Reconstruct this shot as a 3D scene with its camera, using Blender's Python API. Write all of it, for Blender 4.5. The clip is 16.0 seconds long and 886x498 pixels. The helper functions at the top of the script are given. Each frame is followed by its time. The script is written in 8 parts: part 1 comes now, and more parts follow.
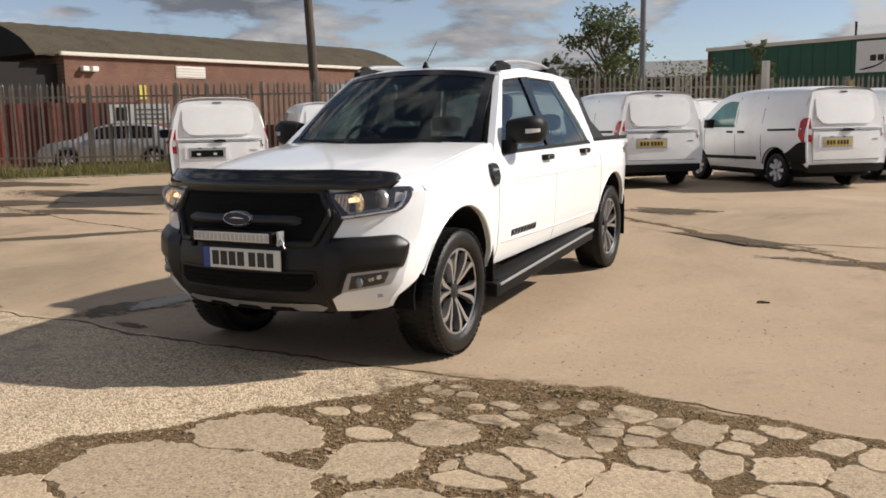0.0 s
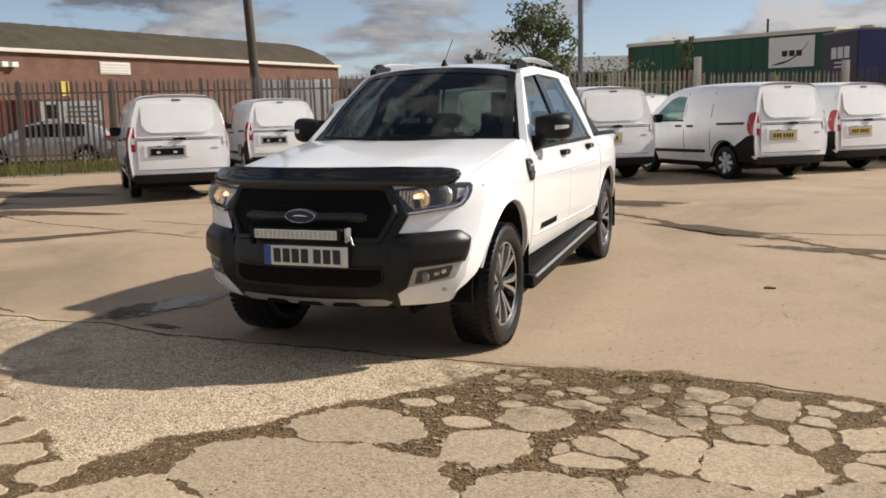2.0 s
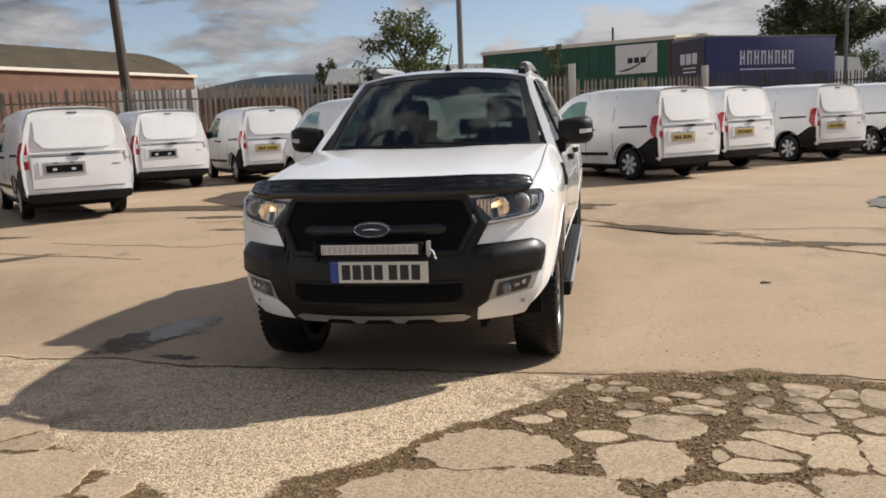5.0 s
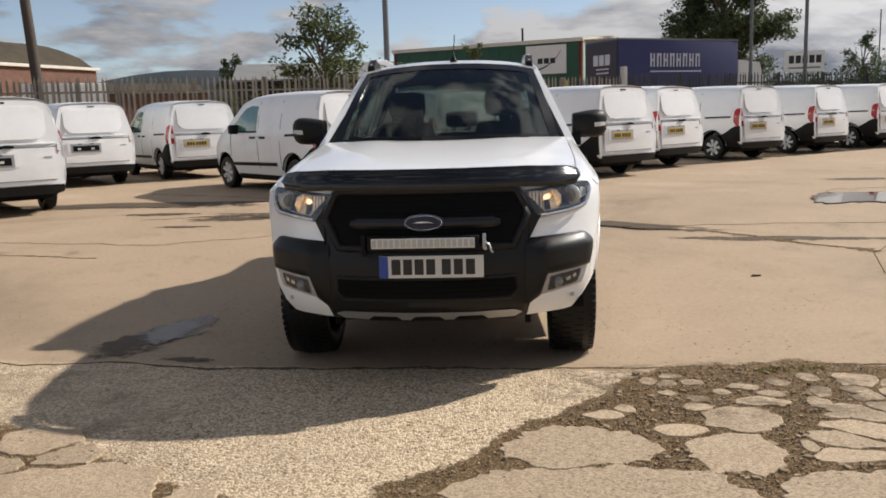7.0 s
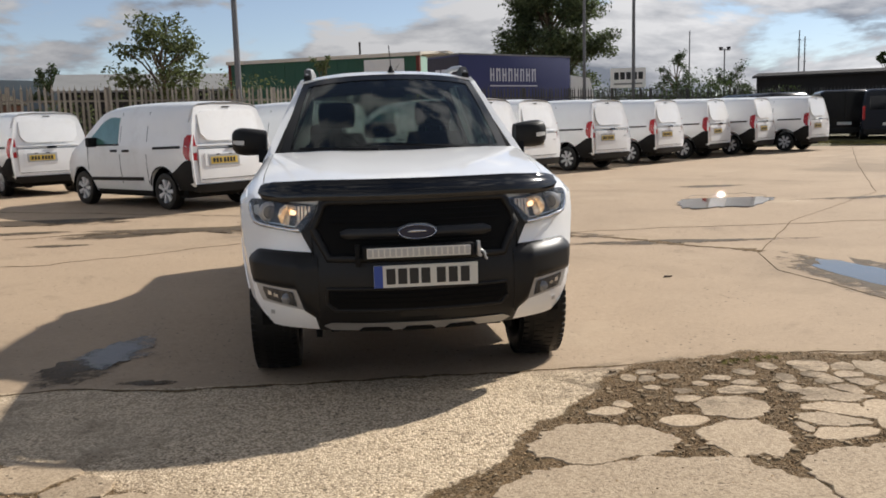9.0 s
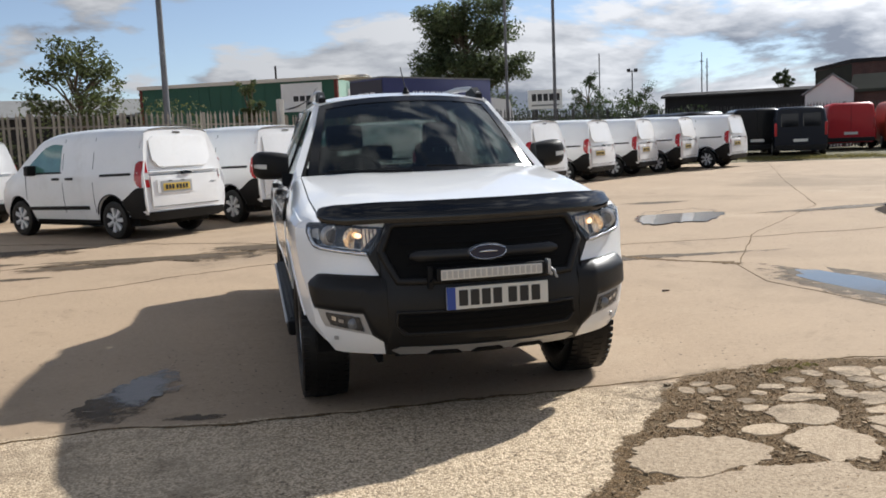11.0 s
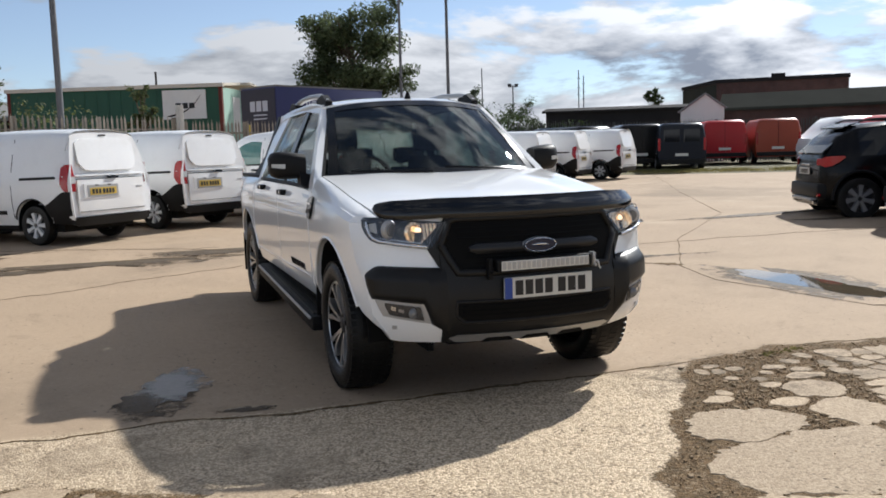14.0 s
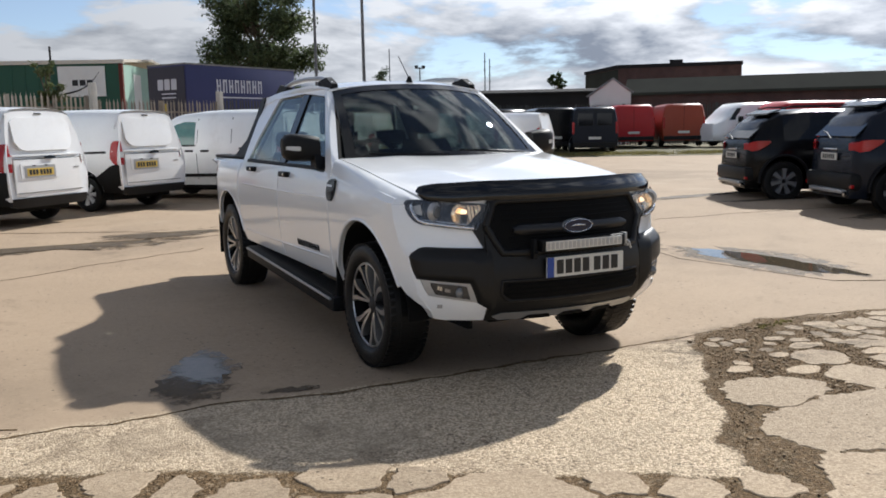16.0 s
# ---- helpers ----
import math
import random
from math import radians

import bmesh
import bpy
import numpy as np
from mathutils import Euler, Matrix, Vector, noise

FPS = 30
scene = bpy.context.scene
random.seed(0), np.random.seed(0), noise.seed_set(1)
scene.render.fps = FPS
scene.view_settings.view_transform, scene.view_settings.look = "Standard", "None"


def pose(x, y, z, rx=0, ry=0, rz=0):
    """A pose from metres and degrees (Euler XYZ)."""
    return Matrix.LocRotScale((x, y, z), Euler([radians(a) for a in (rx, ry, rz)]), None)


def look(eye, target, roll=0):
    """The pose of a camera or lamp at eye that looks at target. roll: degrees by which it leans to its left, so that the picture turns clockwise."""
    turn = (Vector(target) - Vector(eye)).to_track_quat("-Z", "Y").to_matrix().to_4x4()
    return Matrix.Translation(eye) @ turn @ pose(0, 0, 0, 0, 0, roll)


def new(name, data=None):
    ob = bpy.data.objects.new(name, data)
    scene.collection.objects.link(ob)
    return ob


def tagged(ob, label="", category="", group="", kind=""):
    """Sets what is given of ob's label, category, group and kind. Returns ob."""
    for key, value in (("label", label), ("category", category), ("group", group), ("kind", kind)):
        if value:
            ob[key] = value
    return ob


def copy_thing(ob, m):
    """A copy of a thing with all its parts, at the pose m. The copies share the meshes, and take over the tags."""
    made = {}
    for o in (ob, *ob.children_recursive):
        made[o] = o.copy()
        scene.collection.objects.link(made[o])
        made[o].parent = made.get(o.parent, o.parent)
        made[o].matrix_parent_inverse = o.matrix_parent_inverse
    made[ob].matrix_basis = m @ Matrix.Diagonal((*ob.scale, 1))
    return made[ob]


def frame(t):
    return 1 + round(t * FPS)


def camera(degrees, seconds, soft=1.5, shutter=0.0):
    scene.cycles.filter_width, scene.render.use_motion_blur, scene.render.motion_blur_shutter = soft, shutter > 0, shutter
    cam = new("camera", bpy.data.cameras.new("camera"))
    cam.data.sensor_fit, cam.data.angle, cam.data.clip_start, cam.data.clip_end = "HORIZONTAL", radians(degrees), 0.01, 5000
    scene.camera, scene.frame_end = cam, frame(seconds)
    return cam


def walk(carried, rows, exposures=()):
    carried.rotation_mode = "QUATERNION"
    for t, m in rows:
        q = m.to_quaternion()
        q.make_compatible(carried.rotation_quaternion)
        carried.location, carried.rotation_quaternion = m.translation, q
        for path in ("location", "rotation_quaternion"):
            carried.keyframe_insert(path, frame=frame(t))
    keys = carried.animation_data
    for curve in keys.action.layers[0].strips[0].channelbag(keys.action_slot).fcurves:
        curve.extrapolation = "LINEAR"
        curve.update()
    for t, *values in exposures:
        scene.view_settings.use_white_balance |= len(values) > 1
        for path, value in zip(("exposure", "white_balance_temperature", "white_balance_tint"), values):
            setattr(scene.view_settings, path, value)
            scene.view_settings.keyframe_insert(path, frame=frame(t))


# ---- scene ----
cam = camera(54.0, 16.0, soft=1.75)
PATH = [
    (0, (-0.111, 0.49, 1.373), (-1.102, 2.202, 1.078), -1.0),
    (0.5, (-0.308, 0.417, 1.4), (-1.255, 2.156, 1.119), -1.3),
    (1, (-0.444, 0.233, 1.397), (-1.345, 1.997, 1.122), -0.8),
    (1.5, (-0.571, 0.066, 1.417), (-1.434, 1.845, 1.117), -0.6),
    (2, (-0.743, 0.022, 1.4), (-1.57, 1.817, 1.091), -1.3),
    (2.5, (-0.976, 0.023, 1.409), (-1.76, 1.842, 1.129), -1.9),
    (3, (-1.166, -0.035, 1.418), (-1.893, 1.81, 1.166), -1.9),
    (3.5, (-1.344, -0.162, 1.411), (-1.996, 1.711, 1.158), -1.8),
    (4, (-1.524, -0.237, 1.432), (-2.106, 1.656, 1.151), -1.9),
    (4.5, (-1.752, -0.207, 1.409), (-2.288, 1.697, 1.116), -2.2),
    (5, (-1.956, -0.19, 1.418), (-2.46, 1.722, 1.118), -2.3),
    (7.5, (-2.942, -0.214, 1.392), (-3.136, 1.753, 1.087), -1.4),
    (8, (-3.153, -0.318, 1.405), (-3.239, 1.658, 1.107), -1.2),
    (8.5, (-3.315, -0.332, 1.419), (-3.294, 1.645, 1.116), -1.3),
    (9, (-3.523, -0.267, 1.395), (-3.426, 1.709, 1.104), -1.6),
    (9.5, (-3.741, -0.192, 1.415), (-3.587, 1.784, 1.147), -2.1),
    (12, (-4.604, -0.151, 1.403), (-4.224, 1.798, 1.167), -2.0),
    (12.5, (-4.754, -0.24, 1.404), (-4.335, 1.702, 1.176), -1.8),
    (13, (-4.921, -0.348, 1.43), (-4.451, 1.582, 1.192), -1.7),
    (13.5, (-5.073, -0.317, 1.415), (-4.55, 1.597, 1.169), -1.6),
    (14, (-5.263, -0.216, 1.377), (-4.684, 1.684, 1.147), -1.6),
    (14.5, (-5.462, -0.146, 1.386), (-4.829, 1.739, 1.172), -1.3),
    (15, (-5.698, -0.169, 1.388), (-5.015, 1.698, 1.172), -0.8),
    (15.5, (-5.894, -0.175, 1.415), (-5.161, 1.669, 1.166), -0.6),
    (16, (-6.037, -0.083, 1.409), (-5.246, 1.734, 1.132), -1.1),
]
# stops, kelvin and tint of the camera's own settings on the way
EXPOSURES = [(0, 0.37, 6470, 12), (4.5, 0.39, 6470, 12), (7.5, 0.37, 6400, 12), (9.5, 0.42, 6290, 11), (12, 0.54, 5990, 10), (16, 0.45, 5980, 10)]
walk(cam, [(t, look(eye, target, roll)) for t, eye, target, roll in PATH], EXPOSURES)

# ---- world and sun ----
SUN_TO = Vector((1.1, 0.8, 1.0)).normalized()
world = bpy.data.worlds.new("sky")
scene.world = world
world.use_nodes = True
wn, wl = world.node_tree.nodes, world.node_tree.links
wn.clear()
w_out = wn.new("ShaderNodeOutputWorld")
w_bg = wn.new("ShaderNodeBackground")
w_sky = wn.new("ShaderNodeTexSky")
w_sky.sky_type, w_sky.sun_disc = "NISHITA", False
w_sky.sun_elevation = math.asin(SUN_TO.z)
w_sky.sun_rotation = math.atan2(SUN_TO.x, SUN_TO.y)
w_sky.air_density, w_sky.dust_density, w_sky.ozone_density = 1.0, 0.3, 2.5
w_sky.altitude = 1500
w_bg.inputs["Strength"].default_value = 0.089
# broken cumulus: a noise on a flat layer of cloud high over the yard
w_tc = wn.new("ShaderNodeTexCoord")
w_sep = wn.new("ShaderNodeSeparateXYZ")
wl.new(w_tc.outputs["Generated"], w_sep.inputs[0])


def wmath(op, a, b=None, c=None, clamp=False):
    n = wn.new("ShaderNodeMath")
    n.operation, n.use_clamp = op, clamp
    for k, v in enumerate((a, b, c)):
        if v is None:
            continue
        if isinstance(v, (int, float)):
            n.inputs[k].default_value = v
        else:
            wl.new(v, n.inputs[k])
    return n.outputs[0]


w_map = wn.new("ShaderNodeMapping")
w_map.inputs["Scale"].default_value = (1.0, 1.0, 3.4)
w_map.inputs["Location"].default_value = (3.1, 0.7, 0.4)
wl.new(w_tc.outputs["Generated"], w_map.inputs[0])
w_n1 = wn.new("ShaderNodeTexNoise")
w_n1.inputs["Scale"].default_value, w_n1.inputs["Detail"].default_value = 4.4, 12.0
w_n1.inputs["Roughness"].default_value, w_n1.inputs["Distortion"].default_value = 0.55, 0.15
wl.new(w_map.outputs[0], w_n1.inputs["Vector"])
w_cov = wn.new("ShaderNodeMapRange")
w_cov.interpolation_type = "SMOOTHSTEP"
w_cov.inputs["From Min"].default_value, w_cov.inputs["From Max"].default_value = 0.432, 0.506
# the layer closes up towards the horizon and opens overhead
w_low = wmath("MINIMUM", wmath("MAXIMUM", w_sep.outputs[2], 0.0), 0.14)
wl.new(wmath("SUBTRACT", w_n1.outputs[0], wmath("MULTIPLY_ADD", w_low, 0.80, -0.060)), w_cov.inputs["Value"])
# the same layer looked at a little nearer the sun gives each cloud its lit and grey sides
w_off = wn.new("ShaderNodeVectorMath")
w_off.inputs[1].default_value = (0.035, 0.025, 0.10)
wl.new(w_map.outputs[0], w_off.inputs[0])
w_n2 = wn.new("ShaderNodeTexNoise")
w_n2.inputs["Scale"].default_value, w_n2.inputs["Detail"].default_value = 4.4, 7.0
w_n2.inputs["Roughness"].default_value, w_n2.inputs["Distortion"].default_value = 0.55, 0.15
wl.new(w_off.outputs[0], w_n2.inputs["Vector"])
w_dens = wmath("SUBTRACT", w_n1.outputs[0], w_n2.outputs[0])
w_lit = wn.new("ShaderNodeMapRange")
w_lit.inputs["From Min"].default_value, w_lit.inputs["From Max"].default_value = -0.11, 0.10
wl.new(w_dens, w_lit.inputs["Value"])
w_cl = wn.new("ShaderNodeMix")
w_cl.data_type = "RGBA"
w_cl.inputs[6].default_value = (3.1, 3.4, 3.95, 1)
w_cl.inputs[7].default_value = (10.5, 10.4, 10.3, 1)
wl.new(w_lit.outputs[0], w_cl.inputs[0])
w_mix = wn.new("ShaderNodeMix")
w_mix.data_type = "RGBA"
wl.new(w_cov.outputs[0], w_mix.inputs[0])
w_hs = wn.new("ShaderNodeHueSaturation")
w_hs.inputs["Saturation"].default_value, w_hs.inputs["Value"].default_value = 0.76, 0.84
wl.new(w_sky.outputs[0], w_hs.inputs["Color"])
wl.new(w_hs.outputs[0], w_mix.inputs[6])
# clouds shine more towards the sun
w_dot = wn.new("ShaderNodeVectorMath")
w_dot.operation = "DOT_PRODUCT"
w_dot.inputs[1].default_value = SUN_TO
wl.new(w_tc.outputs["Generated"], w_dot.inputs[0])
w_glow = wmath("MULTIPLY_ADD", wmath("POWER", wmath("MAXIMUM", w_dot.outputs["Value"], 0.0), 4.0), 0.85, 0.42)
# and those opposite the sun are lit from the front
w_glow = wmath("MULTIPLY_ADD", wmath("MAXIMUM", wmath("MULTIPLY", w_dot.outputs["Value"], -1.0), 0.0), 0.6, w_glow)
w_scl = wn.new("ShaderNodeVectorMath")
w_scl.operation = "SCALE"
wl.new(w_cl.outputs[2], w_scl.inputs[0])
wl.new(w_glow, w_scl.inputs["Scale"])
wl.new(w_scl.outputs[0], w_mix.inputs[7])
wl.new(w_mix.outputs[2], w_bg.inputs["Color"])
wl.new(w_bg.outputs[0], w_out.inputs["Surface"])

sun = new("sun", bpy.data.lights.new("sun", "SUN"))
sun.data.energy, sun.data.angle, sun.data.color = 4.55, radians(1.1), (1.0, 0.94, 0.84)
sun.matrix_world = look((30, 22, 28), (0, 0, 0))


# ---- materials ----
def mat(name, color, rough=0.6, metal=0.0, var=0.12, scale=6.0, fine=60.0, bump=0.0, bump_scale=80.0, coat=0.0, spec=0.5,
        stain=None, stain_amount=0.0, stain_scale=1.5, island=0.0, random_ob=0.0, emit=0.0, stretch=(1, 1, 1)):
    """A surface with grain at two scales, stains and fine relief, in metres."""
    m = bpy.data.materials.new(name)
    m.use_nodes = True
    n, l = m.node_tree.nodes, m.node_tree.links
    p = n["Principled BSDF"]
    p.inputs["Roughness"].default_value, p.inputs["Metallic"].default_value = rough, metal
    p.inputs["Coat Weight"].default_value, p.inputs["Coat Roughness"].default_value = coat, 0.05
    p.inputs["Specular IOR Level"].default_value = spec
    tc = n.new("ShaderNodeTexCoord")
    mp = n.new("ShaderNodeMapping")
    mp.inputs["Scale"].default_value = stretch
    l.new(tc.outputs["Object"], mp.inputs[0])
    a, b = n.new("ShaderNodeTexNoise"), n.new("ShaderNodeTexNoise")
    a.inputs["Scale"].default_value, a.inputs["Detail"].default_value = scale, 4
    b.inputs["Scale"].default_value, b.inputs["Detail"].default_value = fine, 3
    l.new(mp.outputs[0], a.inputs["Vector"])
    l.new(mp.outputs[0], b.inputs["Vector"])
    add = n.new("ShaderNodeMath")
    add.operation = "ADD"
    l.new(a.outputs[0], add.inputs[0])
    l.new(b.outputs[0], add.inputs[1])
    val = n.new("ShaderNodeMapRange")
    val.inputs["From Min"].default_value, val.inputs["From Max"].default_value = 0.6, 1.4
    val.inputs["To Min"].default_value, val.inputs["To Max"].default_value = 1 - var, 1 + var
    l.new(add.outputs[0], val.inputs["Value"])
    factor = val.outputs[0]
    for amount, kind in ((island, "island"), (random_ob, "object")):
        if amount:
            src = n.new("ShaderNodeNewGeometry") if kind == "island" else n.new("ShaderNodeObjectInfo")
            out = src.outputs["Random Per Island"] if kind == "island" else src.outputs["Random"]
            r = n.new("ShaderNodeMapRange")
            r.inputs["To Min"].default_value, r.inputs["To Max"].default_value = 1 - amount, 1 + amount
            l.new(out, r.inputs["Value"])
            k = n.new("ShaderNodeMath")
            k.operation = "MULTIPLY"
            l.new(factor, k.inputs[0])
            l.new(r.outputs[0], k.inputs[1])
            factor = k.outputs[0]
    sc = n.new("ShaderNodeVectorMath")
    sc.operation = "SCALE"
    sc.inputs[0].default_value = color[:3]
    l.new(factor, sc.inputs["Scale"])
    col = sc.outputs[0]
    if stain:
        s = n.new("ShaderNodeTexNoise")
        s.inputs["Scale"].default_value, s.inputs["Detail"].default_value, s.inputs["Roughness"].default_value = stain_scale, 6, 0.65
        l.new(mp.outputs[0], s.inputs["Vector"])
        r = n.new("ShaderNodeMapRange")
        r.interpolation_type = "SMOOTHSTEP"
        r.inputs["From Min"].default_value, r.inputs["From Max"].default_value = 0.48, 0.72
        r.inputs["To Max"].default_value = stain_amount
        l.new(s.outputs[0], r.inputs["Value"])
        mx = n.new("ShaderNodeMix")
        mx.data_type = "RGBA"
        l.new(r.outputs[0], mx.inputs[0])
        l.new(col, mx.inputs[6])
        mx.inputs[7].default_value = (*stain, 1)
        col = mx.outputs[2]
    l.new(col, p.inputs["Base Color"])
    if bump:
        t = n.new("ShaderNodeTexNoise")
        t.inputs["Scale"].default_value, t.inputs["Detail"].default_value = bump_scale, 4
        l.new(mp.outputs[0], t.inputs["Vector"])
        bp = n.new("ShaderNodeBump")
        bp.inputs["Strength"].default_value, bp.inputs["Distance"].default_value = bump, 0.01
        l.new(t.outputs[0], bp.inputs["Height"])
        l.new(bp.outputs[0], p.inputs["Normal"])
    if emit:
        p.inputs["Emission Color"].default_value = (*color[:3], 1)
        p.inputs["Emission Strength"].default_value = emit
    return m


def leafy(m):
    """Let some of the light through thin leaves."""
    n, l = m.node_tree.nodes, m.node_tree.links
    p = n["Principled BSDF"]
    tr, mx = n.new("ShaderNodeBsdfTranslucent"), n.new("ShaderNodeMixShader")
    l.new(p.inputs["Base Color"].links[0].from_socket, tr.inputs["Color"])
    mx.inputs[0].default_value = 0.45
    l.new(p.outputs[0], mx.inputs[1])
    l.new(tr.outputs[0], mx.inputs[2])
    l.new(mx.outputs[0], n["Material Output"].inputs["Surface"])
    return m


def glass(name, tint, gloss=1.0):
    """A thin pane: tinted and clear, with the mirror gloss that glass has at its angle."""
    m = bpy.data.materials.new(name)
    m.use_nodes = True
    n, l = m.node_tree.nodes, m.node_tree.links
    n.clear()
    out, mixn = n.new("ShaderNodeOutputMaterial"), n.new("ShaderNodeMixShader")
    tr, gl, lw = n.new("ShaderNodeBsdfTransparent"), n.new("ShaderNodeBsdfGlossy"), n.new("ShaderNodeLayerWeight")
    pw, fr = n.new("ShaderNodeMath"), n.new("ShaderNodeMath")
    tr.inputs[0].default_value = (*tint, 1)
    gl.inputs["Roughness"].default_value = 0.01
    gl.inputs["Color"].default_value = (gloss, gloss, gloss, 1)
    pw.operation, fr.operation = "POWER", "MULTIPLY_ADD"
    pw.inputs[1].default_value = 4.5
    fr.inputs[1].default_value, fr.inputs[2].default_value = 0.55, 0.04
    l.new(lw.outputs["Facing"], pw.inputs[0])
    l.new(pw.outputs[0], fr.inputs[0])
    l.new(fr.outputs[0], mixn.inputs[0])
    l.new(tr.outputs[0], mixn.inputs[1])
    l.new(gl.outputs[0], mixn.inputs[2])
    l.new(mixn.outputs[0], out.inputs[0])
    return m


M_WHITE = mat("white_car_paint", (0.90, 0.90, 0.89), 0.32, var=0.02, scale=2, coat=1.0, bump=0.0)
M_VANWHITE = mat("white_van_paint", (0.84, 0.84, 0.83), 0.4, var=0.04, scale=2.5, coat=0.6, stain=(0.55, 0.52, 0.47), stain_amount=0.25, stain_scale=2.2)
M_BLACKPL = mat("black_textured_plastic", (0.006, 0.006, 0.0065), 0.55, spec=0.18, var=0.2, bump=0.15, bump_scale=300)
M_GREYPL = mat("dark_grey_plastic", (0.011, 0.0105, 0.010), 0.50, spec=0.2, var=0.15, bump=0.1, bump_scale=250)
M_GLOSSBLK = mat("gloss_black", (0.005, 0.005, 0.005), 0.14, var=0.1, spec=0.35)
M_DEFLECT = mat("smoked_acrylic", (0.006, 0.006, 0.0065), 0.10, var=0.1, spec=0.5)
M_MATTBLK = mat("matt_black", (0.0035, 0.0035, 0.0035), 0.7, var=0.2, spec=0.12)
M_RUBBER = mat("tyre_rubber", (0.0055, 0.0055, 0.0055), 0.42, spec=0.3, var=0.3, scale=9, bump=0.3, bump_scale=150, stain=(0.04, 0.036, 0.032), stain_amount=0.06, stain_scale=6)
M_ALLOY = mat("machined_alloy", (0.52, 0.52, 0.52), 0.30, 0.9, var=0.06)
M_DARKALLOY = mat("dark_alloy", (0.03, 0.03, 0.032), 0.45, 0.5, var=0.1)
M_CHROME = mat("chrome", (0.75, 0.75, 0.76), 0.12, 1.0, var=0.03)
M_SATIN = mat("satin_silver", (0.42, 0.42, 0.42), 0.38, 0.6, var=0.06)
M_INTERIOR = mat("dark_interior", (0.007, 0.007, 0.0075), 0.8, spec=0.2, var=0.2, bump=0.1)
M_SEAT = mat("dark_seat_cloth", (0.010, 0.010, 0.011), 0.85, var=0.25, bump=0.2, bump_scale=200)
M_RED = mat("red_lens", (0.36, 0.008, 0.010), 0.22, var=0.08, coat=0.25, spec=0.35)
M_AMBER = mat("sidelight_bulb_glow", (1.0, 0.72, 0.42), 0.4, emit=1.5)
# the bulb's light on bowl and ribs is put in as warm tint and emission
M_BOWL = mat("reflector_with_painted_glow", (0.92, 0.68, 0.47), 0.16, 0.9, var=0.5, scale=60, emit=0.07)
M_LENSGREY = mat("lamp_reflector", (0.55, 0.55, 0.56), 0.18, 0.9, var=0.1)
M_WHITEPLATE = mat("white_plate", (0.62, 0.61, 0.56), 0.4, var=0.03)
M_YELLOWPLATE = mat("yellow_plate", (0.62, 0.43, 0.07), 0.4, var=0.05)
M_INK = mat("plate_ink", (0.012, 0.012, 0.012), 0.5)
M_BLUE = mat("blue_band", (0.02, 0.06, 0.30), 0.4)
M_GLASS = glass("car_glass", (0.40, 0.45, 0.43))
M_SIDEGLASS = glass("tinted_side_glass", (0.60, 0.66, 0.66))
M_REARGLASS = glass("rear_glass", (0.88, 0.92, 0.9))
M_LAMPGLASS = glass("lamp_cover", (0.92, 0.92, 0.92), 0.55)
M_VANGLASS = mat("van_door_glass", (0.085, 0.19, 0.16), 0.06, var=0.15, coat=1.0)
M_UNDER = mat("underbody", (0.008, 0.008, 0.008), 0.9, var=0.2, spec=0.15)
M_GRILLEBAR = mat("satin_black_bar", (0.014, 0.014, 0.0145), 0.36, var=0.1, spec=0.4)
M_LAMPDARK = mat("lamp_housing", (0.075, 0.075, 0.078), 0.25, 0.6, var=0.35, scale=30)
M_FOGTRIM = mat("fog_lamp_surround", (0.42, 0.42, 0.42), 0.35, 0.5, var=0.08)
M_CLEAR = mat("clear_indicator_lens", (0.6, 0.6, 0.58), 0.25, var=0.05, coat=0.5)
M_LENSDARK = mat("projector_glass", (0.16, 0.165, 0.17), 0.06, var=0.1, coat=1.0)
M_WINGPL = mat("satin_bumper_plastic", (0.012, 0.0112, 0.0105), 0.38, spec=0.26, var=0.15, bump=0.05, bump_scale=250)
M_COVER = mat("silver_wheel_cover", (0.62, 0.62, 0.62), 0.42, 0.15, var=0.06)
M_TRIM = mat("wheel_trim_grey", (0.20, 0.20, 0.205), 0.45, 0.3, var=0.1)


# ---- mesh helpers ----
def part(name, bm, material, parent=None, label="", smooth=None, kind=""):
    """One mesh object from a bmesh, under parent. smooth: degrees up to which edges are shaded smooth."""
    me = bpy.data.meshes.new(name)
    bmesh.ops.recalc_face_normals(bm, faces=bm.faces)
    bm.to_mesh(me)
    bm.free()
    me.materials.append(material)
    if smooth:
        me.shade_smooth()
        me.set_sharp_from_angle(angle=radians(smooth))
    ob = new(name, me)
    ob.parent = parent
    if label:
        tagged(ob, label)
    if kind:
        tagged(ob, kind=kind)
    return ob


def thing(name, m, label, category, group="", kind=""):
    ob = new(name)
    ob.matrix_world = m
    return tagged(ob, label, category, group, kind)


def lerp_table(table, x):
    """Piecewise straight line through (x, value) pairs in rising x."""
    if x <= table[0][0]:
        return table[0][1]
    for (a, va), (b, vb) in zip(table, table[1:]):
        if x <= b:
            return va + (vb - va) * (x - a) / (b - a)
    return table[-1][1]


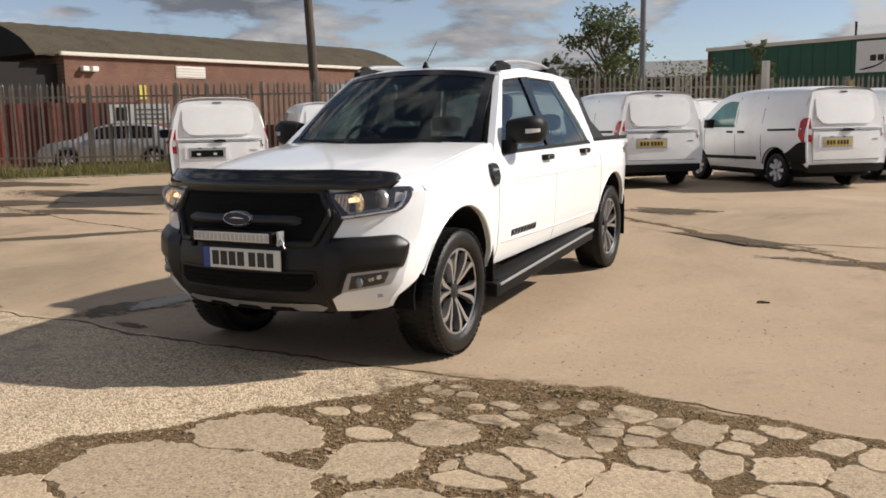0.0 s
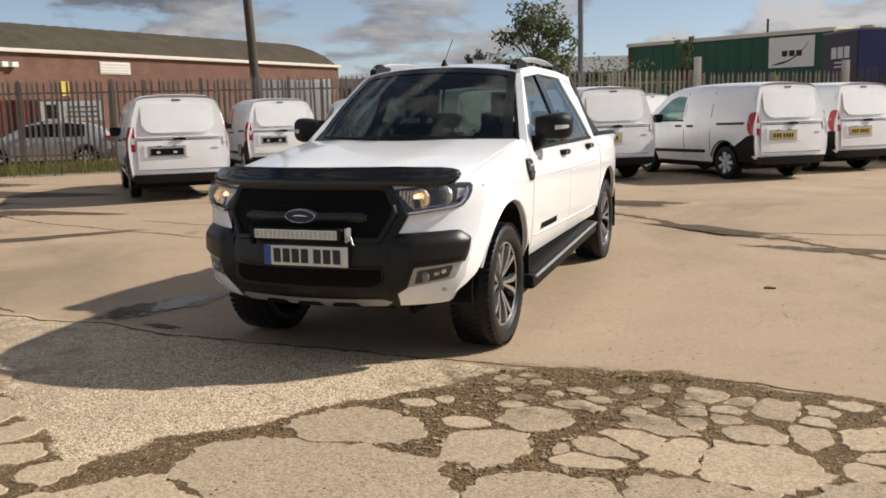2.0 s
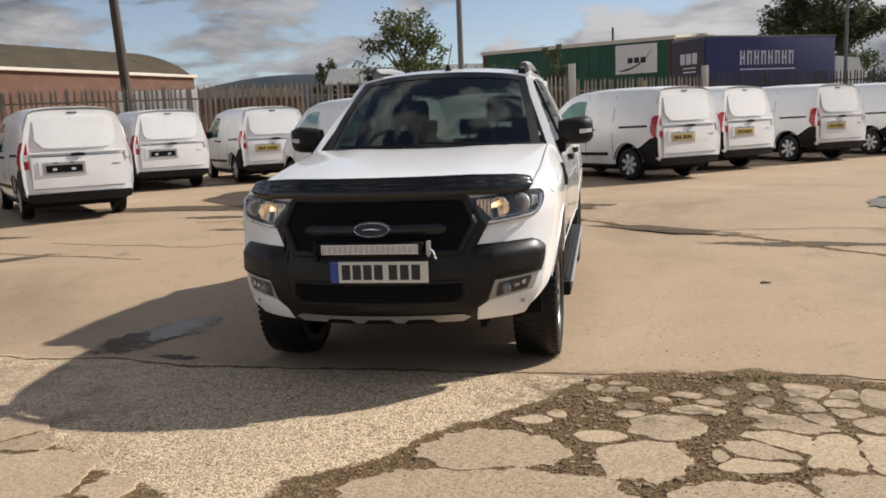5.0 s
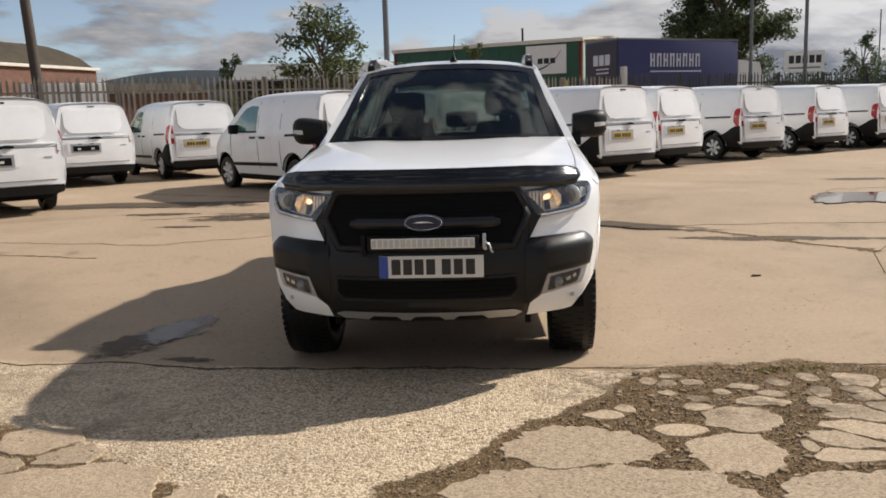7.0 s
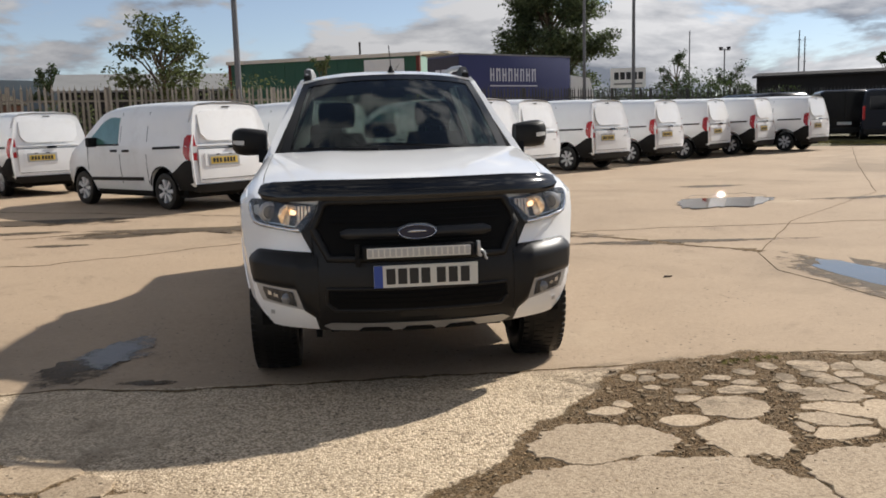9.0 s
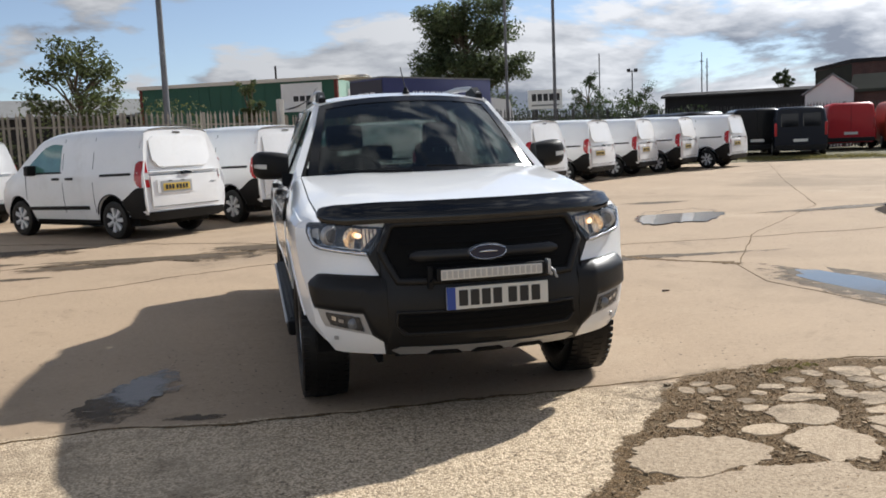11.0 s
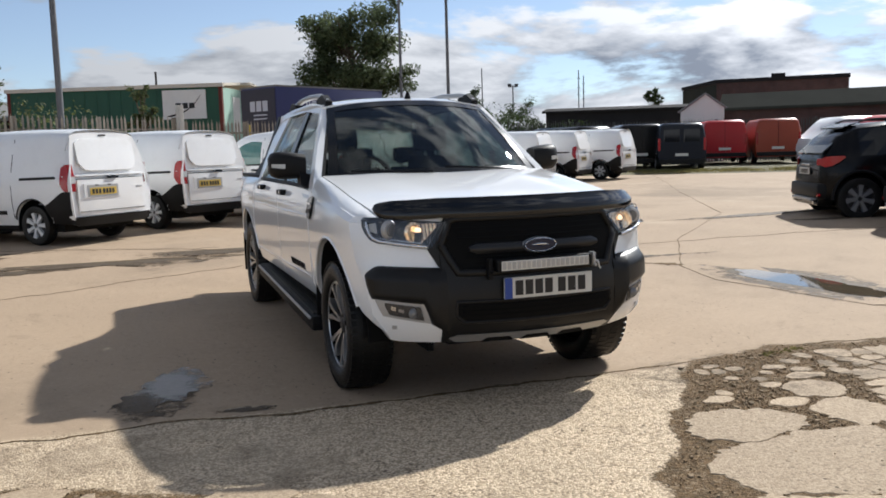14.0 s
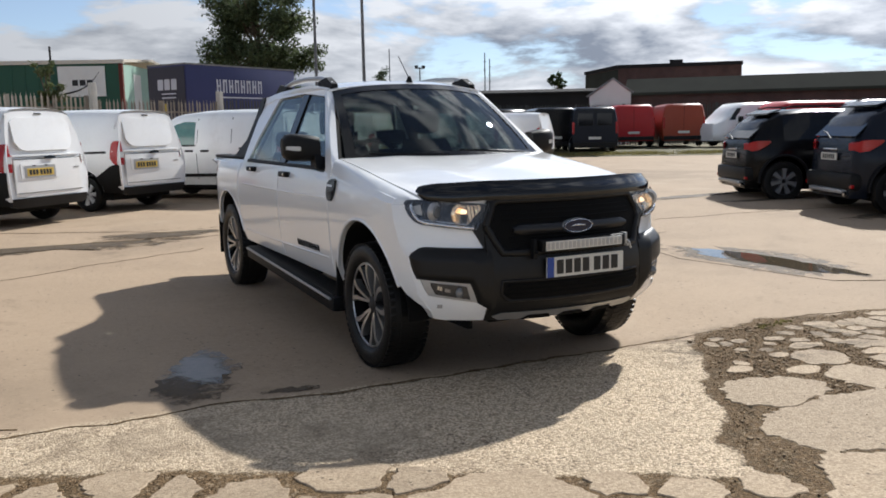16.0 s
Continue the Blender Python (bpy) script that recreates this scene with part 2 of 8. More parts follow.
def add_box(bm, x0, x1, y0, y1, z0, z1, bevel=0.0, m=None):
    geo = bmesh.ops.create_cube(bm, size=1.0, matrix=Matrix.Translation(((x0 + x1) / 2, (y0 + y1) / 2, (z0 + z1) / 2)) @ Matrix.Diagonal((x1 - x0, y1 - y0, z1 - z0, 1)))
    vs = geo["verts"]
    if bevel:
        es = {e for v in vs for e in v.link_edges}
        out = bmesh.ops.bevel(bm, geom=list(es), offset=bevel, segments=2, affect="EDGES", profile=0.6)
        vs = [v for v in out["verts"]] if not m else list({v for f in out["faces"] for v in f.verts} | {v for v in vs if v.is_valid})
    if m:
        bmesh.ops.transform(bm, matrix=m, verts=[v for v in vs if v.is_valid])
    return bm


def box(x0, x1, y0, y1, z0, z1, bevel=0.0):
    return add_box(bmesh.new(), x0, x1, y0, y1, z0, z1, bevel)


def add_loft(bm, rings, closed=True, caps=True):
    """Skin through rings of points, each ring with as many points."""
    vv = [[bm.verts.new(p) for p in ring] for ring in rings]
    n = len(rings[0])
    for a, b in zip(vv, vv[1:]):
        for i in range(n if closed else n - 1):
            j = (i + 1) % n
            try:
                bm.faces.new((a[i], a[j], b[j], b[i]))
            except ValueError:
                pass
    if caps and closed:
        bm.faces.new(vv[0])
        bm.faces.new(vv[-1][::-1])
    return bm


def loft(rings, closed=True, caps=True):
    return add_loft(bmesh.new(), rings, closed, caps)


def slab(grid, thick):
    """A closed sheet from a grid of points (rows of columns), given depth against the direction thick(p)."""
    bm = bmesh.new()
    top = [[bm.verts.new(p) for p in row] for row in grid]
    bot = [[bm.verts.new(Vector(p) - thick(Vector(p))) for p in row] for row in grid]
    r, c = len(grid), len(grid[0])
    for i in range(r - 1):
        for j in range(c - 1):
            bm.faces.new((top[i][j], top[i][j + 1], top[i + 1][j + 1], top[i + 1][j]))
            bm.faces.new((bot[i][j], bot[i + 1][j], bot[i + 1][j + 1], bot[i][j + 1]))
    rim = [(0, j) for j in range(c)] + [(i, c - 1) for i in range(1, r)] + [(r - 1, j) for j in range(c - 2, -1, -1)] + [(i, 0) for i in range(r - 2, 0, -1)]
    for (a, b), (d, e) in zip(rim, rim[1:] + rim[:1]):
        bm.faces.new((top[d][e], top[a][b], bot[a][b], bot[d][e]))
    bmesh.ops.remove_doubles(bm, verts=bm.verts, dist=0.0004)
    return bm


def add_tube(bm, pts, radius, segs=8, flat=1.0):
    rings = []
    pts = [Vector(p) for p in pts]
    for i, p in enumerate(pts):
        d = (pts[min(i + 1, len(pts) - 1)] - pts[max(i - 1, 0)]).normalized()
        side = d.cross(Vector((0, 0, 1)))
        side = side.normalized() if side.length > 1e-4 else Vector((1, 0, 0))
        up = side.cross(d)
        r = radius[i] if isinstance(radius, (list, tuple)) else radius
        rings.append([p + (side * math.cos(2 * math.pi * k / segs) + up * flat * math.sin(2 * math.pi * k / segs)) * r for k in range(segs)])
    return add_loft(bm, rings)


def tube(pts, radius, segs=8, flat=1.0):
    return add_tube(bmesh.new(), pts, radius, segs, flat)


def lathe(profile, segs=40):
    """Turn (radius, y) pairs round the y axis."""
    return loft([[(r * math.cos(2 * math.pi * k / segs), y, r * math.sin(2 * math.pi * k / segs)) for k in range(segs)] for r, y in profile], caps=False)


def prism(poly, y0, y1):
    """A polygon in (x, z), from y0 to y1."""
    return loft([[(x, y, z) for x, z in poly] for y in (y0, y1)])


def bevelled(bm, w, angle=40, segments=2):
    es = [e for e in bm.edges if len(e.link_faces) == 2 and e.calc_face_angle(0) > radians(angle)]
    bmesh.ops.bevel(bm, geom=es, offset=w, segments=segments, affect="EDGES", profile=0.5)
    return bm


def carve(bm, cutters):
    """The solid bm less the solids in cutters, as a new bmesh."""
    me = bpy.data.meshes.new("solid")
    bmesh.ops.recalc_face_normals(bm, faces=bm.faces)
    bm.to_mesh(me)
    bm.free()
    ob, made = new("solid", me), []
    for c in cutters:
        cm = bpy.data.meshes.new("cutter")
        bmesh.ops.recalc_face_normals(c, faces=c.faces)
        c.to_mesh(cm)
        c.free()
        co = new("cutter", cm)
        made.append(co)
        mod = ob.modifiers.new("cut", "BOOLEAN")
        mod.operation, mod.solver, mod.object = "DIFFERENCE", "EXACT", co
    dg = bpy.context.evaluated_depsgraph_get()
    dg.update()
    out = bmesh.new()
    out.from_mesh(ob.evaluated_get(dg).to_mesh())
    for o in (ob, *made):
        data = o.data
        bpy.data.objects.remove(o)
        bpy.data.meshes.remove(data)
    return out


def linspace(a, b, n):
    return [a + (b - a) * i / (n - 1) for i in range(n)]

import functools
# ---- the white pickup truck: x ahead from the front axle, y to its left ----
WB, HUB, TYRE = 3.31, 0.372, 0.385
truck = thing("pickup_truck", pose(-3.498, 4.948, 0, 0, 0, -86.35), "white double-cab pickup truck parked on cracked concrete, sidelights lit", "pickup truck")

NOSE = [(0.30, 0.80), (0.36, 0.86), (0.42, 0.925), (0.55, 0.945), (0.70, 0.935), (0.76, 0.905), (0.90, 0.89), (1.00, 0.855), (1.10, 0.80)]
PROF = [(0.36, 0.80), (0.42, 0.85), (0.50, 0.885), (0.60, 0.898), (0.75, 0.908), (0.90, 0.915), (1.00, 0.908), (1.08, 0.893), (1.16, 0.862), (1.68, 0.638), (1.73, 0.605), (1.80, 0.55)]


def nose_x(y, z):
    return lerp_table(NOSE, z) - 0.34 * y * y - 0.25 * y ** 6


def side_y(x, z):
    y = lerp_table(PROF, z)
    if z < 1.12:
        y += 0.018 * math.exp(-((x / 0.55) ** 2)) + 0.014 * math.exp(-(((x + WB) / 0.6) ** 2))
        y -= 0.48 * max(0.0, x - 0.28) ** 2
        y -= 0.42 * max(0.0, -x - 3.58) ** 2
    return y


@functools.lru_cache(maxsize=None)
def corner_y(z):
    """Where the nose meets the flank at a height."""
    y = 0.88
    for _ in range(12):
        y = 0.5 * y + 0.5 * side_y(nose_x(y, z), z)
    return y


def corner_patch(name, s, back, lo, hi, material, out=0.0, deep=0.012, rows=5, cols=9, parent=None, label=""):
    """A piece that runs from the nose's corner back along the flank; lo and hi are tables over 0 (corner) to 1."""
    grid = []
    for k in range(rows):
        row = []
        for j in range(cols):
            q = j / (cols - 1)
            a, b = lerp_table(lo, q), lerp_table(hi, q)
            z = a + (b - a) * k / (rows - 1)
            xc = nose_x(corner_y(round(z, 4)), z)
            x0 = xc - back if back else max(0.34, math.sqrt(max(0.0, 0.472 ** 2 - (z - HUB - 0.02) ** 2)) if z < HUB + 0.49 else 0)
            x = xc + (x0 - xc) * q
            row.append((x + out * (1 - q), s * (side_y(x, z) + out), z))
        grid.append(row)
    return part(name, slab(grid, lambda p: Vector((0, s * deep, 0))), material, parent or truck, label, 40)


def nose_patch(name, ys, lo, hi, material, out=0.0, deep=0.02, rows=5, parent=None, label="", smooth=35, bulge=None):
    """A piece of the front end between the heights lo and hi, tables over y, at the bend of the nose."""
    grid = []
    for k in range(rows):
        row = []
        for y in ys:
            a, b = lerp_table(lo, y), lerp_table(hi, y)
            z = a + (b - a) * k / (rows - 1)
            ye = math.copysign(min(abs(y), corner_y(round(z, 4))), y)
            o = out + (bulge(k / (rows - 1), abs(y)) if bulge else 0.0)
            row.append((nose_x(ye, z) + o, ye + (math.copysign(out * 0.9, y) if abs(y) > abs(ye) else 0), z))
        grid.append(row)
    return part(name, slab(grid, lambda p: Vector((deep, 0, 0))), material, parent or truck, label, smooth)


def side_patch(name, s, xs, lo, hi, material, out=0.0, deep=0.02, rows=5, parent=None, label="", smooth=35):
    """A piece of the flank (s: 1 left, -1 right) between the heights lo and hi, tables over x."""
    grid = []
    for k in range(rows):
        row = []
        for x in xs:
            a, b = lerp_table(lo, x), lerp_table(hi, x)
            z = a + (b - a) * k / (rows - 1)
            row.append((x, s * (side_y(x, z) + out), z))
        grid.append(row)
    return part(name, slab(grid, lambda p: Vector((0, s * deep, 0))), material, parent or truck, label, smooth)


def arch_z(x, cx, r):
    """The height of a wheel arch's edge over x, or 0 beside it."""
    d = abs(x - cx)
    return HUB + math.sqrt(r * r - d * d) if d < r else 0.0


SHOULDER = [(-4.6, 1.15), (-2.9, 1.165), (-0.9, 1.145), (-0.5, 1.125), (0.2, 1.06), (0.55, 1.0)]
SILL = [(-4.6, 0.60), (-3.85, 0.50), (-2.8, 0.40), (-0.5, 0.365), (-0.1, 0.43), (0.6, 0.45)]


def truck_body():
    rings = []
    for x in [0.44, 0.43, 0.41, 0.30, 0.15, 0.0, -0.15, -0.30, -0.45, -0.7, -1.0, -1.4, -1.8, -2.2, -2.6, -2.86, -3.0, -3.2, -3.4, -3.55, -3.68, -3.8, -3.9, -4.02, -4.09, -4.12]:
        zb, zs = lerp_table(SILL, x), lerp_table(SHOULDER, x)
        tuck = 0.02 if x < -4.08 else 0.0
        half = [(side_y(x, zb) - 0.10 - tuck, zb)]
        half += [(side_y(x, zb + (zs - zb) * q) - tuck, zb + (zs - zb) * q) for q in (0.06, 0.2, 0.4, 0.6, 0.75, 0.87, 0.95)]
        half += [(side_y(x, zs) - 0.025 - tuck, zs), (side_y(x, zs) - 0.09, zs + 0.004)]
        rings.append([(x, y, z) for y, z in half] + [(x, -y, z) for y, z in half[::-1]])
    bm = loft(rings)
    cuts = []
    for cx in (0.0, -WB):
        for s in (1, -1):
            c = lathe([(0.0005, 0.45 * s), (0.475, 0.45 * s), (0.475, 1.3 * s), (0.0005, 1.3 * s)], 48)
            bmesh.ops.remove_doubles(c, verts=c.verts, dist=0.001)
            bmesh.ops.translate(c, verts=c.verts, vec=(cx, 0, HUB + 0.02))
            cuts.append(c)
    return carve(bm, cuts)


part("body", truck_body(), M_WHITE, truck, smooth=38)
for cx in (0.0, -WB):
    for s in (1, -1):
        liner = lathe([(0.472, s * 0.46), (0.472, s * 0.895), (0.462, s * 0.895), (0.462, s * 0.47), (0.02, s * 0.47), (0.02, s * 0.46), (0.472, s * 0.46)], 40)
        bmesh.ops.delete(liner, geom=[v for v in liner.verts if v.co.z < -0.12], context="VERTS")
        bmesh.ops.translate(liner, verts=liner.verts, vec=(cx, 0, HUB + 0.02))
        for v in liner.verts:
            if abs(v.co.y) > 0.8:
                v.co.y = math.copysign(min(abs(v.co.y), side_y(v.co.x, max(0.45, v.co.z)) - 0.03), v.co.y)
        part("wheel_arch_liner", liner, M_UNDER, truck, "black wheel arch liner", 40)

# doors, wings and bed sides as skins with open gaps between them
for s in (1, -1):
    xs = linspace(-0.56, -1.70, 14)[::-1]
    lo = [(x, 0.425 - 0.012 * (x + 0.56)) for x in xs]
    hi = [(x, lerp_table(SHOULDER, x) - 0.012) for x in xs]
    fd = side_patch("front_door", s, xs, lo, hi, M_WHITE, 0.004, 0.012, 8)
    xs = linspace(-2.80, -1.714, 18)
    lo = [(x, max(0.425 - 0.012 * (x + 0.56), arch_z(x, -WB, 0.50) + 0.01)) for x in xs]
    hi = [(x, lerp_table(SHOULDER, x) - 0.012) for x in xs]
    rd = side_patch("rear_door", s, xs, lo, hi, M_WHITE, 0.004, 0.012, 8)
    xs = linspace(-4.08, -2.90, 30)
    lo = [(x, max(0.56 if x > -3.3 else 0.62, arch_z(x, -WB, 0.478) + 0.02)) for x in xs]
    side_patch("bed_side", s, xs, lo, [(x, 1.135) for x in xs], M_WHITE, 0.004, 0.012, 8)
    # swage line and lower crease along the doors
    for z0, o in ((0.965, 0.010), (0.56, 0.012)):
        bm = tube([(x, s * (side_y(x, z0) + 0.001), z0 + 0.012 * math.sin((x + 0.6) * 1.2)) for x in linspace(-0.62, -2.74, 16)], 0.008, 6)
        part("body_crease", bm, M_WHITE, truck, smooth=60)
    for x0, d, z0 in ((-1.53, fd, 1.085), (-2.46, rd, 1.095)):
        y = s * side_y(x0, z0)
        bm = box(x0 - 0.085, x0 + 0.085, y - 0.01 if s > 0 else y - 0.045, y + 0.045 if s > 0 else y + 0.01, z0 - 0.022, z0 + 0.018, 0.012)
        hd = part("door_handle", bm, M_GREYPL, d, "dark grey pull handle", 40)
        bm = box(x0 + 0.03, x0 + 0.06, y + s * 0.040 - 0.008, y + s * 0.040 + 0.008, z0 - 0.012, z0 + 0.012, 0.004)
        part("key_cover", bm, M_CHROME, hd)
    # wing vent badge
    xs = [-0.56, -0.53, -0.47, -0.415]
    vent = side_patch("wing_vent", s, xs, [(-0.56, 1.0), (-0.53, 0.955), (-0.47, 0.95), (-0.415, 1.02)], [(-0.56, 1.06), (-0.53, 1.085), (-0.47, 1.095), (-0.415, 1.085)], M_GLOSSBLK, 0.016, 0.02, 4, label="gloss black wing vent")
    xs = [-0.545, -0.44]
    side_patch("vent_bar", s, xs, [(-0.545, 1.044), (-0.44, 1.042)], [(-0.545, 1.056), (-0.44, 1.058)], M_CHROME, 0.021, 0.01, 2, vent)
    side_patch("vent_bar", s, xs, [(-0.54, 0.985), (-0.45, 0.99)], [(-0.54, 1.005), (-0.45, 1.015)], M_DARKALLOY, 0.021, 0.01, 2, vent)
    # model mark low on the front door: plain dashes
    for k in range(8):
        x0 = -0.80 - 0.062 * k
        side_patch("badge_bar", s, [x0 - 0.045, x0], [(x0 - 0.045, 0.585), (x0, 0.577)], [(x0 - 0.045, 0.625), (x0, 0.618)], M_MATTBLK, 0.007, 0.004, 2, fd)
    for k in range(3):
        x0 = -3.72 - 0.06 * k
        side_patch("badge_bar", s, [x0 - 0.045, x0], [(x0 - 0.045, 1.03), (x0, 1.03)], [(x0 - 0.045, 1.075), (x0, 1.075)], M_GREYPL if k else M_RED, 0.006, 0.004, 2)
    # side step with ribs
    st = box(-2.62, -0.47, min(s * 0.74, s * 0.945), max(s * 0.74, s * 0.945), 0.36, 0.46, 0.022)
    stp = part("side_step", st, M_BLACKPL, truck, "black ribbed running board with silver edge", 40)
    for k in range(6):
        y = s * (0.785 + 0.026 * k)
        part("rib", box(-2.56, -0.54, y - 0.008, y + 0.008, 0.458, 0.467, 0.002), M_GREYPL, stp)
    part("step_edge", box(-2.60, -0.51, min(s * 0.940, s * 0.957), max(s * 0.940, s * 0.957), 0.434, 0.450, 0.006), M_SATIN, stp)
    for x in (-0.9, -1.6, -2.35):
        part("bracket", box(x - 0.03, x + 0.03, min(s * 0.55, s * 0.86), max(s * 0.55, s * 0.86), 0.385, 0.41), M_UNDER, stp)
    stp.matrix_local = pose(0, 0, -0.165, 0, 2.87, 0)
    # arch lip
    for cx in (0.0, -WB):
        pts = []
        for a in linspace(-12, 192, 30):
            x = cx + 0.478 * math.cos(radians(a))
            z = HUB + 0.02 + 0.478 * math.sin(radians(a))
            if z > 0.47:
                pts.append((x, s * (side_y(x, z) - 0.004), z))
        part("arch_lip", tube(pts, 0.011, 6), M_WHITE, truck, smooth=60)
    # mud flap
    part("mud_and_sun_flap", box(-WB - 0.50, -WB - 0.485, min(s * 0.66, s * 0.90), max(s * 0.66, s * 0.90), 0.22, 0.60, 0.005), M_UNDER, truck)

# upper cab: pillars and cant rails
for s in (1, -1):
    xs = linspace(-1.36, -0.60, 14)
    side_patch("a_pillar", s, xs, [(-1.36, 1.662), (-1.27, 1.665), (-0.71, 1.15), (-0.60, 1.10)], [(-1.36, 1.715), (-1.27, 1.70), (-0.60, 1.165)], M_WHITE, 0.006, 0.05, 4)
    xs = linspace(-2.82, -1.30, 14)
    side_patch("cant_rail", s, xs, [(-2.82, 1.63), (-2.5, 1.672), (-1.75, 1.69), (-1.30, 1.655)], [(-2.82, 1.70), (-2.5, 1.735), (-1.75, 1.755), (-1.30, 1.715)], M_WHITE, 0.008, 0.06, 4)
    xs = linspace(-2.86, -2.42, 9)
    side_patch("c_pillar", s, xs, [(-2.86, 1.12), (-2.71, 1.12), (-2.66, 1.30), (-2.42, 1.66)], [(-2.86, 1.60), (-2.80, 1.70), (-2.42, 1.72)], M_WHITE, 0.005, 0.05, 5)
    side_patch("b_pillar", s, linspace(-1.80, -1.66, 4), [(-1.80, 1.13), (-1.66, 1.13)], [(-1.80, 1.70), (-1.66, 1.70)], M_GLOSSBLK, 0.003, 0.03, 4, label="gloss black door pillar")
    side_patch("belt_seal", s, linspace(-2.72, -0.72, 14), [(-2.72, 1.145), (-0.72, 1.135)], [(-2.72, 1.172), (-0.72, 1.158)], M_BLACKPL, 0.007, 0.02, 2)
    side_patch("front_side_window", s, linspace(-1.70, -0.67, 13), [(-1.70, 1.15), (-0.67, 1.14)], [(-1.70, 1.70), (-1.36, 1.69), (-1.26, 1.67), (-0.67, 1.15)], M_SIDEGLASS, -0.008, 0.004, 4).visible_shadow = False
    side_patch("rear_side_window", s, linspace(-2.70, -1.78, 12), [(-2.70, 1.16), (-1.78, 1.15)], [(-2.70, 1.24), (-2.66, 1.30), (-2.44, 1.66), (-2.2, 1.69), (-1.78, 1.70)], M_SIDEGLASS, -0.008, 0.004, 4)


def roof_z(x, y):
    z = lerp_table([(-2.82, 1.715), (-2.5, 1.755), (-2.0, 1.785), (-1.6, 1.785), (-1.3, 1.765), (-1.16, 1.735)], x)
    return z - 0.055 * (abs(y) / 0.62) ** 2.6


grid = []
for i in range(13):
    row = []
    for j in range(15):
        y = -0.632 + 1.264 * j / 14
        x0, x1 = -2.81 + 0.02 * (y / 0.63) ** 2, -1.155 - 0.10 * (y / 0.63) ** 2
        x = x0 + (x1 - x0) * i / 12
        row.append((x, y, roof_z(x, y)))
    grid.append(row)
part("roof", slab(grid, lambda p: Vector((0, 0, 0.03))), M_WHITE, truck, smooth=40)
for s in (1, -1):
    pts = [(x, s * (0.575 + 0.012 * math.sin((x + 1.5) * 2)), z) for x, z in ((-1.30, 1.740), (-1.40, 1.772), (-1.55, 1.793), (-1.9, 1.808), (-2.25, 1.80), (-2.5, 1.772), (-2.62, 1.745))]
    rl = part("roof_rail", tube(pts, [0.022, 0.024, 0.026, 0.026, 0.026, 0.024, 0.02], 10, 0.8), M_SATIN, truck, "satin silver roof rail with black feet", 60)
    for x0, x1 in ((-1.27, -1.56), (-2.66, -2.36)):
        a = max(x0, x1)
        bm = loft([[(x, s * (0.575 + d) , zz) for d, zz in ((-0.026, z0 - 0.03), (0.028, z0 - 0.035), (0.026, z0 + h), (-0.022, z0 + h))] for x, z0, h in ((x0, 1.74, 0.002), (x0 * 0.6 + x1 * 0.4, 1.75, 0.045), (x1, 1.75, 0.02))])
        part("rail_foot", bevelled(bm, 0.006), M_BLACKPL, rl, smooth=40)
# aerial
part("aerial_base", lathe([(0.0005, 0), (0.028, 0), (0.026, 0.012), (0.010, 0.05), (0.0005, 0.052)], 14), M_BLACKPL, truck).matrix_local = pose(-1.27, 0.03, 1.752, 90, 0, 0)
part("aerial", tube([(-1.275, 0.03, 1.79), (-1.46, 0.03, 1.965)], 0.0035, 6), M_BLACKPL, truck)

# windscreen, rear window
def screen_grid(bx, by, bz, tx, ty, tz, sag_b, sag_t, n=13, m=7):
    g = []
    for i in range(m):
        v = i / (m - 1)
        row = []
        for j in range(n):
            q = -1 + 2 * j / (n - 1)
            b = Vector((bx - sag_b * q * q, by * q, bz - 0.02 * q * q))
            t = Vector((tx - sag_t * q * q, ty * q, tz - 0.05 * abs(q) ** 2.6))
            row.append(b.lerp(t, v) + Vector((0.02, 0, 0.02)) * math.sin(math.pi * v))
        g.append(row)
    return g


ws = part("windscreen", slab(screen_grid(-0.36, 0.765, 1.20, -1.15, 0.605, 1.735, 0.24, 0.10), lambda p: Vector((0.003, 0, 0.004))), M_GLASS, truck, smooth=50)
ws.visible_shadow = False
g = screen_grid(-0.36, 0.765, 1.20, -1.15, 0.605, 1.735, 0.24, 0.10, 25, 25)
for name, rows in (("screen_top_band", g[22:]), ("screen_bottom_band", g[:3])):
    part(name, slab([[p + Vector((0.002, 0, 0.003)) for p in r] for r in rows], lambda p: Vector((0.003, 0, 0.003))), M_GLOSSBLK, ws)
for c0, c1 in ((0, 2), (23, 25)):
    part("screen_side_band", slab([[p + Vector((0.002, 0, 0.003)) for p in r[c0:c1]] for r in g[2:23]], lambda p: Vector((0.003, 0, 0.003))), M_GLOSSBLK, ws)
for s, y0, y1 in ((1, 0.55, -0.02), (1, -0.12, -0.62)):
    pts = []
    for q in linspace(0, 1, 8):
        y = y0 + (y1 - y0) * q
        v = 0.015 + 0.05 * q
        b = Vector((-0.36 - 0.24 * (y / 0.765) ** 2, y, 1.20 - 0.02 * (y / 0.765) ** 2))
        pts.append(b + Vector((-0.79 * v + 0.03, 0, 0.535 * v + 0.022)))
    part("wiper", tube(pts, 0.008, 6), M_BLACKPL, truck)
rw = part("rear_window", slab(screen_grid(-2.83, 0.66, 1.21, -2.77, 0.56, 1.69, 0.03, 0.03), lambda p: Vector((0.004, 0, 0))), M_REARGLASS, truck)
rw.visible_shadow = False
for s in (1, -1):
    part("rear_cab_corner", slab([[(-2.84 + 0.05 * v, s * (0.64 - 0.07 * v), 1.12 + 0.59 * v), (-2.85 + 0.05 * v, s * (0.75 - 0.10 * v), 1.12 + 0.58 * v), (-2.83 + 0.05 * v, s * (0.855 - 0.245 * v), 1.12 + 0.58 * v)] for v in linspace(0, 1, 5)], lambda p: Vector((-0.03, 0, 0))), M_WHITE, truck, smooth=40)
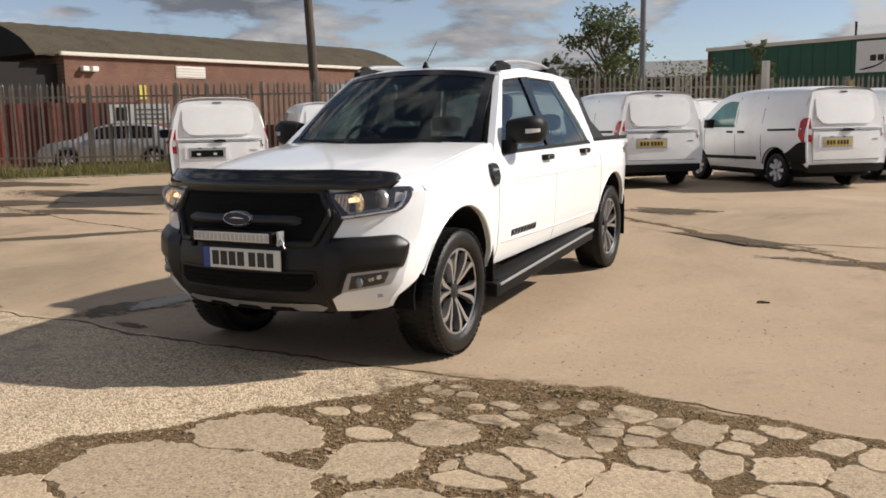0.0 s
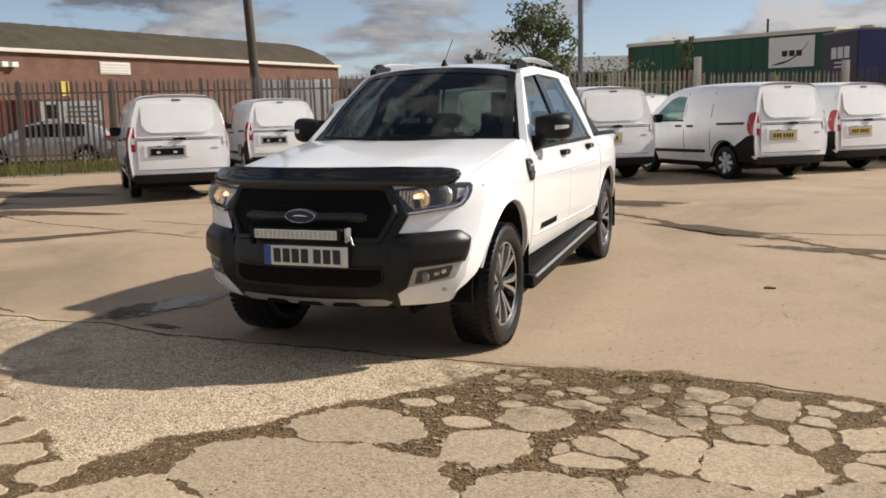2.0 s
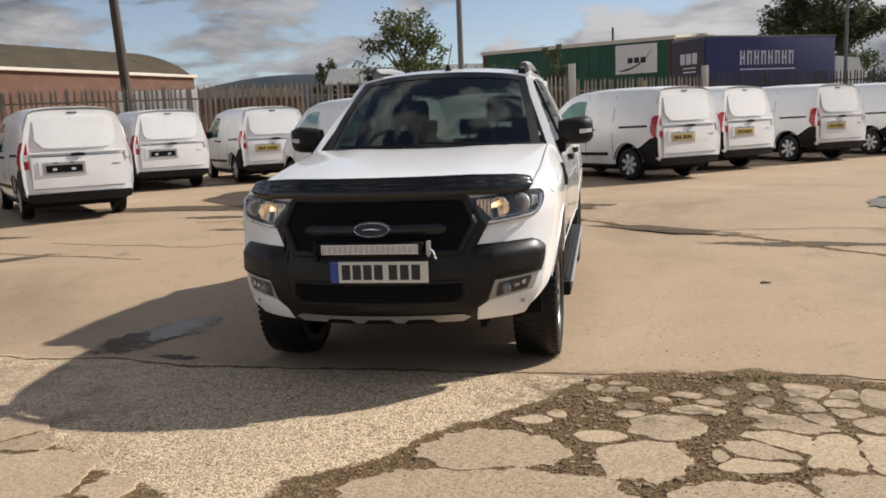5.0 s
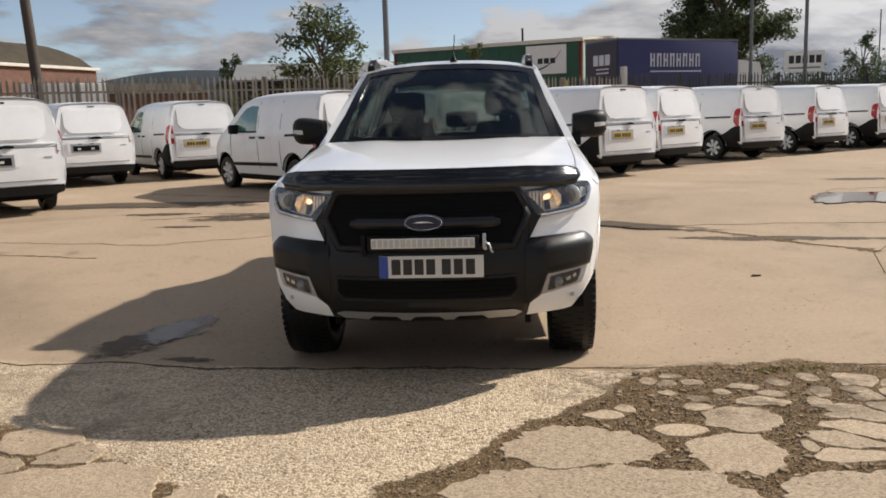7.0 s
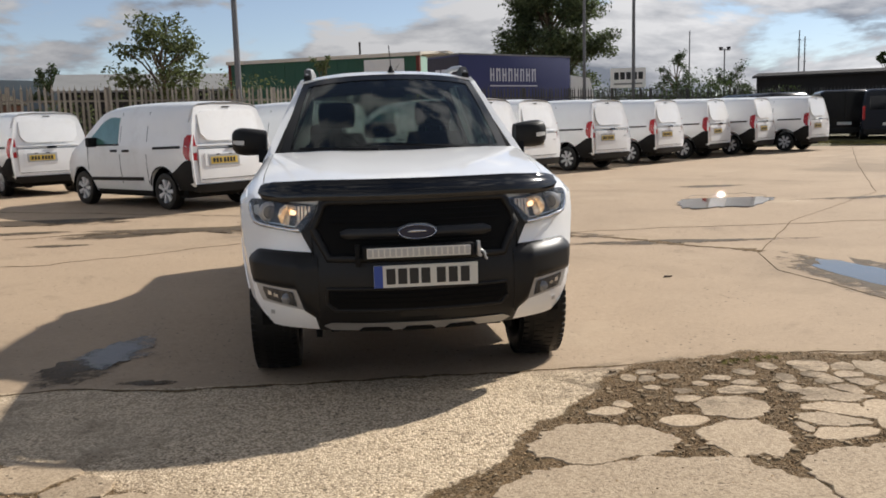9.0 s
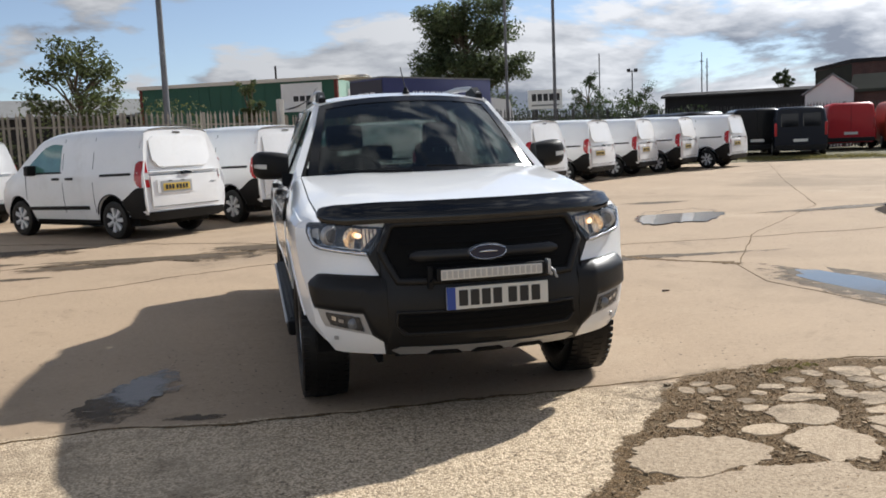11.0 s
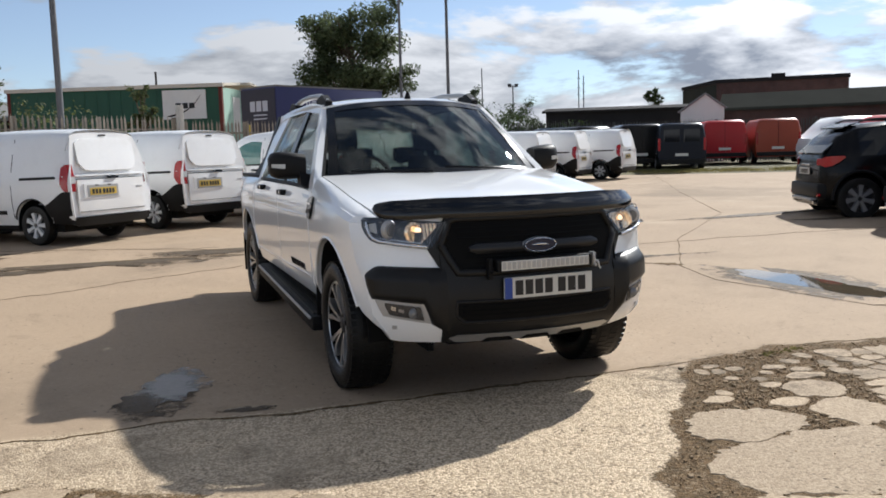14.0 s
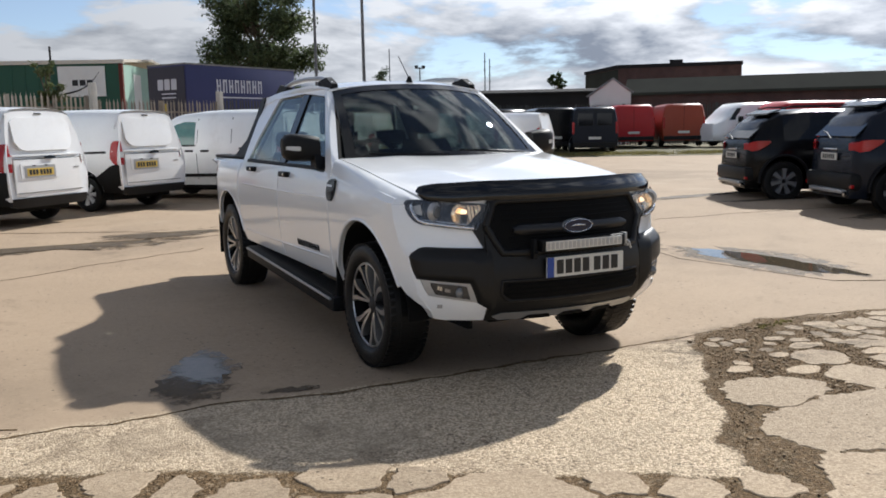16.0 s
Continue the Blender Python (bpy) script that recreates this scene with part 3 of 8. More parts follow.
part("rear_cab_panel", box(-2.86, -2.82, -0.84, 0.84, 1.12, 1.22, 0.01), M_WHITE, truck)

# bonnet
def bonnet_z(x, y):
    z = 1.1741 - 0.1354 * x - 0.0369 * x * x
    q = abs(y) / 0.80
    z += 0.006 * math.exp(-(((abs(y) - 0.44) / 0.13) ** 2)) * max(0.0, min(1.0, (0.8 - x) / 0.9)) ** 2
    return z - lerp_table([(-0.65, 0.028), (0.8, 0.068)], x) * q ** 3.2


grid = []
for i in range(22):
    row = []
    for j in range(49):
        q = -1 + 2 * j / 48
        xf = nose_x(q * 0.80, 1.06) - 0.005
        xr = -0.37 - 0.25 * q * q
        x = xr + (xf - xr) * i / 21
        w = lerp_table([(-0.65, 0.795), (0.1, 0.80), (0.55, 0.775), (0.8, 0.77)], x)
        row.append((x, q * w, bonnet_z(x, q * w)))
    grid.append(row)
part("bonnet", slab(grid, lambda p: Vector((0, 0, 0.03))), M_WHITE, truck, smooth=45)
# wing tops beside the bonnet
for s in (1, -1):
    grid = []
    for x in linspace(0.57, -0.72, 14):
        w0 = lerp_table([(-0.72, 0.80), (0.1, 0.807), (0.55, 0.785)], x)
        zs = lerp_table(SHOULDER, x)
        yo = side_y(x, zs - 0.03)
        z0 = bonnet_z(x, 0.795) - 0.004
        grid.append([(min(x, nose_x(w0 + (yo - w0) * q, 0.99) - 0.02), s * (w0 + (yo - w0) * q), z0 + (zs - 0.035 - z0) * q ** 2.2) for q in linspace(0, 1, 6)])
    part("wing_top", slab(grid, lambda p: Vector((0, 0, 0.03))), M_WHITE, truck, smooth=50)
# scuttle
part("scuttle", slab([[(x - 0.24 * (y / 0.765) ** 2, y, z - 0.03 * (y / 0.765) ** 2) for y in linspace(-0.77, 0.77, 13)] for x, z in ((-0.30, 1.165), (-0.42, 1.19))], lambda p: Vector((0, 0, 0.03))), M_BLACKPL, truck, smooth=40)

# front end
Y = linspace(-0.92, 0.92, 43)
front = nose_patch("front_bumper", Y, [(-0.88, 0.420), (-0.82, 0.378), (-0.72, 0.352), (-0.5, 0.345), (0.5, 0.345), (0.72, 0.352), (0.82, 0.378), (0.88, 0.420)], [(-0.88, 0.99), (-0.5, 1.02), (0.5, 1.02), (0.88, 0.99)], M_WHITE, 0.0, 0.06, 9, label="white front bumper with dark grey centre")
GR_HI = [(-0.578, 0.862), (-0.50, 0.985), (-0.47, 1.025), (0.47, 1.025), (0.50, 0.985), (0.578, 0.862)]
YG = [0.578, 0.56, 0.54, 0.5255, 0.523, 0.51, 0.505]
YG = [-y for y in YG] + linspace(-0.48, 0.48, 27) + YG[::-1]
gs = nose_patch("grille_surround", YG, [(-0.578, 0.855), (-0.5255, 0.755), (-0.523, 0.43), (-0.505, 0.345), (0.505, 0.345), (0.523, 0.43), (0.5255, 0.755), (0.578, 0.855)], GR_HI, M_WINGPL, 0.014, 0.03, 9, label="dark grey plastic grille surround")
nose_patch("grille_recess", linspace(-0.50, 0.50, 29), [(-0.50, 0.875), (-0.43, 0.735), (0.43, 0.735), (0.50, 0.875)], [(-0.50, 0.90), (-0.45, 0.985), (-0.42, 1.0), (0.42, 1.0), (0.45, 0.985), (0.50, 0.90)], M_MATTBLK, 0.018, 0.01, 5, gs, "black grille")
nose_patch("grille_bar", linspace(-0.38, 0.38, 21), [(-0.38, 0.838), (-0.35, 0.826), (0.35, 0.826), (0.38, 0.838)], [(-0.38, 0.862), (-0.35, 0.878), (0.35, 0.878), (0.38, 0.862)], M_GRILLEBAR, 0.034, 0.03, 5, gs, bulge=lambda v, y: 0.012 * math.sin(math.pi * v))
for z in (0.752, 0.778, 0.804, 0.905, 0.931, 0.957, 0.983):
    w = 0.40 if z < 0.83 else 0.43
    nose_patch("grille_slat", linspace(-w, w, 15), [(-w, z), (w, z)], [(-w, z + 0.006), (w, z + 0.006)], M_MATTBLK, 0.024, 0.012, 2, gs)
nose_patch("lower_grille", linspace(-0.45, 0.45, 21), [(-0.45, 0.505), (-0.42, 0.475), (0.42, 0.475), (0.45, 0.505)], [(-0.45, 0.575), (0.45, 0.575)], M_MATTBLK, 0.018, 0.01, 3, gs)
for z in (0.497, 0.522, 0.547):
    nose_patch("lower_slat", linspace(-0.43, 0.43, 15), [(-0.43, z)] * 2, [(-0.43, z + 0.008)] * 2, M_MATTBLK, 0.024, 0.01, 2, gs)
# raised rims round both openings
def nose_loop(name, corners, r, out, material):
    pts = []
    for (a, b), (c, d) in zip(corners, corners[1:] + corners[:1]):
        n = max(2, int(abs(c - a) / 0.06))
        pts += [(a + (c - a) * k / n, b + (d - b) * k / n) for k in range(n)]
    pts.append(pts[0])
    part(name, tube([(nose_x(y, z) + out, y, z) for y, z in pts], r, 8), material, gs, smooth=60)


nose_loop("grille_rim", [(-0.515, 0.875), (-0.465, 0.995), (-0.43, 1.008), (0.43, 1.008), (0.465, 0.995), (0.515, 0.875), (0.44, 0.728), (-0.44, 0.728)], 0.021, 0.018, M_WINGPL)
nose_loop("intake_rim", [(-0.46, 0.508), (-0.455, 0.578), (0.455, 0.578), (0.46, 0.508), (0.425, 0.468), (-0.425, 0.468)], 0.009, 0.015, M_WINGPL)
# oval badge, left plain
def oval(rx, rz, x0, x1, n=32):
    return loft([[(x0, rx * math.cos(2 * math.pi * k / n), rz * math.sin(2 * math.pi * k / n)) for k in range(n)], [(x1, rx * 0.96 * math.cos(2 * math.pi * k / n), rz * 0.95 * math.sin(2 * math.pi * k / n)) for k in range(n)]])


bd = part("badge", oval(0.102, 0.042, 0, 0.02), M_SATIN, truck, "plain oval badge, dark blue with a bright rim", 30)
bd.matrix_local = pose(0.925, 0.0, 0.858)
part("badge_face", oval(0.0985, 0.039, 0.02, 0.0225), mat("badge_blue", (0.008, 0.012, 0.035), 0.25, coat=0.2, spec=0.3), bd)
part("badge_rim", tube([(0.023, 0.092 * math.cos(a), 0.0345 * math.sin(a)) for a in linspace(0, 2 * math.pi, 33)], 0.0035, 6), M_CHROME, bd, smooth=60)
part("badge_stroke", tube([(0.023, -0.05 + 0.10 * q, 0.004 * math.sin(3.1 * q)) for q in linspace(0, 1, 9)], [0.001 + 0.006 * math.sin(math.pi * q) for q in linspace(0, 1, 9)], 8), M_CHROME, bd, smooth=60)
for s in (1, -1):
    t = (lambda tab: tab) if s > 0 else (lambda tab: [(-a, b) for a, b in tab[::-1]])
    sl = lambda a, b, n: linspace(a, b, n) if s > 0 else linspace(-b, -a, n)
    # headlamp: smoked housing, bright projector, inner bowl given its own glow, chrome lower edge
    YL = [0.475, 0.50, 0.525, 0.55, 0.577, 0.60, 0.63, 0.66, 0.69, 0.72, 0.75, 0.775, 0.80, 0.815, 0.828, 0.838, 0.846, 0.852, 0.856]
    YL = YL if s > 0 else [-y for y in YL[::-1]]
    LO = t([(0.475, 0.985), (0.577, 0.855), (0.60, 0.856), (0.80, 0.884), (0.828, 0.899), (0.846, 0.930), (0.856, 0.968)])
    HI = t([(0.475, 0.992), (0.60, 1.003), (0.80, 1.020), (0.838, 1.018), (0.852, 1.003), (0.856, 0.978)])
    lamp = nose_patch("headlamp", YL, LO, HI, M_LAMPDARK, 0.009, 0.03, 5, label="clear headlamp with projector lens and lit sidelight")
    for y0, z0, r, mt, nm, d, segs in ((0.745, 0.955, 0.052, M_FOGTRIM, "projector_ring", 0.026, 28), (0.745, 0.955, 0.037, M_LENSDARK, "projector_lens", 0.034, 24), (0.640, 0.942, 0.056, M_BOWL, "reflector_bowl", 0.018, 9), (0.618, 0.955, 0.013, M_AMBER, "sidelight_bulb", 0.026, 10)):
        b = lathe([(0.0005, 0.0), (r, 0.0), (r, d * 0.6), (r * 0.82, d), (0.0005, d * (0.7 if nm == "reflector_bowl" else 1.0))], segs)
        o = part(nm, b, mt, lamp, smooth=25 if nm == "reflector_bowl" else 40)
        o.matrix_local = pose(nose_x(s * y0, z0) + 0.008, s * y0, z0, 0, 0, -90 - s * 22)
    for k in range(5):
        y = 0.525 + 0.018 * k
        nose_patch("reflector_rib", sl(y, y + 0.013, 3), t([(y, 0.965 - 0.018 * k), (y + 0.013, 0.952 - 0.018 * k)]), t([(y, 0.985), (y + 0.013, 0.988)]), M_BOWL, 0.010 + 0.003 * (k % 2), 0.006, 2, lamp)
    nose_patch("lower_shelf", sl(0.605, 0.80, 9), t([(0.605, 0.884), (0.80, 0.910)]), t([(0.605, 0.889), (0.80, 0.914)]), M_LENSGREY, 0.014, 0.006, 2, lamp)
    nose_patch("end_reflector", sl(0.796, 0.826, 5), t([(0.796, 0.935), (0.826, 0.945)]), t([(0.796, 0.992), (0.826, 0.985)]), M_CLEAR, 0.012, 0.006, 3, lamp)
    edge = [(0.582, 0.869), (0.62, 0.871), (0.70, 0.882), (0.795, 0.897), (0.82, 0.910), (0.834, 0.935), (0.842, 0.97), (0.839, 0.995)]
    part("lamp_trim", tube([(nose_x(s * y, z) + 0.034, s * y, z) for y, z in edge], 0.0085, 8), M_CHROME, lamp, "bright strip along the lower edge", 60)
    cv = nose_patch("lamp_cover", YL, LO, HI, M_LAMPGLASS, 0.042, 0.003, 6, lamp)
    cv.visible_shadow = False
    corner_patch("wing_front", s, 0, [(0, 0.412), (0.35, 0.450), (0.7, 0.51), (1, 0.585)], [(0, 0.995), (1, 1.0)], M_WHITE, 0.0, 0.03, 14, 11)
    # wide dark wing of the bumper, proud, with a rounded top and a blunt end
    YW = [0.500, 0.53, 0.56, 0.577, 0.60, 0.615, 0.64, 0.67, 0.70, 0.73, 0.76, 0.785, 0.805, 0.82, 0.832, 0.842, 0.852, 0.860, 0.864]
    YW = YW if s > 0 else [-y for y in YW[::-1]]
    swell = lambda v, y: 0.034 * (math.sin(min(1, v / 0.16) * math.pi / 2) * math.sin(min(1, (1 - v) / 0.30) * math.pi / 2)) * min(1.0, max(0.0, (y - 0.50) / 0.10)) * min(1.0, max(0.0, (0.866 - y) / 0.03)) ** 0.6
    nose_patch("bumper_wing", YW, t([(0.500, 0.412), (0.577, 0.462), (0.60, 0.53), (0.615, 0.570), (0.842, 0.590), (0.858, 0.640), (0.864, 0.700)]), t([(0.500, 0.752), (0.53, 0.757), (0.80, 0.765), (0.820, 0.757), (0.852, 0.730), (0.864, 0.712)]), M_WINGPL, 0.015, 0.04, 13, label="dark grey bumper wing", smooth=60, bulge=swell)
    fg = nose_patch("fog_lamp", sl(0.577, 0.828, 16), t([(0.577, 0.464), (0.795, 0.500), (0.812, 0.535), (0.828, 0.585)]), t([(0.577, 0.466), (0.604, 0.572), (0.828, 0.592)]), M_FOGTRIM, 0.012, 0.02, 3, label="fog lamp in a satin silver surround")
    nose_patch("fog_lens", sl(0.615, 0.79, 10), t([(0.615, 0.482), (0.77, 0.509), (0.79, 0.555)]), t([(0.615, 0.484), (0.635, 0.556), (0.79, 0.574)]), M_LAMPDARK, 0.018, 0.01, 3, fg)
    fb = part("fog_bulb_lens", lathe([(0.0005, 0.0), (0.030, 0.0), (0.030, 0.008), (0.024, 0.014), (0.0005, 0.019)], 20), M_LENSDARK, fg, smooth=40)
    fb.matrix_local = pose(nose_x(s * 0.665, 0.522) + 0.014, s * 0.665, 0.522, 0, 0, -90 - s * 15)
    for y, z, w, h in ((0.722, 0.534, 0.012, 0.012), (0.755, 0.545, 0.010, 0.014)):
        nose_patch("fog_reflector", sl(y - w, y + w, 3), t([(y - w, z - h), (y + w, z - h * 0.6)]), t([(y - w, z + h * 0.5), (y + w, z + h)]), M_LENSGREY, 0.021, 0.006, 2, fg)
    nose_patch("parking_sensor", sl(0.735, 0.755, 3), t([(0.735, 0.43), (0.755, 0.43)]), t([(0.735, 0.45), (0.755, 0.45)]), M_SATIN, 0.006, 0.01, 2)
# bonnet deflector
Yd = [-0.80, -0.793, -0.785, -0.775] + linspace(-0.76, 0.76, 31) + [0.775, 0.785, 0.793, 0.80]
nose_patch("bonnet_deflector", Yd, [(-0.80, 1.045), (-0.775, 1.015), (-0.70, 1.006), (-0.5, 1.015), (0.5, 1.015), (0.70, 1.006), (0.775, 1.015), (0.80, 1.045)], [(-0.80, 1.062), (-0.785, 1.088), (-0.74, 1.105), (-0.5, 1.118), (0.5, 1.118), (0.74, 1.105), (0.785, 1.088), (0.80, 1.062)], M_DEFLECT, 0.046, 0.012, 7, label="gloss black bonnet deflector", smooth=60, bulge=lambda v, y: 0.022 * math.sin(math.pi * min(1.0, v * 1.25)) - 0.03 * max(0.0, v - 0.8) - 0.032 * (max(0.0, y - 0.50) / 0.30) ** 2)
# skid plate under the bumper
sk = nose_patch("skid_plate", linspace(-0.48, 0.48, 25), [(-0.48, 0.372), (-0.45, 0.348), (0.45, 0.348), (0.48, 0.372)], [(-0.48, 0.377), (-0.46, 0.396), (0.46, 0.396), (0.48, 0.377)], M_SATIN, 0.020, 0.05, 3, label="satin silver skid plate")
for y in (-0.22, 0.0, 0.22):
    nose_patch("skid_slot", [y - 0.085, y - 0.06, y + 0.06, y + 0.085], [(y - 0.085, 0.342), (y + 0.085, 0.342)], [(y - 0.085, 0.350), (y - 0.06, 0.370), (y + 0.06, 0.370), (y + 0.085, 0.350)], M_UNDER, 0.024, 0.02, 2, sk)
part("undertray", slab([[(x, y, 0.33 + 0.05 * (0.9 - x)) for y in linspace(-0.45, 0.45, 5)] for x in (0.72, 0.45, 0.1)], lambda p: Vector((0, 0, 0.02))), M_UNDER, truck)
# number plate, its marks as plain bars
pl = part("number_plate", box(-0.006, 0.006, -0.26, 0.26, -0.056, 0.056, 0.004), M_WHITEPLATE, truck, "white number plate with a blue end band")
pl.matrix_local = pose(0.966, 0.035, 0.642)
part("band", box(0.006, 0.008, -0.259, -0.215, -0.055, 0.055), M_BLUE, pl)
for k, y in enumerate((-0.175, -0.117, -0.06, -0.002, 0.075, 0.135, 0.195)):
    part("plate_bar", box(0.006, 0.009, y - 0.0225, y + 0.0225, -0.039, 0.039, 0.001), M_INK, pl)
# light bar above the plate
lb = part("light_bar", box(-0.03, 0.03, -0.275, 0.275, -0.032, 0.032, 0.008), M_BLACKPL, truck, "LED light bar on bright brackets", 40)
lb.matrix_local = pose(0.975, 0.0, 0.766)
part("light_bar_lens", box(0.029, 0.034, -0.255, 0.255, -0.025, 0.025, 0.003), M_WHITEPLATE, lb)
for k in range(18):
    y = -0.24 + k * 0.48 / 17
    part("led", box(0.033, 0.036, y - 0.010, y + 0.010, -0.018, 0.018, 0.002), M_SATIN, lb)
for y in (-0.30, 0.30):
    br = box(-0.035, 0.015, y - 0.008, y + 0.008, -0.035, 0.036, 0.004) if y > 0 else box(-0.035, 0.0, y - 0.012, y + 0.012, -0.07, 0.04, 0.005)
    part("light_bar_bracket", br, M_FOGTRIM if y > 0 else M_BLACKPL, lb, smooth=40)
    if y > 0:
        part("bracket_hook", tube([(0.0, y + 0.008, -0.005), (0.008, y + 0.028, -0.02), (0.008, y + 0.033, -0.045), (0.006, y + 0.042, -0.054)], 0.006, 8), M_FOGTRIM, lb, smooth=50)
    part("bracket_bolt", tube([(-0.01, y, -0.03), (0.022, y + 0.006, -0.032)], 0.009, 8), M_SATIN if y > 0 else M_BLACKPL, lb)

# mirrors
def mirror_point(s, q, a, out=0.0):
    """The shell of a door mirror: q outwards from the door, a round it."""
    y = 0.860 + 0.232 * q
    sh = 1.0 - 0.10 * (1 - q) ** 3 - 0.30 * max(0.0, q - 0.72) ** 2 / 0.078 - (0.0 if q < 0.98 else 0.10)
    h = (0.080 + 0.014 * math.sin(math.pi * (0.2 + 0.5 * q))) * sh + out
    d = (0.080 + 0.03 * math.sin(math.pi * q)) * sh + out
    ca, sa = math.cos(a), math.sin(a)
    return (-0.89 - 0.05 * q + d * math.copysign(abs(ca) ** 0.7, ca), s * (y + (out if q > 0.98 else 0)), 1.284 + 0.012 * q + h * math.copysign(abs(sa) ** 0.62, sa))


for s in (1, -1):
    rings = [[mirror_point(s, q, a) for a in linspace(0, 2 * math.pi, 25)[:-1]] for q in (0, 0.1, 0.25, 0.4, 0.55, 0.7, 0.8, 0.88, 0.94, 0.98, 1.0)]
    mr = part("door_mirror", loft(rings), M_GREYPL, truck, "dark grey door mirror with clear indicator", 50)
    part("mirror_arm", loft([[(x, s * y, z) for x, z in ((-0.77, 1.135 + dz), (-0.90, 1.135 + dz), (-0.90, 1.225 + dz), (-0.81, 1.225 + dz))] for y, dz in ((0.82, 0.0), (0.91, 0.02))]), M_BLACKPL, mr)
    strip = [[mirror_point(s, q, radians(a), 0.003) for q in linspace(0.62, 0.97, 7)] for a in (-5, -2, -0.4, 1.0)]
    part("mirror_indicator", slab(strip, lambda p: Vector((0.006, 0, 0))), M_CLEAR, mr, "clear indicator lens", 50)
    part("mirror_glass", box(-1.028, -1.022, min(s * 0.895, s * 1.045), max(s * 0.895, s * 1.045), 1.228, 1.352, 0.003), M_CHROME, mr)

# wheels
def wheel_parts(parent, s, turn):
    hold = new("wheel")
    hold.parent = parent
    tagged(hold, "all-terrain tyre on a six twin-spoke machined alloy wheel")
    prof = [(0.255, 0.085), (0.270, 0.115), (0.30, 0.130), (0.345, 0.128), (0.372, 0.112), (0.382, 0.085), (0.384, 0.0), (0.382, -0.085), (0.372, -0.112), (0.345, -0.128), (0.30, -0.130), (0.27, -0.115), (0.255, -0.085), (0.255, 0.085)]
    ty = part("tyre", lathe(prof, 56), M_RUBBER, hold, "black tyre with blocky tread", 40)
    bm = bmesh.new()
    for k in range(58):
        a = 2 * math.pi * k / 58
        for y0, y1, off in ((0.068, 0.122, 0), (-0.122, -0.068, 0.5), (0.006, 0.058, 0.5), (-0.058, -0.006, 0)):
            r = 0.376 if abs(y0 + y1) > 0.12 else 0.381
            m = Matrix.Rotation(a + off * 2 * math.pi / 58, 4, "Y") @ Matrix.Translation((r, (y0 + y1) / 2, 0)) @ Matrix.Diagonal((0.009, y1 - y0, 0.028, 1))
            bmesh.ops.create_cube(bm, size=1.0, matrix=m)
    tr = part("tread", bm, M_RUBBER, ty)
    tagged(tr, kind="stuff")
    rim = part("rim", lathe([(0.262, -0.09), (0.262, 0.09), (0.256, 0.104), (0.246, 0.102), (0.238, 0.07), (0.228, 0.0), (0.228, -0.02), (0.03, -0.02), (0.03, -0.03), (0.24, -0.03), (0.24, -0.09), (0.262, -0.09)], 48), M_MATTBLK, hold, smooth=40)
    part("rim_lip", lathe([(0.261, 0.094), (0.2615, 0.106), (0.251, 0.108), (0.246, 0.1), (0.261, 0.094)], 48), M_ALLOY, rim, smooth=40)
    for k in range(6):
        a = 2 * math.pi * k / 6
        for d in (-1, 1):
            pts = [(0.05, d * 0.06, 0.066), (0.10, d * 0.135, 0.076), (0.155, d * 0.150, 0.087), (0.20, d * 0.165, 0.092), (0.225, d * 0.205, 0.094), (0.252, d * 0.255, 0.095)]
            rings = []
            for r, da, y in pts:
                w = lerp_table([(0.05, 0.010), (0.12, 0.012), (0.17, 0.015), (0.21, 0.019), (0.252, 0.021)], r)
                rings.append([(r * math.cos(a + da) - dx * math.sin(a + da), yy, r * math.sin(a + da) + dx * math.cos(a + da)) for dx, yy in ((-w, y - 0.03), (w, y - 0.03), (w * 0.8, y + 0.012), (-w * 0.8, y + 0.012))])
            part("spoke", loft(rings), M_ALLOY, rim, smooth=30)
    part("hub_cap", lathe([(0.0005, 0.085), (0.035, 0.085), (0.062, 0.07), (0.066, 0.0), (0.0005, 0.0)], 24), M_DARKALLOY, rim, smooth=40)
    for k in range(6):
        a = 2 * math.pi * (k + 0.5) / 6
        part("wheel_nut", lathe([(0.0005, 0.02), (0.011, 0.02), (0.011, 0.0), (0.0005, 0.0)], 8), M_DARKALLOY, rim).matrix_local = pose(0.053 * math.cos(a), 0.062, 0.053 * math.sin(a))
    return hold


first = None
for cx, s in ((0.0, 1), (0.0, -1), (-WB, 1), (-WB, -1)):
    m = pose(cx, s * 0.775, TYRE - (0.042 if cx == 0 else 0.032), 0, 17 + 31 * s + cx * 13, 0 if s > 0 else 180)
    if first is None:
        first = wheel_parts(truck, s, 0)
        first.matrix_local = m
        kept = first
    else:
        w = copy_thing(kept, m)
        w.parent = truck
    part("brake_disc", lathe([(0.0005, 0.0), (0.15, 0.0), (0.15, 0.02), (0.0005, 0.02)], 24), M_DARKALLOY, truck).matrix_local = pose(cx, s * 0.69, TYRE - 0.04)

# underside: guards, gearbox, tank and spare wheel between the rails
part("sump_guard", slab([[(x, y, z) for y in linspace(-0.46, 0.46, 5)] for x, z in ((0.62, 0.36), (0.40, 0.27), (-0.30, 0.25), (-0.75, 0.30))], lambda p: Vector((0, 0, -0.05))), M_UNDER, truck)
# front flaps and inner skirts are added to stop sun slivers under the truck
for s in (1, -1):
    part("mud_and_sun_flap", box(-0.50, -0.485, min(s * 0.50, s * 0.90), max(s * 0.50, s * 0.90), 0.27, 0.62, 0.005), M_UNDER, truck)
    part("sun_blocking_skirt", box(-0.46, 0.62, min(s * 0.50, s * 0.53), max(s * 0.50, s * 0.53), 0.27, 0.56), M_UNDER, truck)
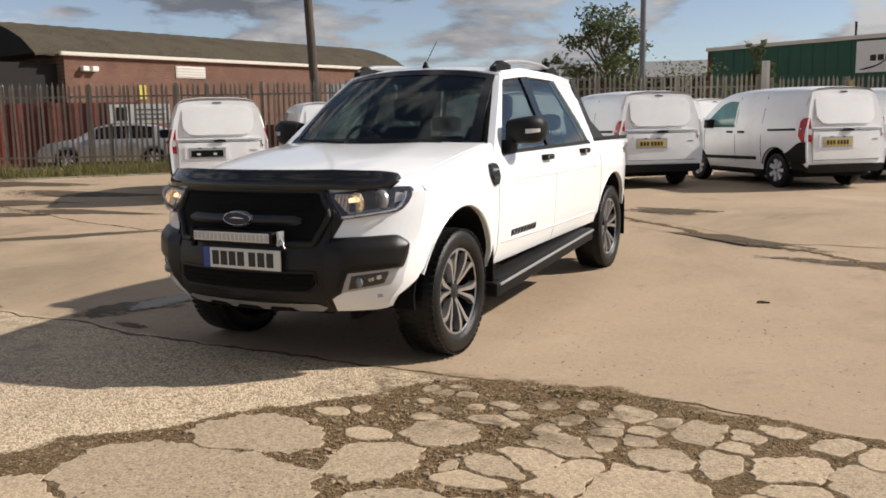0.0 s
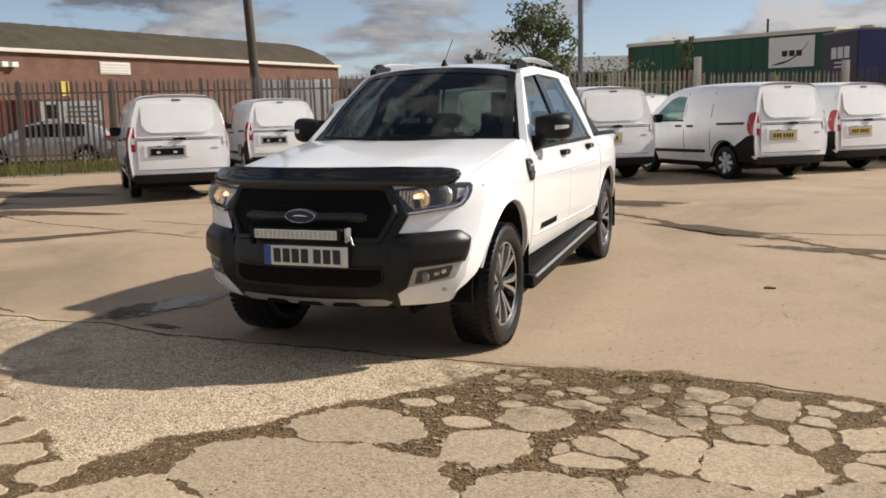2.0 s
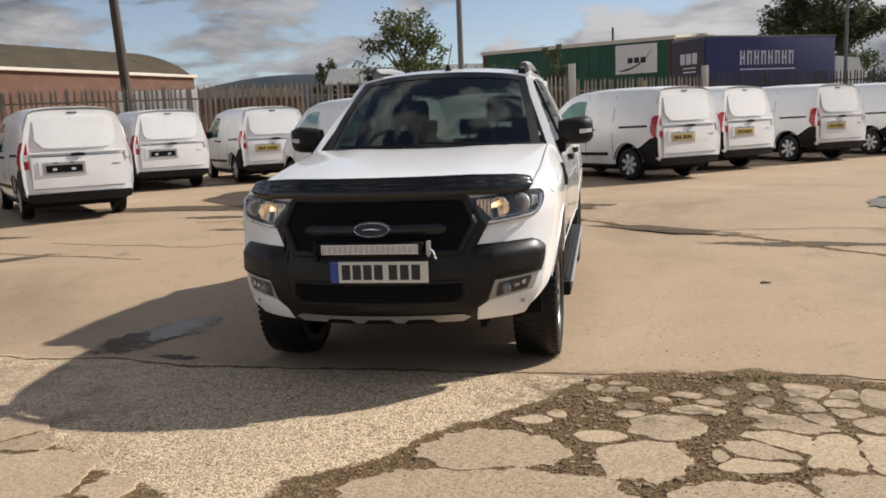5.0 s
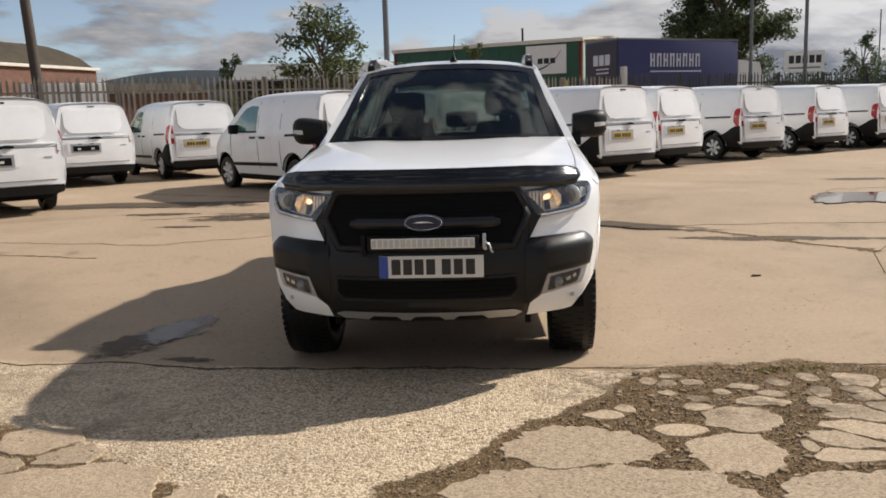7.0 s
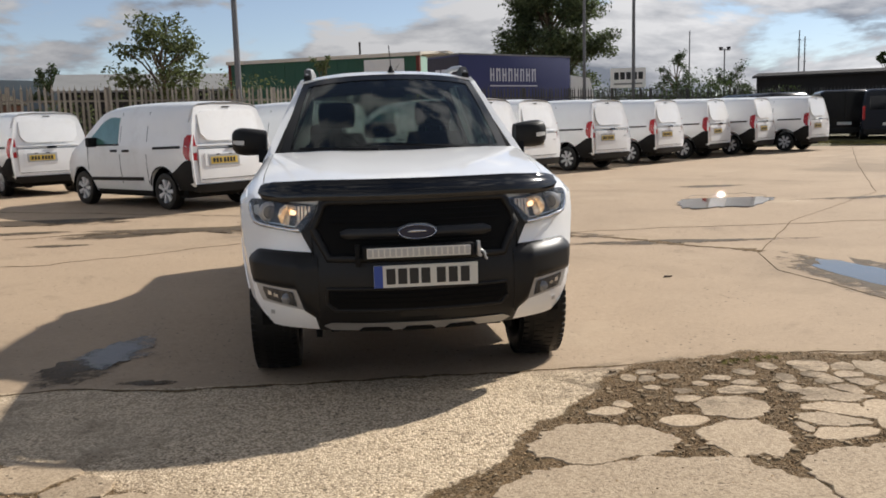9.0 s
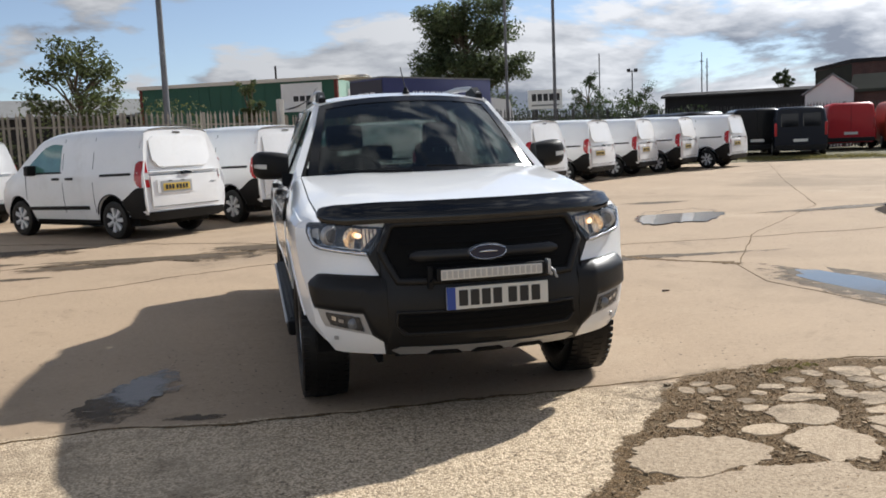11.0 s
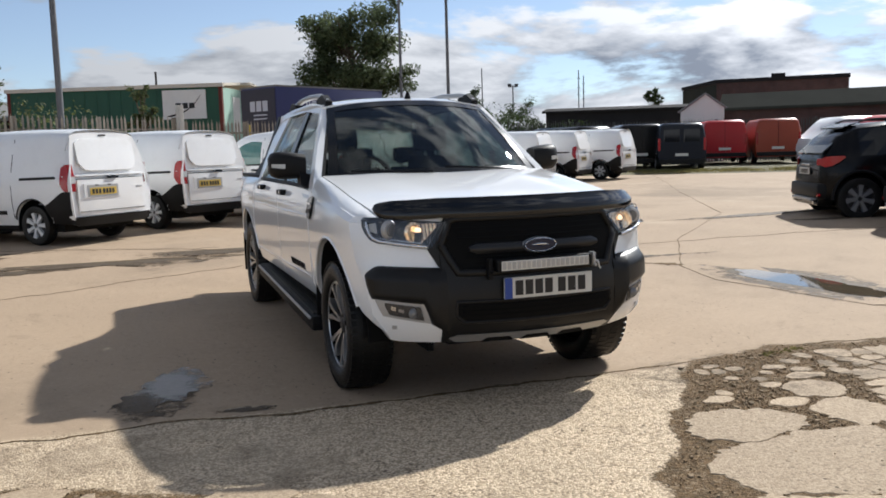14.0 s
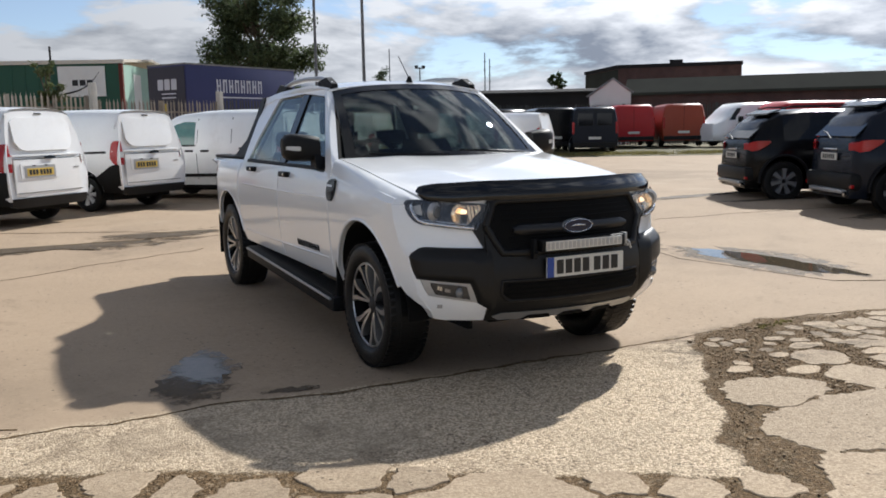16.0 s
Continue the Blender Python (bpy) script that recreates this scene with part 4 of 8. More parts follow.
part("gearbox", bevelled(box(-1.75, -0.55, -0.20, 0.20, 0.27, 0.50), 0.04), M_UNDER, truck)
part("fuel_tank", bevelled(box(-2.60, -1.30, 0.20, 0.66, 0.28, 0.50), 0.05), M_UNDER, truck)
part("exhaust", tube([(-0.6, -0.36, 0.34), (-2.2, -0.40, 0.33), (-2.9, -0.55, 0.40), (-4.0, -0.55, 0.40)], 0.045, 10), M_UNDER, truck, smooth=60)
part("spare_wheel", lathe([(0.0005, 0.10), (0.30, 0.10), (0.37, 0.06), (0.37, -0.06), (0.30, -0.10), (0.0005, -0.10)], 28), M_UNDER, truck, smooth=40).matrix_local = pose(-3.95, 0, 0.48, 90, 0, 0)
for x in (0.35, -0.9, -1.9, -2.75):
    part("crossmember", box(x - 0.06, x + 0.06, -0.42, 0.42, 0.36, 0.46, 0.01), M_UNDER, truck)
for s in (1, -1):
    part("lower_arm", tube([(0.0, s * 0.3, 0.33), (0.05, s * 0.68, 0.30)], 0.04, 8), M_UNDER, truck)
    part("leaf_spring", tube([(-2.65, s * 0.52, 0.42), (-WB, s * 0.52, 0.31), (-4.1, s * 0.52, 0.44)], 0.035, 6), M_UNDER, truck)
# underside of the floor
part("axle", tube([(-WB, -0.7, TYRE), (-WB, 0.7, TYRE)], 0.05, 10), M_UNDER, truck)
part("front_axle", tube([(0, -0.68, TYRE - 0.03), (0, 0.68, TYRE - 0.03)], 0.045, 10), M_UNDER, truck)
for y in (-0.42, 0.42):
    part("chassis_rail", box(-4.0, 0.5, y - 0.05, y + 0.05, 0.38, 0.52, 0.01), M_UNDER, truck)
part("chassis_floor", box(-4.2, 0.45, -0.72, 0.72, 0.47, 0.52), M_UNDER, truck)

# load bed
part("roller_cover", slab([[(x, y, 1.172 + 0.01 * (1 - (y / 0.8) ** 2) + 0.006 * (k % 2)) for y in linspace(-0.76, 0.76, 7)] for k, x in enumerate(linspace(-4.04, -2.92, 28))], lambda p: Vector((0, 0, 0.03))), M_BLACKPL, truck, "black ribbed roller cover")
for s in (1, -1):
    part("bed_rail_cap", box(-4.06, -2.90, min(s * 0.72, s * 0.845), max(s * 0.72, s * 0.845), 1.155, 1.185, 0.01), M_BLACKPL, truck, smooth=40)
    bar = loft([[(x + dx, s * y, z) for dx in (0, -w)] + [(x - w, s * (y - 0.08), z), (x, s * (y - 0.08), z)] for x, y, z, w in ((-2.81, 0.655, 1.70, 0.11), (-2.835, 0.71, 1.52, 0.15), (-2.85, 0.775, 1.34, 0.20), (-2.86, 0.835, 1.18, 0.45))])
    part("sports_bar", bevelled(bar, 0.012), M_GREYPL, truck, "dark grey sports bar behind the cab", 40)
part("sports_bar_hoop", tube([(-2.90, y, 1.69 - 0.03 * (y / 0.6) ** 2) for y in linspace(-0.63, 0.63, 9)], 0.035, 8), M_GREYPL, truck, smooth=60)
part("tailgate", box(-4.145, -4.115, -0.72, 0.72, 0.66, 1.15, 0.012), M_WHITE, truck, smooth=40)
part("rear_bumper", box(-4.26, -4.07, -0.76, 0.76, 0.46, 0.60, 0.03), M_SATIN, truck, smooth=40)
for s in (1, -1):
    part("tail_lamp", box(-4.14, -4.05, min(s * 0.66, s * 0.80), max(s * 0.66, s * 0.80), 0.80, 1.13, 0.02), M_RED, truck, smooth=40)

# cab inside: dark trim on the pillars and rails
for s in (1, -1):
    side_patch("pillar_trim", s, linspace(-1.36, -0.60, 12), [(-1.36, 1.645), (-0.78, 1.14), (-0.60, 1.09)], [(-1.36, 1.715), (-1.27, 1.70), (-0.60, 1.168)], M_INTERIOR, -0.047, 0.02, 3)
    side_patch("pillar_trim", s, linspace(-2.80, -1.32, 10), [(-2.80, 1.62), (-2.5, 1.66), (-1.75, 1.68), (-1.32, 1.645)], [(-2.80, 1.69), (-2.5, 1.725), (-1.75, 1.745), (-1.32, 1.70)], M_INTERIOR, -0.055, 0.02, 3)
    side_patch("pillar_trim", s, linspace(-2.84, -2.44, 8), [(-2.84, 1.12), (-2.70, 1.12), (-2.65, 1.30), (-2.44, 1.64)], [(-2.84, 1.59), (-2.80, 1.68), (-2.44, 1.70)], M_INTERIOR, -0.047, 0.02, 4)
    side_patch("door_card", s, linspace(-2.75, -0.72, 8), [(-2.75, 1.06), (-0.72, 1.06)], [(-2.75, 1.16), (-0.72, 1.15)], M_INTERIOR, -0.04, 0.03, 2)
part("cabin_tray", box(-2.80, -0.70, -0.82, 0.82, 1.06, 1.10), M_INTERIOR, truck)
part("dashboard", loft([[(x, y, z) for x, z in ((-0.48 - 0.2 * (y / 0.74) ** 2, 1.11), (-0.55 - 0.18 * (y / 0.74) ** 2, 1.19), (-0.95, 1.215), (-1.02, 1.10))] for y in linspace(-0.74, 0.74, 9)]), M_INTERIOR, truck, smooth=40)


def head_and_back(x, y, w, h, rest):
    rings = []
    for q in linspace(0, 1, 6):
        z = 1.06 + h * q
        ww = w * (1 - 0.22 * q ** 2)
        rings.append([(x - 0.12 * q + dx, y + dy * ww, z) for dx, dy in ((0.06, -0.42), (0.075, 0), (0.06, 0.42), (0.02, 0.5), (-0.05, 0.45), (-0.06, 0), (-0.05, -0.45), (0.02, -0.5))])
    st = part("seat_back", bevelled(loft(rings), 0.01), M_SEAT, truck, smooth=50)
    bm = box(x - 0.21, x - 0.10, y - 0.145, y + 0.145, 1.06 + h + 0.04, 1.06 + h + 0.05 + rest, 0.055)
    hr = part("headrest", bm, M_SEAT, st, smooth=50)
    for dy in (-0.06, 0.06):
        part("headrest_post", tube([(x - 0.14, y + dy, 1.05 + h - 0.02), (x - 0.15, y + dy, 1.13 + h)], 0.007, 6), M_CHROME, hr)


for y in (-0.38, 0.38):
    head_and_back(-1.62, y, 0.50, 0.26, 0.19)
for y in (-0.48, 0.0, 0.48):
    head_and_back(-2.50, y, 0.46, 0.16, 0.13)
sw = bmesh.new()
ring = [(0.185 * math.cos(a), 0.185 * math.sin(a), 0) for a in linspace(0, 2 * math.pi, 25)]
add_tube(sw, ring, 0.016, 8)
add_box(sw, -0.17, 0.17, -0.025, 0.03, -0.015, 0.01)
part("steering_wheel", sw, M_INTERIOR, truck, smooth=50).matrix_local = pose(-1.08, -0.38, 1.16, 0, -65, 0)
mb = part("rear_view_mirror", box(-1.19, -1.16, -0.12, 0.12, 1.575, 1.645, 0.012), M_BLACKPL, truck, smooth=40)
part("mirror_stem", box(-1.17, -1.13, -0.03, 0.03, 1.64, 1.72, 0.008), M_BLACKPL, mb)
for y in (-0.36, 0.36):
    part("sun_visor", box(-1.42, -1.26, y - 0.19, y + 0.19, 1.668, 1.69, 0.006), M_INTERIOR, truck)
part("headliner", slab([[(x, y, roof_z(x, y) - 0.035) for y in linspace(-0.58, 0.58, 7)] for x in linspace(-2.76, -1.28, 6)], lambda p: Vector((0, 0, 0.01))), M_INTERIOR, truck)


# ---- ground ----
def concrete(name, tint, yard):
    """Worn concrete. The yard's has smooth tan bays with an older, pebbly strip; fragments are all pebbly."""
    m = mat(name, tint, 0.86, var=0.10, scale=0.7, fine=25.0, stain=tuple(0.66 * c for c in tint), stain_amount=0.5, stain_scale=0.33, spec=0.28, random_ob=0.0 if yard else 0.22)
    n, l = m.node_tree.nodes, m.node_tree.links
    p = n["Principled BSDF"]
    src = p.inputs["Base Color"].links[0].from_socket
    tc = n.new("ShaderNodeTexCoord")
    sep = n.new("ShaderNodeSeparateXYZ")
    l.new(tc.outputs["Object"], sep.inputs[0])

    def math_node(op, a, b=0.0):
        k = n.new("ShaderNodeMath")
        k.operation = op
        for i, v in enumerate((a, b)):
            if isinstance(v, (int, float)):
                k.inputs[i].default_value = v
            else:
                l.new(v, k.inputs[i])
        return k.outputs[0]

    def ramp(v, a, b, lo=0.0, hi=1.0):
        r = n.new("ShaderNodeMapRange")
        r.interpolation_type = "SMOOTHSTEP"
        for k, q in zip(("From Min", "From Max", "To Min", "To Max"), (a, b, lo, hi)):
            r.inputs[k].default_value = q
        l.new(v, r.inputs["Value"])
        return r.outputs[0]

    def noise_node(scale, detail=4.0, rough=0.5, twist=0.0):
        t = n.new("ShaderNodeTexNoise")
        t.inputs["Scale"].default_value, t.inputs["Detail"].default_value, t.inputs["Roughness"].default_value = scale, detail, rough
        t.inputs["Distortion"].default_value = twist
        l.new(tc.outputs["Object"], t.inputs["Vector"])
        return t.outputs[0]

    def mix_col(f, a, b):
        x = n.new("ShaderNodeMix")
        x.data_type = "RGBA"
        for k, v in ((6, a), (7, b)):
            if isinstance(v, tuple):
                x.inputs[k].default_value = v
            else:
                l.new(v, x.inputs[k])
        l.new(f, x.inputs[0])
        return x.outputs[2]

    # pebbly skin: pale worn stones, dark hollows between them
    vor = n.new("ShaderNodeTexVoronoi")
    vor.inputs["Scale"].default_value, vor.inputs["Randomness"].default_value = 95, 1.0
    l.new(tc.outputs["Object"], vor.inputs["Vector"])
    peb = ramp(vor.outputs["Distance"], 0.25, 0.75)
    cell = n.new("ShaderNodeSeparateColor")
    l.new(vor.outputs["Color"], cell.inputs[0])
    patchy = math_node("MULTIPLY", noise_node(3.5, 6, 0.75), 0.55)
    kind = math_node("ADD", cell.outputs[0], patchy)
    stone = mix_col(ramp(kind, 0.45, 0.85), (0.42, 0.32, 0.205, 1), (0.70, 0.56, 0.39, 1))
    stone = mix_col(ramp(math_node("ADD", cell.outputs[1], patchy), 1.08, 1.2, 0.0, 0.8), stone, (0.13, 0.09, 0.055, 1))
    stone = mix_col(ramp(vor.outputs["Distance"], 0.55, 0.80, 0.0, 0.65), stone, (0.20, 0.145, 0.09, 1))
    stone = mix_col(ramp(noise_node(14, 6, 0.8), 0.54, 0.70, 0.0, 0.5), stone, (0.25, 0.18, 0.11, 1))
    stone = mix_col(ramp(noise_node(1.1, 6, 0.65), 0.50, 0.66, 0.0, 0.28), stone, (0.33, 0.26, 0.175, 1))
    if yard:
        edge = math_node("ADD", sep.outputs[1], math_node("MULTIPLY", noise_node(2.0), 0.10))
        near = ramp(edge, 4.50, 4.42)
        # soil washed over the worn strip at its far end
        wash = math_node("MULTIPLY", ramp(sep.outputs[0], -4.0, -5.0), ramp(noise_node(3.0, 8, 0.78, 0.4), 0.48, 0.64, 0.0, 0.65))
        stone = mix_col(wash, stone, (0.15, 0.108, 0.066, 1))
        col = mix_col(near, src, stone)
        relief = math_node("MULTIPLY", peb, near)
    else:
        col = mix_col(math_node("ADD", 0.35, 0.0), src, stone)
        relief = math_node("MULTIPLY", peb, 0.3)
    # fine sand grain, pits and dark specks all over
    col = mix_col(ramp(noise_node(48, 6, 0.85), 0.52, 0.72, 0.0, 0.55), col, (0.16, 0.115, 0.072, 1))
    col = mix_col(ramp(noise_node(11, 6, 0.8), 0.54, 0.72, 0.0, 0.40), col, (0.19, 0.14, 0.09, 1))
    col = mix_col(ramp(noise_node(23, 5, 0.8), 0.55, 0.72, 0.0, 0.35), col, (0.60, 0.48, 0.34, 1))
    v2 = n.new("ShaderNodeTexVoronoi")
    v2.inputs["Scale"].default_value = 13
    l.new(tc.outputs["Object"], v2.inputs["Vector"])
    pit = math_node("MULTIPLY", ramp(v2.outputs["Distance"], 0.15, 0.07), ramp(noise_node(1.3, 3), 0.42, 0.56))
    col = mix_col(pit, col, (0.10, 0.075, 0.05, 1))
    # small loose stones and grit in drifts
    v3 = n.new("ShaderNodeTexVoronoi")
    v3.inputs["Scale"].default_value = 34
    l.new(tc.outputs["Object"], v3.inputs["Vector"])
    drift = ramp(noise_node(2.2, 5, 0.7), 0.44, 0.62)
    col = mix_col(math_node("MULTIPLY", ramp(v3.outputs["Distance"], 0.24, 0.12, 0.0, 0.75), drift), col, (0.14, 0.10, 0.065, 1))
    col = mix_col(ramp(noise_node(85, 3, 0.8), 0.56, 0.72, 0.0, 0.5), col, (0.20, 0.145, 0.092, 1))
    # old oil, tyre marks and damp, in broad tracks
    damp = ramp(noise_node(0.17, 9, 0.68, 0.8), 0.51, 0.66, 0.0, 0.7)
    col = mix_col(damp, col, (0.21, 0.155, 0.10, 1))
    blots = ramp(noise_node(0.8, 8, 0.74, 0.5), 0.57, 0.70, 0.0, 0.6)
    col = mix_col(blots, col, (0.17, 0.125, 0.08, 1))
    drips = ramp(noise_node(3.2, 7, 0.75, 0.3), 0.58, 0.74, 0.0, 0.45)
    col = mix_col(drips, col, (0.20, 0.145, 0.09, 1))
    # soil trodden out of the broken corner
    dx = math_node("MULTIPLY", math_node("ADD", sep.outputs[0], 1.95), 0.85)
    dy = math_node("MULTIPLY", math_node("ADD", sep.outputs[1], -4.15), 1.5)
    away = math_node("ADD", math_node("MULTIPLY", dx, dx), math_node("MULTIPLY", dy, dy))
    dust = math_node("MULTIPLY", ramp(away, 0.15, 0.95, 1.0, 0.0), ramp(noise_node(6, 7, 0.75), 0.42, 0.60, 0.0, 0.85))
    col = mix_col(dust, col, (0.115, 0.082, 0.048, 1))
    pale = ramp(noise_node(0.45, 6, 0.6), 0.54, 0.70, 0.0, 0.35)
    col = mix_col(pale, col, (0.50, 0.40, 0.28, 1))
    l.new(col, p.inputs["Base Color"])
    hgt = math_node("ADD", math_node("MULTIPLY", relief, -0.45), math_node("ADD", math_node("MULTIPLY", noise_node(45, 5, 0.75), 0.7), math_node("MULTIPLY", pit, -0.8)))
    bp = n.new("ShaderNodeBump")
    bp.inputs["Strength"].default_value, bp.inputs["Distance"].default_value = 0.6, 0.008
    l.new(hgt, bp.inputs["Height"])
    l.new(bp.outputs[0], p.inputs["Normal"])
    return m


M_GROUND = concrete("yard_concrete", (0.372, 0.276, 0.184), True)
M_SLAB = concrete("broken_concrete", (0.355, 0.268, 0.178), False)
M_SOIL = mat("thinning_soil", (0.135, 0.086, 0.042), 0.95, var=0.8, scale=34, fine=130, bump=1.0, bump_scale=90, stain=(0.055, 0.042, 0.020), stain_amount=0.75, stain_scale=6, spec=0.15)


def ragged(m):
    """Soil breaks up into grit where its depth runs out."""
    n, l = m.node_tree.nodes, m.node_tree.links
    at, tc, ns, fine = n.new("ShaderNodeAttribute"), n.new("ShaderNodeTexCoord"), n.new("ShaderNodeTexNoise"), n.new("ShaderNodeTexNoise")
    at.attribute_name = "depth"
    for t, sc in ((ns, 14), (fine, 75)):
        t.inputs["Scale"].default_value, t.inputs["Detail"].default_value, t.inputs["Roughness"].default_value = sc, 5, 0.75
        l.new(tc.outputs["Object"], t.inputs["Vector"])
    a, b, r = n.new("ShaderNodeMath"), n.new("ShaderNodeMath"), n.new("ShaderNodeMapRange")
    a.operation = b.operation = "ADD"
    l.new(ns.outputs[0], a.inputs[0])
    l.new(fine.outputs[0], a.inputs[1])
    l.new(a.outputs[0], b.inputs[0])
    l.new(at.outputs["Fac"], b.inputs[1])
    r.inputs["From Min"].default_value, r.inputs["From Max"].default_value = 1.22, 1.42
    l.new(b.outputs[0], r.inputs["Value"])
    l.new(r.outputs[0], n["Principled BSDF"].inputs["Alpha"])


def gritty(m):
    """Pale grit and dark hollows mixed into the soil."""
    n, l = m.node_tree.nodes, m.node_tree.links
    p = n["Principled BSDF"]
    col = p.inputs["Base Color"].links[0].from_socket
    tc = n.new("ShaderNodeTexCoord")
    for scale, lo, hi, tint in ((150, 0.62, 0.95, (0.27, 0.20, 0.125, 1)), (95, 0.60, 0.95, (0.045, 0.030, 0.015, 1)), (70, 0.88, 0.97, (0.34, 0.26, 0.17, 1))):
        v, c, r, x = n.new("ShaderNodeTexVoronoi"), n.new("ShaderNodeSeparateColor"), n.new("ShaderNodeMapRange"), n.new("ShaderNodeMix")
        v.inputs["Scale"].default_value = scale
        l.new(tc.outputs["Object"], v.inputs["Vector"])
        l.new(v.outputs["Color"], c.inputs[0])
        r.inputs["From Min"].default_value, r.inputs["From Max"].default_value, r.inputs["To Max"].default_value = lo, hi, 0.6
        l.new(c.outputs[0], r.inputs["Value"])
        x.data_type = "RGBA"
        l.new(r.outputs[0], x.inputs[0])
        l.new(col, x.inputs[6])
        x.inputs[7].default_value = tint
        col = x.outputs[2]
    l.new(col, p.inputs["Base Color"])


ragged(M_SOIL)
gritty(M_SOIL)
M_RUBBLE = mat("dusty_rubble", (0.28, 0.21, 0.132), 0.95, var=0.25, fine=90, island=0.35, spec=0.15)
M_CRUMB = mat("concrete_crumbs", (0.26, 0.178, 0.102), 0.95, var=0.2, island=0.7, spec=0.15)
M_WATER = mat("standing_water", (0.09, 0.07, 0.045), 0.03, var=0.1, spec=0.5)
M_WET = mat("wet_concrete", (0.092, 0.067, 0.042), 0.7, var=0.3, scale=3, fine=60, bump=0.2, bump_scale=60, spec=0.2)


def fade_out(m):
    """Let a stain thin out raggedly towards its shore."""
    n, l = m.node_tree.nodes, m.node_tree.links
    tc, sub_, ln, ns = n.new("ShaderNodeTexCoord"), n.new("ShaderNodeVectorMath"), n.new("ShaderNodeVectorMath"), n.new("ShaderNodeTexNoise")
    sub_.operation, ln.operation = "SUBTRACT", "LENGTH"
    sub_.inputs[1].default_value = (0.5, 0.5, 0.5)
    flat = n.new("ShaderNodeVectorMath")
    flat.operation = "MULTIPLY"
    flat.inputs[1].default_value = (1, 1, 0)
    l.new(tc.outputs["Generated"], sub_.inputs[0])
    l.new(sub_.outputs[0], flat.inputs[0])
    l.new(flat.outputs[0], ln.inputs[0])
    ns.inputs["Scale"].default_value, ns.inputs["Detail"].default_value, ns.inputs["Roughness"].default_value = 4.5, 9, 0.78
    l.new(tc.outputs["Object"], ns.inputs["Vector"])
    add = n.new("ShaderNodeMath")
    add.operation = "MULTIPLY_ADD"
    add.inputs[1].default_value = 1.5
    l.new(ns.outputs[0], add.inputs[0])
    l.new(ln.outputs["Value"], add.inputs[2])
    r = n.new("ShaderNodeMapRange")
    r.interpolation_type = "SMOOTHSTEP"
    for k, v in zip(("From Min", "From Max", "To Min", "To Max"), (0.93, 1.26, 0.95, 0.0)):
        r.inputs[k].default_value = v
    l.new(add.outputs[0], r.inputs["Value"])
    l.new(r.outputs[0], n["Principled BSDF"].inputs["Alpha"])


fade_out(M_WET)

def ease(q):
    q = min(1.0, max(0.0, q))
    return q * q * (3 - 2 * q)


def rise(x, y):
    """The yard climbs a little towards its far side and sags a little where the truck stands."""
    sag = ease((2.1 - abs(x + 3.35)) / 1.0) * ease((y - 4.2) / 0.7) * ease((11.5 - y) / 2.0) * (0.042 - 0.003 * (y - 5))
    return -sag + 0.08 * ease((y - 8) / 6) + 0.05 * ease((x - 3) / 6) * ease((y - 18) / 6)


ground = part("ground", slab([[(x, y, rise(x, y)) for x in [-900, -60, -20] + linspace(-6, -0.75, 22) + linspace(0, 9, 10) + [30, 60, 900]] for y in [-900, -60, 0] + linspace(4, 12, 41) + [13.5] + linspace(15, 29, 15) + [60, 900]], lambda p: Vector((0, 0, 0.3))), M_GROUND, kind="structure", smooth=60)
tagged(ground, "sunlit tan concrete yard, cracked and stained", "ground")


def wobble(x, y, f, seed=0.0):
    return noise.noise((x * f + seed, y * f - seed, seed))


def blotch(name, cx, cy, rx, ry, turn, material, z, label, category, seed, rough=0.35):
    """A flat patch with an uneven shore lying on the concrete."""
    bm = bmesh.new()
    c, s = math.cos(radians(turn)), math.sin(radians(turn))
    n = 64
    ring = []
    for k in range(n):
        a = 2 * math.pi * k / n
        r = 1 + rough * (wobble(math.cos(a), math.sin(a), 1.3, seed) + 0.6 * wobble(math.cos(a), math.sin(a), 4.0, seed + 3) + 0.3 * wobble(math.cos(a), math.sin(a), 11.0, seed + 7))
        x, y = rx * r * math.cos(a), ry * r * math.sin(a)
        ring.append((cx + x * c - y * s, cy + x * s + y * c))
    v0 = [bm.verts.new((x, y, z + rise(x, y))) for x, y in ring]
    v1 = [bm.verts.new((cx + (x - cx) * 0.985, cy + (y - cy) * 0.985, z + 0.0006 + rise(cx, cy))) for x, y in ring]
    for k in range(n):
        bm.faces.new((v0[k], v0[(k + 1) % n], v1[(k + 1) % n], v1[k]))
    bm.faces.new(v1)
    ob = part(name, bm, material, None, kind="structure")
    return tagged(ob, label, category)


